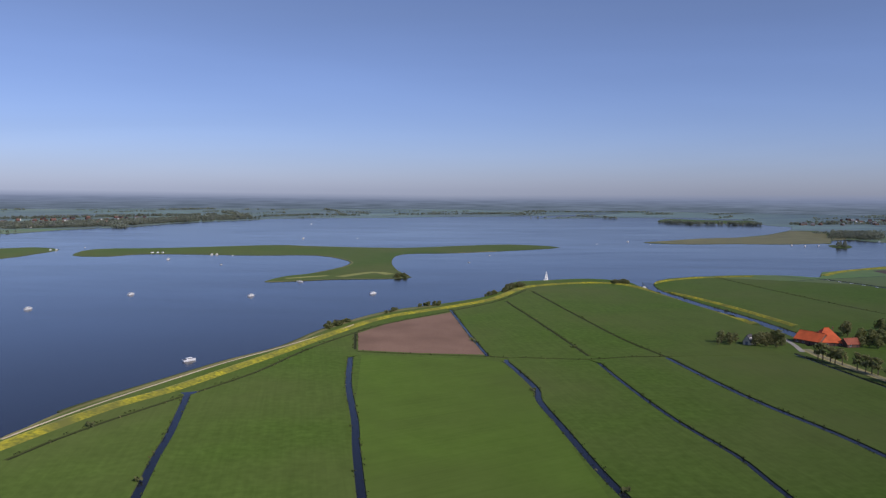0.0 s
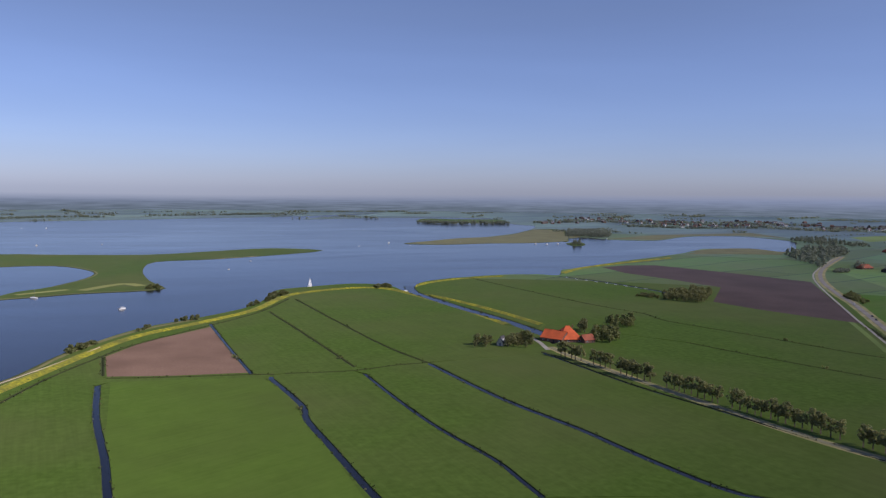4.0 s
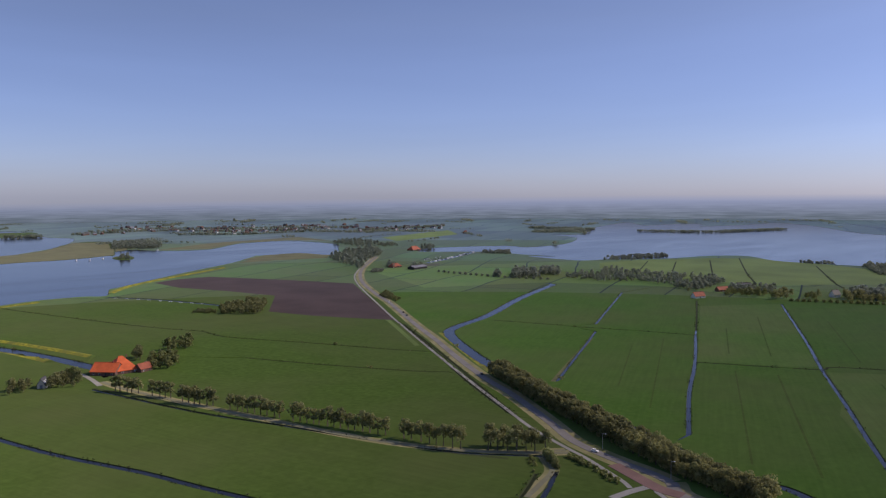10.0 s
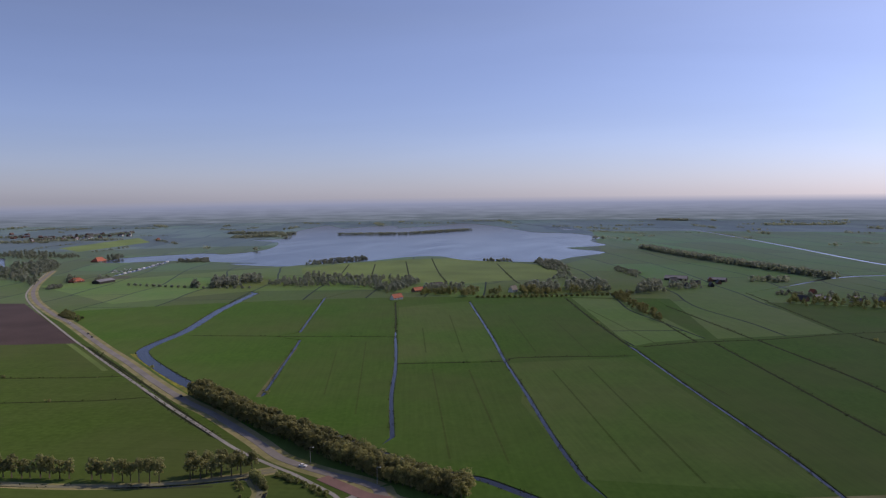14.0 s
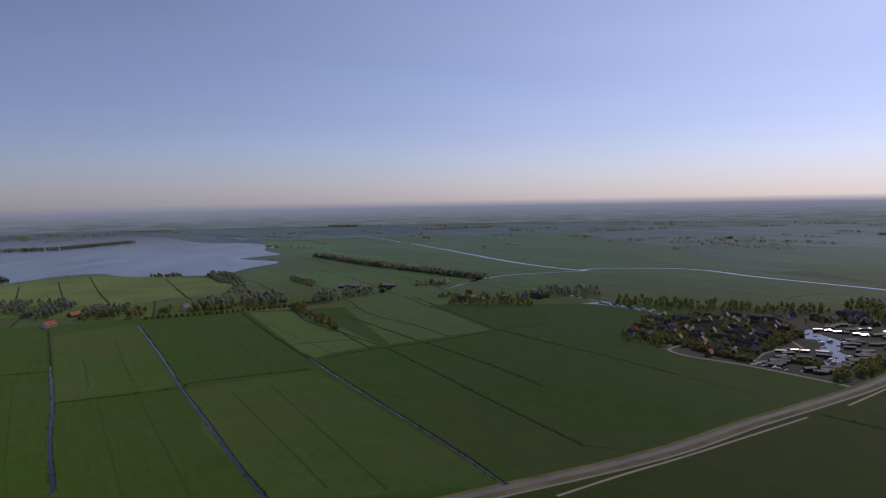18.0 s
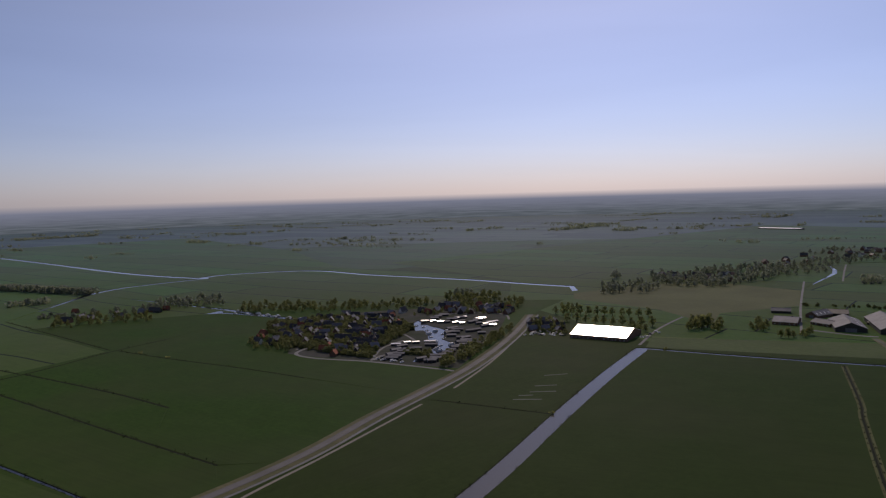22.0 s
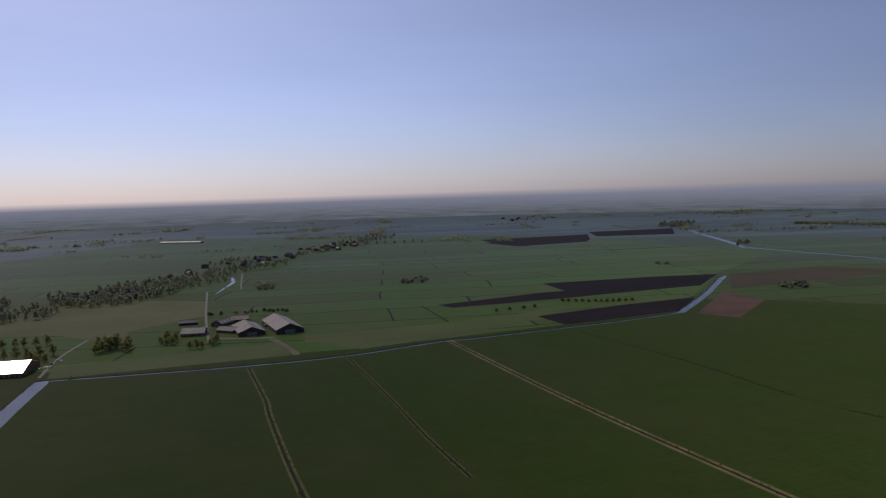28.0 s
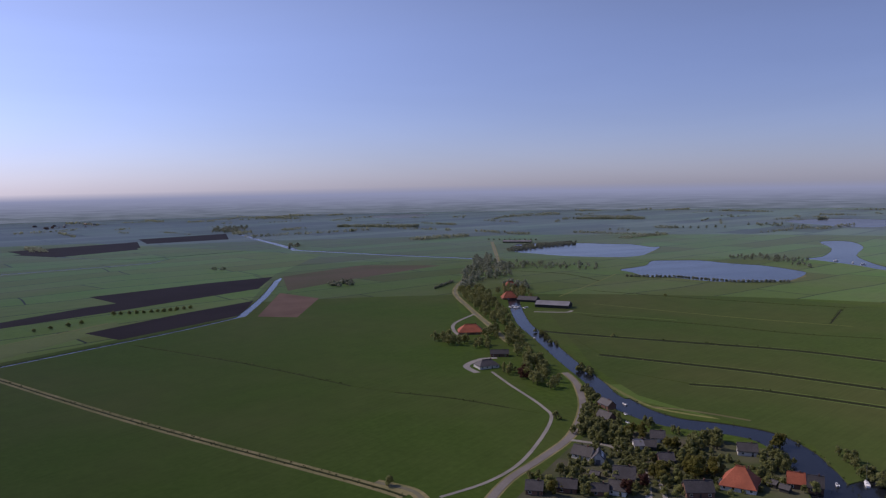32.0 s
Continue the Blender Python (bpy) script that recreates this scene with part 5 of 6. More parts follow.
def far_trees(rest):
    """The trees beyond the nearest, in one mesh."""
    mats = [BARK] + [SORTS[k][5] for k in sorted(SORTS)] + [FARLEAF]
    slot = {k: i + 1 for i, k in enumerate(sorted(SORTS))}
    stock = {}
    for k, some in COARSE.items():
        for i, (trunk, crown) in enumerate(some):
            v = np.empty(len(crown.vertices) * 3)
            crown.vertices.foreach_get("co", v)
            stock[*k, i] = v.reshape(-1, 3)
    verts, index, count = [], [], 0
    for x, y, kind, scale in rest:
        v = stock[kind, int(math.hypot(x, y) > 1250), rng.randrange(3)] * scale
        c, s = math.cos(a := rng.uniform(0, 6.28)), math.sin(a)
        verts.append(np.stack([v[:, 0] * c - v[:, 1] * s + x, v[:, 0] * s + v[:, 1] * c + y, v[:, 2]], 1))
        # farther crowns get the leaves coloured for haze
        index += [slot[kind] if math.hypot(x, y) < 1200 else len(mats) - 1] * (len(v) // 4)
        # a plain trunk under each crown
        w, h = 0.3 * scale, 5.0 * scale
        verts.append(np.array([(x - w, y - w, 0), (x + w, y - w, 0), (x + w * .6, y - w * .6, h), (x - w * .6, y - w * .6, h),
                               (x + w, y + w, 0), (x - w, y + w, 0), (x - w * .6, y + w * .6, h), (x + w * .6, y + w * .6, h)]))
        index += [0, 0]
    v = np.concatenate(verts)
    ob = new("far_trees", mesh_from("far_trees", v.tolist(), np.arange(len(v)).reshape(-1, 4).tolist(), mats, index))
    tagged(ob, "leafy trees in rows and groves round the farther farms and villages", "trees", kind="stuff")


far_trees(TREES[300:])



def reed_clumps():
    """Tufts of reed and low bush along the ditches."""
    r = random.Random(12)
    v, f, mi = [], [], []
    for line, off in EDGES:
        for a, b in zip(line, line[1:]):
            a, b = Vector(a), Vector(b)
            far = ((a + b) / 2).length
            if far > 1500 or (b - a).length < 0.1:
                continue
            d = (b - a).normalized()
            side = Vector((-d.y, d.x))
            for _ in range(int((b - a).length / 2.2 + r.random())):
                if r.random() < 0.35:
                    continue
                q = a.lerp(b, r.random()) + side * (r.choice((-1, 1)) * (off + r.uniform(-.2, .7)))
                bush = r.random() < 0.007
                h = r.uniform(1.2, 2.6) if bush else r.uniform(0.4, 1.0)
                m = 1 if bush else r.choice((0, 2, 2, 2))
                for _ in range(14 if bush else 4):
                    u = Vector((r.gauss(0, .5) * h, r.gauss(0, .5) * h, r.uniform(.1, .9) * h))
                    p = Vector((q.x, q.y, 0)) + u
                    nrm = Vector((r.gauss(0, 1), r.gauss(0, 1), r.gauss(.6, .6))).normalized()
                    e = nrm.orthogonal().normalized() * h * .35
                    g = nrm.cross(e)
                    k = len(v)
                    v += [tuple(p - e - g), tuple(p + e - g * .8), tuple(p + e * .8 + g), tuple(p - e + g * .9)]
                    f.append((k, k + 1, k + 2, k + 3))
                    mi.append(m)
    ob = new("reed_clumps", mesh_from("reed_clumps", v, f, [REED, LEAF, BANK], mi))
    tagged(ob, "tufts of dry reed and low bushes along the ditches", "reeds", kind="stuff")


reed_clumps()


# ---- woods too dense to count ----
def wood(gap, width, high, *pts):
    r = random.Random(int(pts[0][0]) + 7)
    v, f = [], []
    for a, b in zip(pts, pts[1:]):
        a, b = Vector(a), Vector(b)
        d = (b - a).normalized()
        side = Vector((-d.y, d.x))
        for _ in range(int((b - a).length * width / gap / gap * 0.8) + 1):
            q = a + d * r.uniform(0, (b - a).length) + side * r.uniform(-.5, .5) * width
            h, w = high * r.uniform(0.6, 1.15), high * r.uniform(0.28, 0.45)
            for _ in range(34):
                u = Vector((r.gauss(0, 1), r.gauss(0, 1), r.gauss(0, 1))).normalized()
                p = Vector((q.x + u.x * w, q.y + u.y * w, h * 0.52 + u.z * h * 0.46))
                nrm = (u + 0.6 * Vector((r.gauss(0, 1), r.gauss(0, 1), r.gauss(0, 1)))).normalized()
                x = nrm.orthogonal().normalized() * h * 0.13 * r.uniform(0.6, 1.2)
                y = nrm.cross(x)
                k = len(v)
                v += [tuple(p - x - y), tuple(p + x - y * .8), tuple(p + x * .8 + y), tuple(p - x + y * .9)]
                f.append((k, k + 1, k + 2, k + 3))
    # woods farther off get the leaves coloured for haze
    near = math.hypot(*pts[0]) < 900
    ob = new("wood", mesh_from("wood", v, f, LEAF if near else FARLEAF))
    return tagged(ob, "dense belt of leafy trees between the fields", "wood", kind="stuff")


def far_belts(count):
    """Hedges and groves scattered over the farthest fields, off the water."""
    r = random.Random(21)
    wet = [q[0] for q in REGION if q[1] == "water" and len(q[0]) > 8]
    v, f, done = [], [], 0
    while done < count:
        a, d = r.uniform(0, 6.283), 2250 + 2450 * r.random() ** 0.7
        x, y = d * math.cos(a), d * math.sin(a)
        if any(inside(x, y, w) for w in wet):
            continue
        done += 1
        ang = r.choice((0.35, 1.92, 0.9)) + r.uniform(-.15, .15)
        long, deep, high = r.uniform(40, 380), r.choice((6, 8, 14, 40)), r.uniform(5, 11)
        for _ in range(int(long * (0.10 if deep < 20 else 0.3))):
            u, w = r.uniform(-.5, .5) * long, r.uniform(-.5, .5) * deep
            px, py = x + math.cos(ang) * u - math.sin(ang) * w, y + math.sin(ang) * u + math.cos(ang) * w
            h = high * r.uniform(.6, 1.2)
            for _ in range(8):
                q = Vector((r.gauss(0, 1), r.gauss(0, 1), r.gauss(0, 1))).normalized()
                p = Vector((px + q.x * h * .55, py + q.y * h * .55, h * .5 + q.z * h * .42))
                nrm = (q + .5 * Vector((r.gauss(0, 1), r.gauss(0, 1), r.gauss(0, 1)))).normalized()
                e = nrm.orthogonal().normalized() * h * .22
                g = nrm.cross(e)
                k = len(v)
                v += [tuple(p - e - g), tuple(p + e - g * .8), tuple(p + e * .8 + g), tuple(p - e + g * .9)]
                f.append((k, k + 1, k + 2, k + 3))
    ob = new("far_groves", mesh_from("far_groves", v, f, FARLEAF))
    tagged(ob, "distant hedges and groves scattered over the plain", "woods", kind="stuff")


far_belts(400)


# ---- buildings ----
def prism(bm, profile, x0, x1):
    """A profile in y and z, pushed along x."""
    a = [bm.verts.new((x0, y, z)) for y, z in profile]
    b = [bm.verts.new((x1, y, z)) for y, z in profile]
    n = len(profile)
    bm.faces.new(a[::-1])
    bm.faces.new(b)
    for i in range(n):
        bm.faces.new((a[i], a[(i + 1) % n], b[(i + 1) % n], b[i]))


def block(bm, x0, x1, y0, y1, z0, z1):
    prism(bm, [(y0, z0), (y1, z0), (y1, z1), (y0, z1)], x0, x1)


def building(name, long, deep, eave, ridge, style, roof, wall, windows=True):
    """A house or barn round its own middle, its ridge along x."""
    root = new(name)
    bm = bmesh.new()
    h = deep / 2
    if style == "hip":
        block(bm, -long / 2, long / 2, -h, h, -0.2, eave)
    else:
        prism(bm, [(-h, -0.2), (h, -0.2), (h, eave), (0, ridge - 0.15), (-h, eave)], -long / 2, long / 2)
    part("wall", bm, wall, root)
    bm = bmesh.new()
    o, t = 0.5, 0.3
    rise = (ridge - eave) / h
    if style == "hip":
        run = max(0.5, (long - deep * 0.75) / 2)
        e = [bm.verts.new((x, y, eave - o * rise)) for x, y in ((-long / 2 - o, -h - o), (long / 2 + o, -h - o), (long / 2 + o, h + o), (-long / 2 - o, h + o))]
        g = [bm.verts.new((x, y, eave - o * rise - t)) for x, y in ((-long / 2 - o, -h - o), (long / 2 + o, -h - o), (long / 2 + o, h + o), (-long / 2 - o, h + o))]
        r0, r1 = bm.verts.new((-run, 0, ridge)), bm.verts.new((run, 0, ridge))
        for q in ((e[0], e[1], r1, r0), (e[1], e[2], r1), (e[2], e[3], r0, r1), (e[3], e[0], r0), g[::-1]):
            bm.faces.new(q)
        for i in range(4):
            bm.faces.new((g[i], g[(i + 1) % 4], e[(i + 1) % 4], e[i]))
    else:
        z = eave - o * rise
        prism(bm, [(-h - o, z), (0, ridge), (h + o, z), (h + o, z + t), (0, ridge + t), (-h - o, z + t)], -long / 2 - o, long / 2 + o)
        run = long / 2
    top = part("roof", bm, roof, root)
    bm = bmesh.new()
    block(bm, -run - 0.2, run + 0.2, -0.2, 0.2, ridge + 0.1, ridge + 0.45)
    part("ridge_cap", bm, roof, root)
    if windows:
        bm = bmesh.new()
        block(bm, long * 0.22 - .4, long * 0.22 + .4, -.35, .35, ridge - 1.2, ridge + 1.1)
        part("chimney", bm, BRICK, root)
        n = max(2, int(long / 4.5))
        for i in range(n):
            x = (i + 0.5) / n * long - long / 2
            for s in (-1, 1):
                if i == n // 2 and s == -1:
                    bm = bmesh.new()
                    block(bm, x - .5, x + .5, -h - .06, -h + .1, 0, 2.1)
                    part("door", bm, DARKWOOD, root)
                    continue
                bm = bmesh.new()
                for q in ((x - .75, x - .62, 0.8, 2.3), (x + .62, x + .75, 0.8, 2.3), (x - .62, x + .62, 0.8, .93), (x - .62, x + .62, 2.17, 2.3)):
                    block(bm, q[0], q[1], s * h - .06, s * h + .06, q[2], q[3])
                w = part("window", bm, WHITE, root)
                bm = bmesh.new()
                block(bm, x - .62, x + .62, s * h - .03, s * h + .03, .93, 2.17)
                part("pane", bm, PANE, w)
    elif style == "barn":
        bm = bmesh.new()
        block(bm, -long / 2 - .08, -long / 2 + .1, -deep * .18, deep * .18, 0, eave * .95)
        part("barn_door", bm, SHEET, root)
        for i in range(4):
            bm = bmesh.new()
            x = (i + .5) / 4 * long - long / 2
            prism(bm, [(-h * .8, eave + h * .2 * rise + .32), (-h * .45, eave + h * .55 * rise + .32), (-h * .45, eave + h * .55 * rise + .38), (-h * .8, eave + h * .2 * rise + .38)], x - .6, x + .6)
            part("roof_light", bm, WHITE, root)
    return root


def stand(root, a, b, deep, turned=False):
    """Puts a building so that its front wall runs from a to b and it reaches away from the middle of the plan."""
    a, b = Vector(a), Vector(b)
    d = (b - a).normalized()
    away = Vector((-d.y, d.x))
    if away.dot(a + b) < 0:
        away, d = -away, -d
    c = (a + b) / 2 + away * deep / 2
    ang = math.atan2(d.y, d.x)
    if turned:
        ang = math.atan2(away.y, away.x)
    root.matrix_basis = Matrix.Translation((c.x, c.y, 0)) @ Matrix.Rotation(ang, 4, "Z")
    return root


ROOFS = {ORANGE.name: "bright orange-tiled", REDTILE.name: "red-tiled", SLATE.name: "dark-tiled", SHEET.name: "grey sheet", GLEAM.name: "gleaming white", WHITEPLASTIC.name: "white-sheeted"}
WALLS = {BRICK.name: "brown brick", CREAM.name: "cream rendered", WHITEWASH.name: "whitewashed", DARKWOOD.name: "dark boarded"}


def house(style, deep, eave, ridge, roof, wall, a, b):
    long = max((Vector(b) - Vector(a)).length, 5)
    shed = wall == DARKWOOD
    root = building("barn" if shed else "farmhouse" if style == "hip" else "house", long, deep, eave, ridge, style, roof, wall, not shed)
    stand(root, a, b, deep)
    what = "long farm shed" if shed else "stout hip-roofed farmhouse" if style == "hip" else "gabled house"
    return tagged(root, "%s with %s walls and a %s roof" % (what, WALLS[wall.name], ROOFS[roof.name]), "barn" if shed else "house")


def barn(deep, eave, ridge, roof, wall, a, b):
    wide = (Vector(b) - Vector(a)).length
    root = building("barn", deep, wide, eave, ridge, "barn", roof, wall, False)
    stand(root, a, b, deep, True)
    return tagged(root, "large gabled barn with %s walls and a %s roof" % (WALLS[wall.name], ROOFS[roof.name]), "barn")


def boathouse(roof, a, b):
    a, b = Vector(a), Vector(b)
    long, deep = (b - a).length, 4.6
    root = new("boathouse")
    top = 2.2 + (0.72 if roof == GLEAM else 1.25)
    bm = bmesh.new()
    prism(bm, [(-deep / 2, -0.6), (deep / 2, -0.6), (deep / 2, 2.3), (0, top - .02), (-deep / 2, 2.3)], -long / 2, long / 2)
    part("wall", bm, DARKWOOD, root)
    bm = bmesh.new()
    prism(bm, [(-deep / 2 - .4, 2.2), (0, top), (deep / 2 + .4, 2.2), (deep / 2 + .4, 2.35), (0, top + .15), (-deep / 2 - .4, 2.35)], -long / 2 - .3, long / 2 + .3)
    part("roof", bm, roof, root)
    bm = bmesh.new()
    block(bm, -long / 2 - .05, -long / 2 + .08, -deep * .35, deep * .35, -.3, 2.1)
    part("water_gate", bm, SHEET, root)
    d = (b - a).normalized()
    root.matrix_basis = Matrix.Translation(((a.x + b.x) / 2, (a.y + b.y) / 2, 0)) @ Matrix.Rotation(math.atan2(d.y, d.x), 4, "Z")
    what = "white-roofed" if roof == GLEAM else "grey-roofed"
    return tagged(root, what + " wooden boathouse at the marina basin", "boathouse", "boathouses of the marina")


HOUSE_STOCK = {}


def hamlet(count, gap, *poly):
    r = random.Random(count + int(poly[0][0]))
    poly = list(poly)
    xs, ys = [p[0] for p in poly], [p[1] for p in poly]
    d = Vector(poly[1]) - Vector(poly[0])
    base = math.atan2(d.y, d.x)
    put = []
    for _ in range(count * 60):
        x, y = r.uniform(min(xs), max(xs)), r.uniform(min(ys), max(ys))
        if not inside(x, y, poly) or any((x - u) ** 2 + (y - w) ** 2 < (gap * 1.25) ** 2 for u, w in put):
            continue
        put.append((x, y))
        k = r.randrange(6)
        m = Matrix.Translation((x, y, 0)) @ Matrix.Rotation(base + r.choice((0, math.pi / 2)) + r.uniform(-.15, .15), 4, "Z")
        if k not in HOUSE_STOCK:
            roof = (REDTILE, SLATE, SLATE, SHEET, SLATE, SHEET)[k]
            wall = (BRICK, BRICK, WHITEWASH, BRICK, DARKWOOD, BRICK)[k]
            ob = building("house", 9 + k % 3 * 1.5, 6.5 + k % 2, 2.8, 6.6 + k % 3 * .5, "gable", roof, wall)
            tagged(ob, "village house with %s walls and a %s roof" % (WALLS[wall.name], ROOFS[roof.name]), "house", "village houses")
            ob.matrix_basis = m
            HOUSE_STOCK[k] = ob
        else:
            copy_thing(HOUSE_STOCK[k], m)
        if len(put) == count:
            break


def village(count, gap, *poly):
    """Roofs and walls of a village too far off to tell its houses apart."""
    r = random.Random(count)
    poly = list(poly)
    xs, ys = [p[0] for p in poly], [p[1] for p in poly]
    v, f, mi = [], [], []
    done = 0
    for _ in range(count * 60):
        x, y = r.uniform(min(xs), max(xs)), r.uniform(min(ys), max(ys))
        if not inside(x, y, poly):
            continue
        c, s = math.cos(a := r.uniform(0, 3.14)), math.sin(a)
        L, D, e, h = r.uniform(5, 10), r.uniform(4, 6), r.uniform(3, 5.5), r.uniform(7.5, 10.5)
        w, tile = r.choice((0, 1, 1)), r.choice((2, 3, 3, 3, 4))
        k = len(v)
        for lx, ly, z in ((-L, -D, 0), (L, -D, 0), (L, D, 0), (-L, D, 0), (-L, -D, e), (L, -D, e), (L, D, e), (-L, D, e), (-L, 0, h), (L, 0, h)):
            v.append((x + c * lx - s * ly, y + s * lx + c * ly, z))
        for q, m in (((0, 1, 5, 4), w), ((1, 2, 6, 9, 5), w), ((2, 3, 7, 6), w), ((3, 0, 4, 8, 7), w), ((4, 5, 9, 8), tile), ((6, 7, 8, 9), tile)):
            f.append(tuple(k + i for i in q))
            mi.append(m)
        done += 1
        if done == count:
            break
    ob = new("far_houses", mesh_from("far_houses", v, f, [WHITEWASH, BRICK, OLDTILE, SLATE, SHEET], mi))
    return tagged(ob, "distant village houses with red and grey roofs", "houses", kind="stuff")


# ---- boats, cars, lamps ----
def hull_mesh(bm, long, wide, high):
    rings = []
    for u, w in ((-.5, .8), (-.3, 1), (0, 1), (.25, .8), (.42, .4), (.5, .04)):
        y = wide / 2 * w
        rings.append([bm.verts.new((u * long, q, z)) for q, z in ((-y, high), (-y * .8, 0), (y * .8, 0), (y, high))])
    for p, q in zip(rings, rings[1:]):
        for i in range(4):
            bm.faces.new((p[i], p[(i + 1) % 4], q[(i + 1) % 4], q[i]))
    bm.faces.new(rings[0][::-1])
    bm.faces.new(rings[-1])


CRUISER, DINGHY = 1, 0


def afloat(root, a, b):
    d = Vector(b) - Vector(a)
    root.matrix_basis = Matrix.Translation((a[0], a[1], -0.65)) @ Matrix.Rotation(math.atan2(d.y, d.x), 4, "Z")


def boat(kind, a, b):
    root = new("motorboat" if kind else "dinghy")
    long, wide = (9.5, 3.1) if kind else (5.5, 2.0)
    bm = bmesh.new()
    hull_mesh(bm, long, wide, 1.5 if kind else 0.9)
    part("hull", bm, WHITE, root)
    if kind:
        bm = bmesh.new()
        prism(bm, [(-1.2, 1.5), (1.2, 1.5), (1.0, 2.6), (-1.0, 2.6)], -2.6, 1.8)
        part("cabin", bm, WHITE, root)
        bm = bmesh.new()
        block(bm, -2.0, 1.84, -1.13, 1.13, 1.9, 2.35)
        part("window_band", bm, PANE, root)
        bm = bmesh.new()
        block(bm, -4.4, -2.7, -1.2, 1.2, 1.4, 1.56)
        part("aft_deck", bm, DARKWOOD, root)
    else:
        bm = bmesh.new()
        block(bm, -.5, .5, -.7, .7, .9, 1.3)
        part("console", bm, PANE, root)
        bm = bmesh.new()
        block(bm, -3.0, -2.7, -.25, .25, .4, 1.4)
        part("outboard_motor", bm, DARK, root)
    afloat(root, a, b)
    return tagged(root, "white cabin cruiser afloat on the water" if kind else "small open white boat on the water", "boat", "boats on the lake")


def sailboat(*args):
    hoisted = len(args) == 2
    a, b = args[-2:]
    root = new("sailing_boat")
    bm = bmesh.new()
    hull_mesh(bm, 9.0, 2.7, 1.3)
    part("hull", bm, WHITE, root)
    bm = bmesh.new()
    prism(bm, [(-.8, 1.3), (.8, 1.3), (.6, 1.8), (-.6, 1.8)], -1.5, 1.6)
    part("cabin", bm, WHITE, root)
    bm = bmesh.new()
    bmesh.ops.create_cone(bm, segments=8, radius1=.09, radius2=.05, depth=11.5, cap_ends=True, matrix=Matrix.Translation((.8, 0, 7)))
    part("mast", bm, STEEL, root)
    bm = bmesh.new()
    block(bm, -3.4, .8, -.06, .06, 2.4, 2.55)
    part("boom", bm, STEEL, root)
    if hoisted:
        for name, pts in (("mainsail", ((.7, 2.6), (-3.3, 2.6), (.65, 12.4))), ("foresail", ((4.3, 1.4), (.9, 2.0), (.95, 11.2)))):
            bm = bmesh.new()
            p = [bm.verts.new((x, -.03 - .3 * (name == "foresail"), z)) for x, z in pts]
            q = [bm.verts.new((x, .03 - .3 * (name == "foresail"), z)) for x, z in pts]
            bm.faces.new(p)
            bm.faces.new(q[::-1])
            for i in range(3):
                bm.faces.new((p[i], q[i], q[(i + 1) % 3], p[(i + 1) % 3]))
            part(name, bm, SAIL, root)
    afloat(root, a, b)
    return tagged(root, "small sailing boat under white sails" if hoisted else "moored sailing boat with bare mast", "boat", "boats on the lake")


CARS = {}


def car(mat, a, b):
    d = Vector(b) - Vector(a)
    m = Matrix.Translation((a[0], a[1], 0.12)) @ Matrix.Rotation(math.atan2(d.y, d.x), 4, "Z")
    if mat.name in CARS:
        return copy_thing(CARS[mat.name], m)
    root = new("car")
    bm = bmesh.new()
    prism(bm, [(-.88, .25), (.88, .25), (.9, .8), (.8, .95), (-.8, .95), (-.9, .8)], -2.15, 2.15)
    part("body", bm, mat, root)
    bm = bmesh.new()
    prism(bm, [(-.8, .93), (.8, .93), (.62, 1.42), (-.62, 1.42)], -1.5, .75)
    part("cabin_glass", bm, PANE, root)
    bm = bmesh.new()
    block(bm, -1.3, .45, -.6, .6, 1.42, 1.5)
    part("roof", bm, mat, root)
    for x in (-1.35, 1.35):
        for y in (-.85, .85):
            bm = bmesh.new()
            bmesh.ops.create_cone(bm, segments=10, radius1=.32, radius2=.32, depth=.22, cap_ends=True,
                                  matrix=Matrix.Translation((x, y, .32)) @ Matrix.Rotation(math.pi / 2, 4, "X"))
            part("wheel", bm, RUBBER, root)
    root.matrix_basis = m
    CARS[mat.name] = root
    return tagged(root, "white passenger car on the road" if mat == WHITE else "dark passenger car on the road", "car", "cars")


def parked(count, *poly):
    r = random.Random(count)
    poly = list(poly)
    xs, ys = [p[0] for p in poly], [p[1] for p in poly]
    done = 0
    for _ in range(count * 60):
        x, y = r.uniform(min(xs), max(xs)), r.uniform(min(ys), max(ys))
        if inside(x, y, poly):
            a = r.choice((0.3, 1.87)) + r.uniform(-.1, .1)
            car(r.choice((WHITE, WHITE, DARK)), (x, y), (x + math.cos(a), y + math.sin(a)))
            done += 1
            if done == count:
                break


def lamp(a, b):
    root = new("street_lamp")
    bm = bmesh.new()
    bmesh.ops.create_cone(bm, segments=8, radius1=.14, radius2=.07, depth=9, cap_ends=True, matrix=Matrix.Translation((0, 0, 4.5)))
    part("pole", bm, STEEL, root)
    bm = bmesh.new()
    block(bm, 0, 1.8, -.06, .06, 8.9, 9.02)
    part("arm", bm, STEEL, root)
    bm = bmesh.new()
    prism(bm, [(-.16, 8.8), (.16, 8.8), (.2, 8.95), (-.2, 8.95)], 1.3, 2.1)
    part("lantern", bm, WHITE, root)
    d = Vector(b) - Vector(a)
    root.matrix_basis = Matrix.Translation((a[0], a[1], 0)) @ Matrix.Rotation(math.atan2(d.y, d.x), 4, "Z")
    return tagged(root, "tall galvanised street lamp at the road junction", "street lamp", "street lamps")


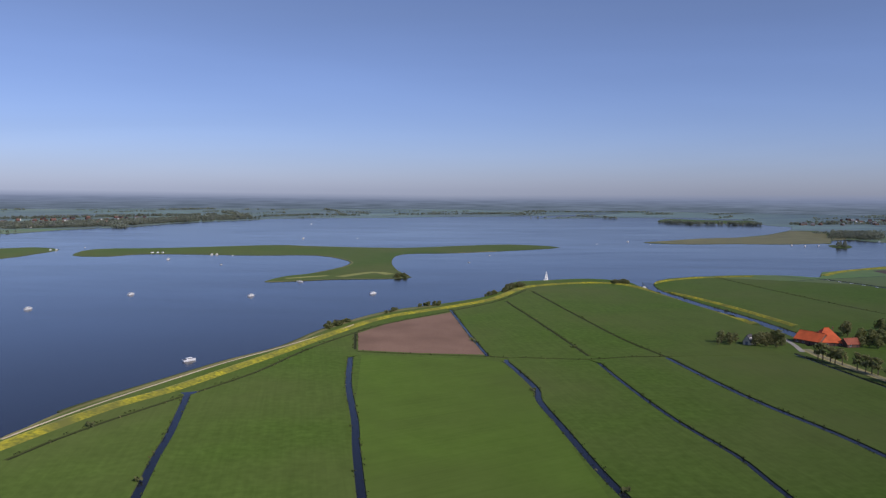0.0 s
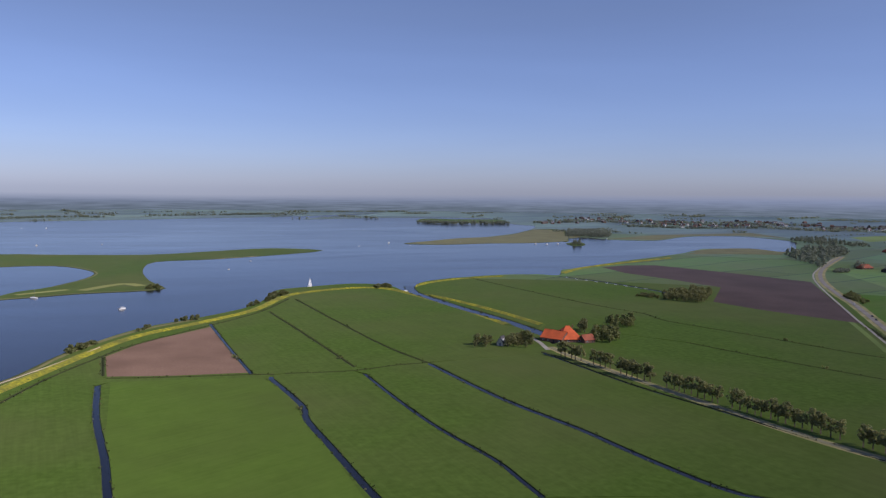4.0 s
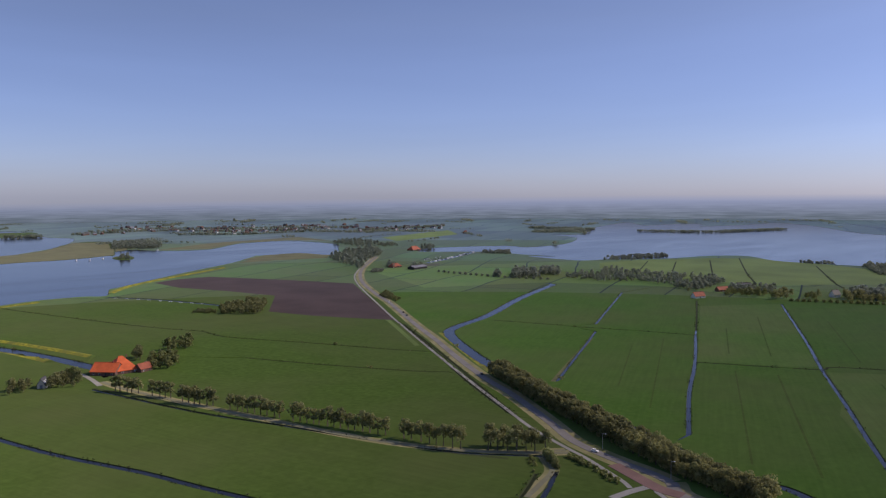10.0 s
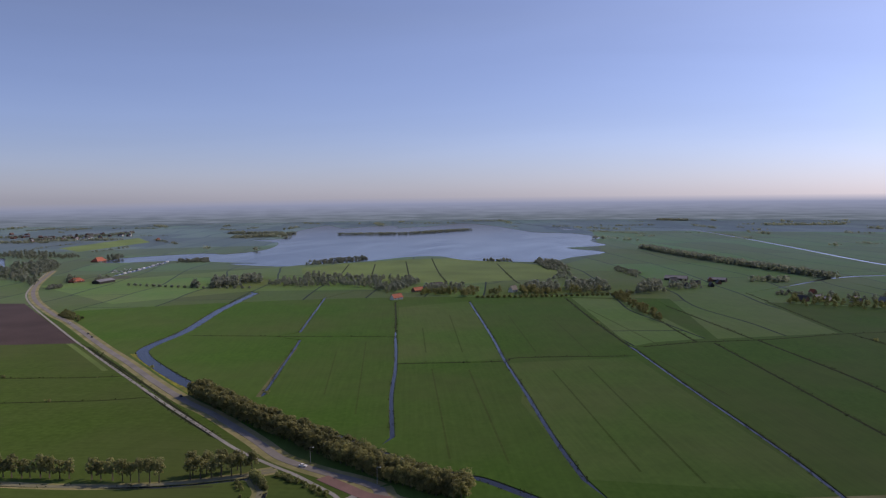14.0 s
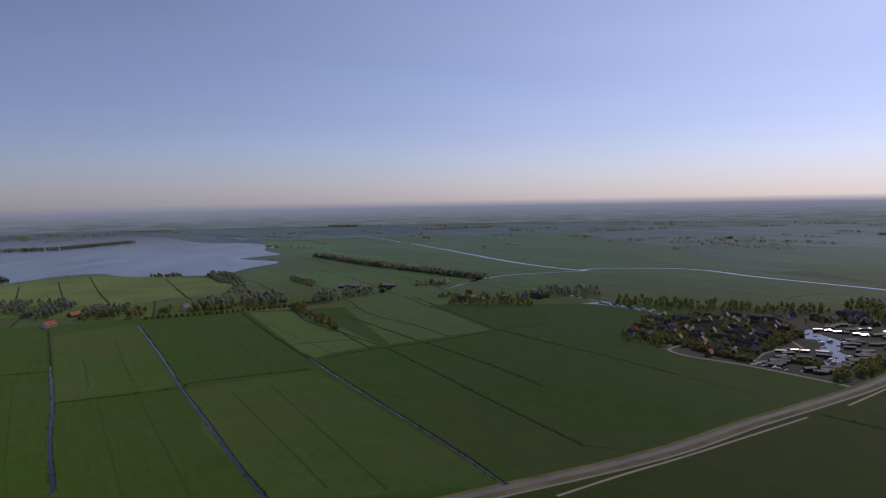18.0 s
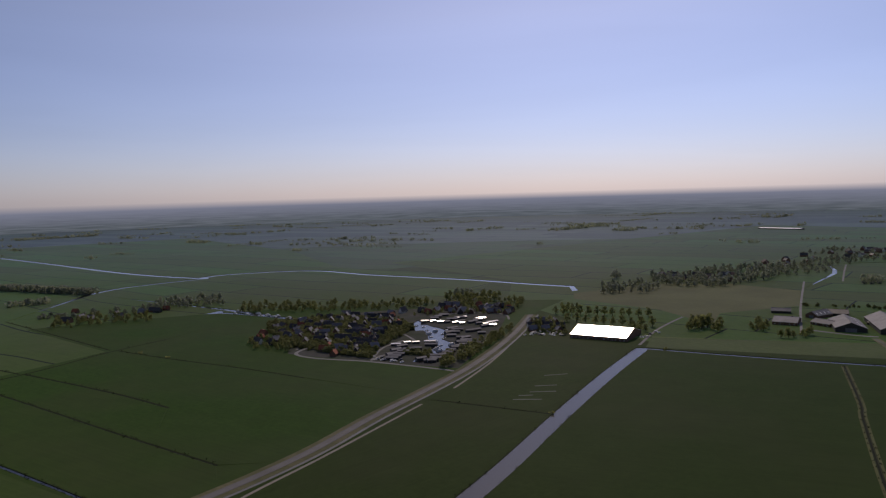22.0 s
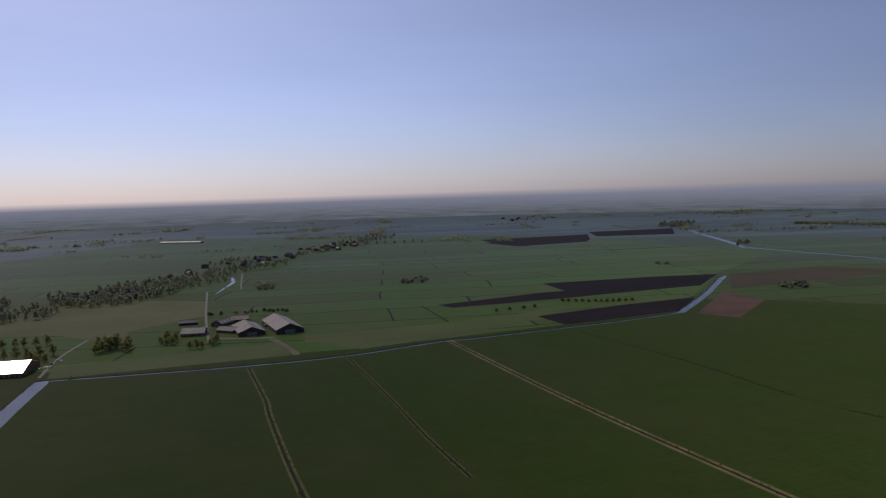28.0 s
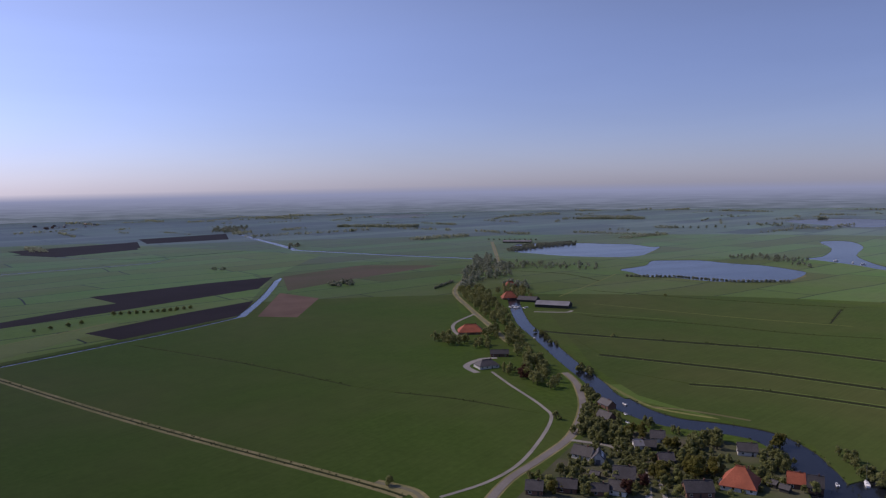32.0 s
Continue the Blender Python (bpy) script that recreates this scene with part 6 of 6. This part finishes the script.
wood(5, 26, 12, (2218, 141), (1916, 11), (1691, -110), (1496, -223))
wood(7, 60, 12, (1080, 2141), (1162, 2039))
wood(8, 30, 12, (848, 3006), (918, 2872), (1193, 2864))
wood(8, 60, 10, (2563, 1692), (2665, 1492))
wood(8, 50, 8, (2825, 1379), (2919, 1111), (3311, 968))
wood(7, 40, 9, (2510, 1651), (2904, 1616))
wood(8, 60, 12, (-1336, 2325), (-1164, 2427), (-1060, 2611), (-1010, 3034), (-840, 3332))
wood(8, 50, 12, (1136, 2260), (1246, 2190))
wood(8, 60, 12, (4704, 205), (4585, 51))
wood(8, 50, 11, (-594, -3202), (-875, -2988))
wood(8, 60, 11, (-1694, -3180), (-1922, -2978))
wood(8, 40, 10, (1419, -86), (1414, -145))
wood(8, 40, 10, (671, -1255), (641, -1265))
wood(8, 40, 10, (2813, 1875), (2887, 1655))
wood(9, 26, 9, (1319, 2926), (1699, 3028), (1851, 2712), (2205, 2695), (2450, 2597))
wood(9, 22, 9, (1462, 3121), (1849, 3186), (2039, 2895), (2339, 2777))
wood(9, 26, 9, (1562, 2604), (1716, 2438), (2008, 2419))
wood(9, 26, 9, (-1317, 2481), (-1187, 2681), (-1072, 3022))
wood(8, 30, 9, (2227, 2329), (2513, 2323), (2775, 2338))
village(130, 14, (1234, 2847), (1684, 2902), (1744, 2477), (2054, 2511), (2386, 2495), (2673, 2794), (2204, 3130), (1802, 3445))
village(45, 14, (2067, 2192), (2587, 2179), (2880, 2426), (2386, 2495))
village(70, 14, (-1265, 2200), (-1146, 2355), (-1028, 2530), (-994, 2922), (-1113, 3272), (-1474, 2941), (-1557, 2710))
village(30, 13, (869, -1239), (877, -1578), (824, -1780), (901, -1948), (986, -1778), (965, -1379))
village(24, 13, (861, -1860), (833, -2300), (929, -2572), (974, -2108))
village(20, 13, (905, -1041), (810, -1117), (857, -1183), (950, -1095))
village(12, 13, (651, -3852), (399, -3879), (443, -4326), (725, -4299))
hamlet(64, 8, (797, -313), (892, -382), (948, -458), (902, -502), (833, -479), (784, -420), (706, -357), (721, -326))
hamlet(9, 10, (1188, -130), (1147, -176), (1144, -235), (1126, -266), (1217, -288), (1249, -193), (1272, -149))
hamlet(9, 10, (853, -609), (793, -624), (849, -669), (894, -639))
hamlet(7, 11, (1277, 42), (1305, -39), (1406, -42), (1376, 46))
house("hip", 22, 3.2, 12.5, ORANGE, BRICK, (296, 602), (316, 599))
house("gable", 17, 3.2, 9, ORANGE, BRICK, (284, 616), (296, 599))
house("hip", 13, 3, 8, REDTILE, BRICK, (1109, 1068), (1135, 1068))
house("hip", 18, 3, 11, REDTILE, BRICK, (1492, 1362), (1528, 1367))
house("gable", 16, 4, 7, SHEET, DARKWOOD, (1106, 1008), (1148, 1011))
house("hip", 12, 4, 11, REDTILE, BRICK, (2295, 1827), (2309, 1821))
house("gable", 9, 3, 8, REDTILE, WHITEWASH, (1039, 420), (1055, 412))
house("gable", 9, 3, 7, REDTILE, BRICK, (1131, 421), (1150, 411))
house("gable", 10, 3, 7, SLATE, WHITEWASH, (1205, 419), (1219, 403))
house("gable", 9, 4, 10, SLATE, WHITEWASH, (1167, 273), (1177, 267))
house("gable", 22, 4, 8, SHEET, DARKWOOD, (1400, 55), (1395, 18))
house("gable", 14, 4, 7, SHEET, DARKWOOD, (1397, -17), (1389, -45))
house("gable", 12, 3, 8, SLATE, BRICK, (1170, -130), (1162, -141))
house("gable", 52, 4, 11, GLEAM, BRICK, (630, -573), (572, -600))
house("hip", 20, 3, 10, REDTILE, BRICK, (-261, -797), (-287, -789))
house("gable", 20, 4, 8, SHEET, DARKWOOD, (-419, -936), (-452, -905))
house("gable", 16, 3, 7, SLATE, DARKWOOD, (-418, -992), (-437, -972))
house("hip", 18, 3, 11, REDTILE, BRICK, (-407, -1015), (-427, -1011))
house("hip", 14, 3, 9, REDTILE, BRICK, (-464, -1136), (-481, -1135))
house("hip", 14, 3, 7, SLATE, WHITEWASH, (-224, -638), (-243, -639))
house("gable", 8, 3, 6, SLATE, BRICK, (-252, -682), (-268, -676))
house("gable", 14, 3.5, 7, SHEET, DARKWOOD, (-832, -2017), (-900, -1974))
boathouse(GLEAM, (726, -400), (720, -408))
boathouse(GLEAM, (725, -415), (723, -422))
boathouse(GLEAM, (720, -423), (717, -430))
boathouse(GLEAM, (715, -436), (707, -445))
boathouse(SHEET, (700, -427), (691, -437))
boathouse(SHEET, (856, -548), (850, -559))
boathouse(SHEET, (849, -536), (846, -545))
boathouse(SHEET, (841, -525), (836, -534))
boathouse(GLEAM, (831, -504), (827, -513))
boathouse(GLEAM, (822, -512), (821, -519))
boathouse(GLEAM, (812, -516), (810, -524))
boathouse(SHEET, (805, -523), (805, -530))
boathouse(GLEAM, (795, -528), (794, -535))
boathouse(GLEAM, (786, -532), (785, -539))
boathouse(SHEET, (821, -537), (813, -548))
boathouse(SHEET, (824, -551), (817, -562))
boathouse(SHEET, (792, -558), (786, -568))
boathouse(GLEAM, (800, -569), (794, -579))
boathouse(SHEET, (770, -546), (769, -553))
boathouse(GLEAM, (761, -550), (760, -557))
boathouse(GLEAM, (751, -551), (747, -560))
boathouse(SHEET, (755, -499), (746, -510))
boathouse(SHEET, (747, -487), (736, -498))
boathouse(SHEET, (737, -507), (734, -515))
boathouse(SHEET, (717, -510), (713, -518))
boathouse(SHEET, (728, -474), (722, -483))
boathouse(SHEET, (710, -475), (704, -483))
boathouse(SHEET, (695, -470), (687, -480))
boathouse(SHEET, (686, -463), (678, -473))
boathouse(SHEET, (675, -455), (669, -463))
boathouse(SHEET, (668, -440), (662, -448))
boathouse(SHEET, (661, -428), (655, -436))
boathouse(SHEET, (653, -418), (646, -426))
boathouse(SHEET, (649, -401), (641, -410))
boathouse(SHEET, (640, -395), (632, -403))
boathouse(SHEET, (634, -384), (626, -393))
boathouse(SHEET, (694, -396), (687, -404))
boathouse(SHEET, (692, -406), (686, -414))
boathouse(SHEET, (689, -386), (681, -395))
boathouse(SHEET, (682, -376), (673, -385))
boathouse(SHEET, (676, -368), (666, -377))
boathouse(SHEET, (669, -361), (660, -370))
boat(CRUISER, (759, -470), (761, -476))
boat(CRUISER, (768, -485), (770, -491))
boat(DINGHY, (723, -467), (724, -472))
boat(DINGHY, (692, -442), (693, -447))
boat(CRUISER, (711, -447), (712, -452))
boat(CRUISER, (756, -493), (758, -498))
boat(DINGHY, (801, -489), (802, -495))
boat(DINGHY, (815, -488), (817, -493))
boat(CRUISER, (687, -453), (688, -458))
boat(CRUISER, (668, -425), (669, -429))
boat(DINGHY, (740, -461), (741, -467))
boat(DINGHY, (746, -480), (748, -485))
boat(DINGHY, (779, -480), (781, -486))
boat(CRUISER, (679, -429), (680, -434))
boat(CRUISER, (1075, -345), (1067, -348))
boat(CRUISER, (1056, -356), (1048, -359))
boat(CRUISER, (1032, -366), (1024, -369))
boat(CRUISER, (1008, -377), (1001, -380))
boat(CRUISER, (985, -388), (978, -390))
hamlet(22, 8, (814, -278), (830, -326), (916, -434), (955, -444), (947, -374), (904, -310))
hamlet(8, 9, (850, -563), (817, -626), (864, -662), (899, -596))
hamlet(10, 9, (679, -555), (661, -592), (701, -629), (735, -602))
boathouse(GLEAM, (820, -552), (822, -568))
boathouse(GLEAM, (799, -566), (800, -582))
boathouse(GLEAM, (765, -560), (766, -576))
boathouse(SHEET, (797, -532), (798, -548))
boathouse(SHEET, (762, -497), (763, -512))
boathouse(SHEET, (742, -481), (743, -495))
boathouse(SHEET, (703, -476), (704, -489))
boathouse(SHEET, (688, -459), (688, -472))
boathouse(SHEET, (670, -440), (671, -453))
boathouse(SHEET, (644, -406), (644, -417))
boathouse(SHEET, (652, -419), (653, -431))
boathouse(SHEET, (783, -543), (784, -558))
boathouse(SHEET, (750, -539), (751, -554))
boathouse(SHEET, (735, -512), (735, -527))
boathouse(SHEET, (631, -385), (631, -396))
boathouse(SHEET, (644, -381), (644, -392))
boathouse(SHEET, (710, -397), (711, -410))
boathouse(SHEET, (697, -383), (698, -395))
boathouse(SHEET, (682, -369), (682, -381))
parked(14, (672, -542), (649, -574), (664, -587), (687, -554))
parked(12, (686, -347), (642, -366), (651, -373), (696, -353))
parked(10, (741, -383), (739, -402), (751, -409), (753, -389))
boat(CRUISER, (-81, 891), (-78, 894))
boat(CRUISER, (-216, 864), (-214, 867))
boat(DINGHY, (44, 1290), (50, 1299))
boat(CRUISER, (-343, 1891), (-339, 1909))
boat(CRUISER, (-456, 2672), (-452, 2710))
boat(DINGHY, (-526, 2677), (-523, 2715))
boat(CRUISER, (445, 1855), (459, 1875))
boat(DINGHY, (477, 1771), (491, 1789))
boat(DINGHY, (353, 1767), (365, 1785))
boat(DINGHY, (513, 2489), (532, 2525))
boat(DINGHY, (639, 1876), (655, 1896))
boat(CRUISER, (802, 1771), (820, 1790))
boat(CRUISER, (822, 1748), (840, 1766))
boat(CRUISER, (860, 1764), (878, 1783))
boat(CRUISER, (1087, 1919), (1111, 1942))
boat(DINGHY, (-213, 1913), (-207, 1933))
boat(DINGHY, (87, 1432), (94, 1443))
boat(CRUISER, (-177, 533), (-175, 535))
boat(CRUISER, (-410, 757), (-409, 760))
boat(CRUISER, (-353, 868), (-351, 873))
boat(CRUISER, (-466, 1305), (-464, 1316))
boat(DINGHY, (-353, 1224), (-350, 1233))
boat(CRUISER, (-742, 1477), (-743, 1492))
boat(CRUISER, (-753, 1476), (-753, 1491))
boat(DINGHY, (-723, 1553), (-724, 1569))
boat(CRUISER, (-540, 1429), (-538, 1442))
boat(CRUISER, (-530, 1430), (-528, 1443))
boat(CRUISER, (-521, 1431), (-520, 1444))
boat(CRUISER, (-421, 1402), (-419, 1415))
boat(CRUISER, (-412, 1403), (-410, 1415))
boat(DINGHY, (-381, 1393), (-378, 1406))
sailboat((140, 1040), (146, 1046))
sailboat(0, (-186, 1000), (-183, 999))
boat(CRUISER, (252, 959), (257, 964))
boat(DINGHY, (-330, -750), (-333, -762))
boat(DINGHY, (-284, -498), (-284, -504))
boat(DINGHY, (-271, -476), (-272, -480))
boat(DINGHY, (-306, -323), (-309, -327))
sailboat(0, (-321, -318), (-325, -323))
boat(DINGHY, (-262, -459), (-263, -464))
boat(CRUISER, (-1213, -1173), (-1225, -1179))
boat(CRUISER, (-1211, -1212), (-1215, -1210))
boat(CRUISER, (-1204, -1141), (-1208, -1139))
car(WHITE, (377, 211), (377, 208))
car(DARK, (673, 628), (658, 608))
car(DARK, (689, 648), (675, 630))
car(WHITE, (744, 726), (731, 709))
car(DARK, (487, 374), (494, 382))
parked(30, (1260, 1118), (1458, 1149), (1497, 1183), (1316, 1168))
parked(10, (-385, -947), (-410, -920), (-416, -932), (-391, -960))
lamp((384, 210), (385, 208))
lamp((365, 161), (366, 159))
boat(CRUISER, (1098, -358), (1092, -361))
boat(CRUISER, (1055, -372), (1049, -375))
boat(CRUISER, (1032, -377), (1026, -380))
boat(CRUISER, (1015, -385), (1009, -387))
boat(CRUISER, (989, -391), (983, -393))
boat(CRUISER, (968, -400), (963, -402))
parked(26, (885, -348), (932, -404), (882, -382), (827, -332))
parked(24, (694, -577), (654, -595), (635, -577), (674, -552))
parked(8, (579, -629), (593, -673), (584, -669), (574, -632))
hamlet(16, 9, (894, -456), (926, -533), (916, -608), (856, -656), (825, -632), (874, -536))
hamlet(12, 8, (716, -351), (708, -377), (749, -406), (844, -417))
# farm by the lake
barn(9, 2.8, 7.5, SLATE, CREAM, (238.4, 604.8), (242.7, 600.8))
house("gable", 9, 2.8, 6.5, REDTILE, BRICK, (315.6, 593.7), (326.9, 596.1))
# barns
barn(88, 5, 12, SHEET, DARKWOOD, (422.7, -827.3), (396.6, -847.5))
barn(60, 4.5, 10.5, SHEET, DARKWOOD, (461.5, -808.1), (436.3, -826.8))
house("gable", 16, 3, 6.5, SHEET, BRICK, (505.0, -833.1), (480.2, -829.0))
barn(30, 3.5, 8, SHEET, BRICK, (534.8, -872.0), (518.9, -870.9))
house("gable", 24, 3, 6.5, SLATE, DARKWOOD, (527.9, -898.3), (503.8, -913.0))
house("gable", 14, 2.6, 5, SLATE, DARKWOOD, (461.9, -874.9), (448.0, -873.5))
house("gable", 30, 3.5, 8, SHEET, BRICK, (532.8, -800.9), (508.2, -811.5))
house("gable", 12, 3, 6, SHEET, DARKWOOD, (580.7, -871.9), (561.2, -883.7))
house("gable", 26, 3, 5, WHITEPLASTIC, DARKWOOD, (1683.6, -2473.6), (1524.5, -2477.2))
# waterside village
house("gable", 8, 3, 7.2, SLATE, WHITEWASH, (-193.9, -411.6), (-200.9, -401.2))
barn(9, 3, 7, SLATE, WHITEWASH, (-199.7, -397.7), (-206.1, -393.6))
house("gable", 10, 3, 8, SLATE, BRICK, (-196.3, -368.4), (-206.0, -361.7))
house("gable", 9, 3, 6.5, SLATE, WHITEWASH, (-185.5, -356.0), (-192.0, -349.1))
house("gable", 7, 2.6, 5.5, SLATE, BRICK, (-176.9, -357.3), (-184.5, -353.2))
house("hip", 18, 3, 11, REDTILE, WHITEWASH, (-244.1, -340.4), (-256.2, -327.0))
house("gable", 9, 3, 6.5, SLATE, WHITEWASH, (-287.4, -378.6), (-296.5, -372.4))
house("gable", 9, 3, 7.5, REDTILE, BRICK, (-278.2, -328.7), (-284.7, -323.3))
house("gable", 8, 3.2, 8, SLATE, BRICK, (-283.9, -320.5), (-289.5, -315.6))
house("gable", 8, 3, 6.5, SLATE, BRICK, (-244.9, -471.7), (-248.3, -461.2))
house("gable", 7, 3, 6, SLATE, BRICK, (-263.4, -501.0), (-264.5, -488.6))
house("gable", 8, 3, 6.5, SLATE, WHITEWASH, (-253.2, -418.2), (-260.5, -413.4))
house("gable", 7, 2.8, 5.5, SHEET, WHITEWASH, (-236.1, -409.1), (-243.1, -406.6))
house("gable", 9, 2.8, 6, SLATE, BRICK, (-235.2, -381.5), (-243.4, -378.6))
house("gable", 7, 2.6, 5.5, SLATE, DARKWOOD, (-240.9, -407.4), (-247.1, -403.1))
house("gable", 8, 3, 6.5, SLATE, BRICK, (-161.7, -367.6), (-170.4, -361.8))
house("gable", 8, 3, 6.5, SLATE, BRICK, (-145.2, -370.8), (-152.8, -366.2))
house("gable", 10, 3.2, 7.5, SLATE, BRICK, (-220.8, -336.8), (-234.2, -331.7))
house("gable", 4, 2.2, 3.6, SLATE, DARKWOOD, (-270.5, -334.5), (-271.6, -330.9))
house("gable", 4, 2.2, 3.6, SLATE, DARKWOOD, (-271.2, -326.4), (-272.8, -322.8))
house("gable", 4, 2.2, 3.6, SLATE, DARKWOOD, (-246.9, -342.7), (-248.4, -340.5))
house("gable", 3.5, 2.2, 3.4, SLATE, DARKWOOD, (-189.3, -379.4), (-191.4, -376.9))
# north shore and moorings
wood(11, 55, 11, (-1280, 2227), (-1160, 2314), (-1028, 2486), (-964, 2717), (-871, 2942), (-769, 3141))
wood(11, 55, 11, (-1415, 2461), (-1240, 2667), (-1051, 2963), (-895, 3179))
wood(11, 55, 11, (-1664, 2897), (-1373, 3210), (-1039, 3509))
wood(12, 40, 9, (-793, 3337), (-594, 3613), (-379, 3582))
wood(12, 40, 9, (-234, 3785), (101, 3865), (340, 4017))
wood(12, 40, 9, (464, 4361), (902, 4477), (1201, 4492))
boat(DINGHY, (1261, 1098), (1265, 1097))
boat(CRUISER, (1286, 1107), (1290, 1107))
boat(CRUISER, (1311, 1117), (1315, 1116))
boat(DINGHY, (1337, 1127), (1342, 1126))
boat(CRUISER, (1364, 1137), (1369, 1136))
boat(CRUISER, (1392, 1147), (1397, 1147))
boat(DINGHY, (1421, 1158), (1426, 1157))
boat(CRUISER, (1451, 1170), (1456, 1169))
boat(CRUISER, (1482, 1181), (1487, 1180))
boat(DINGHY, (1514, 1193), (1519, 1193))
boat(CRUISER, (1547, 1206), (1553, 1205))
boat(DINGHY, (533, 1061), (535, 1055))
boat(DINGHY, (539, 1041), (541, 1035))
boat(DINGHY, (545, 1022), (547, 1016))
boat(DINGHY, (551, 1003), (553, 997))
boat(DINGHY, (557, 984), (558, 979))
boat(DINGHY, (562, 966), (564, 961))
boat(DINGHY, (567, 948), (569, 943))
boat(DINGHY, (573, 931), (574, 926))
boat(DINGHY, (578, 914), (579, 909))
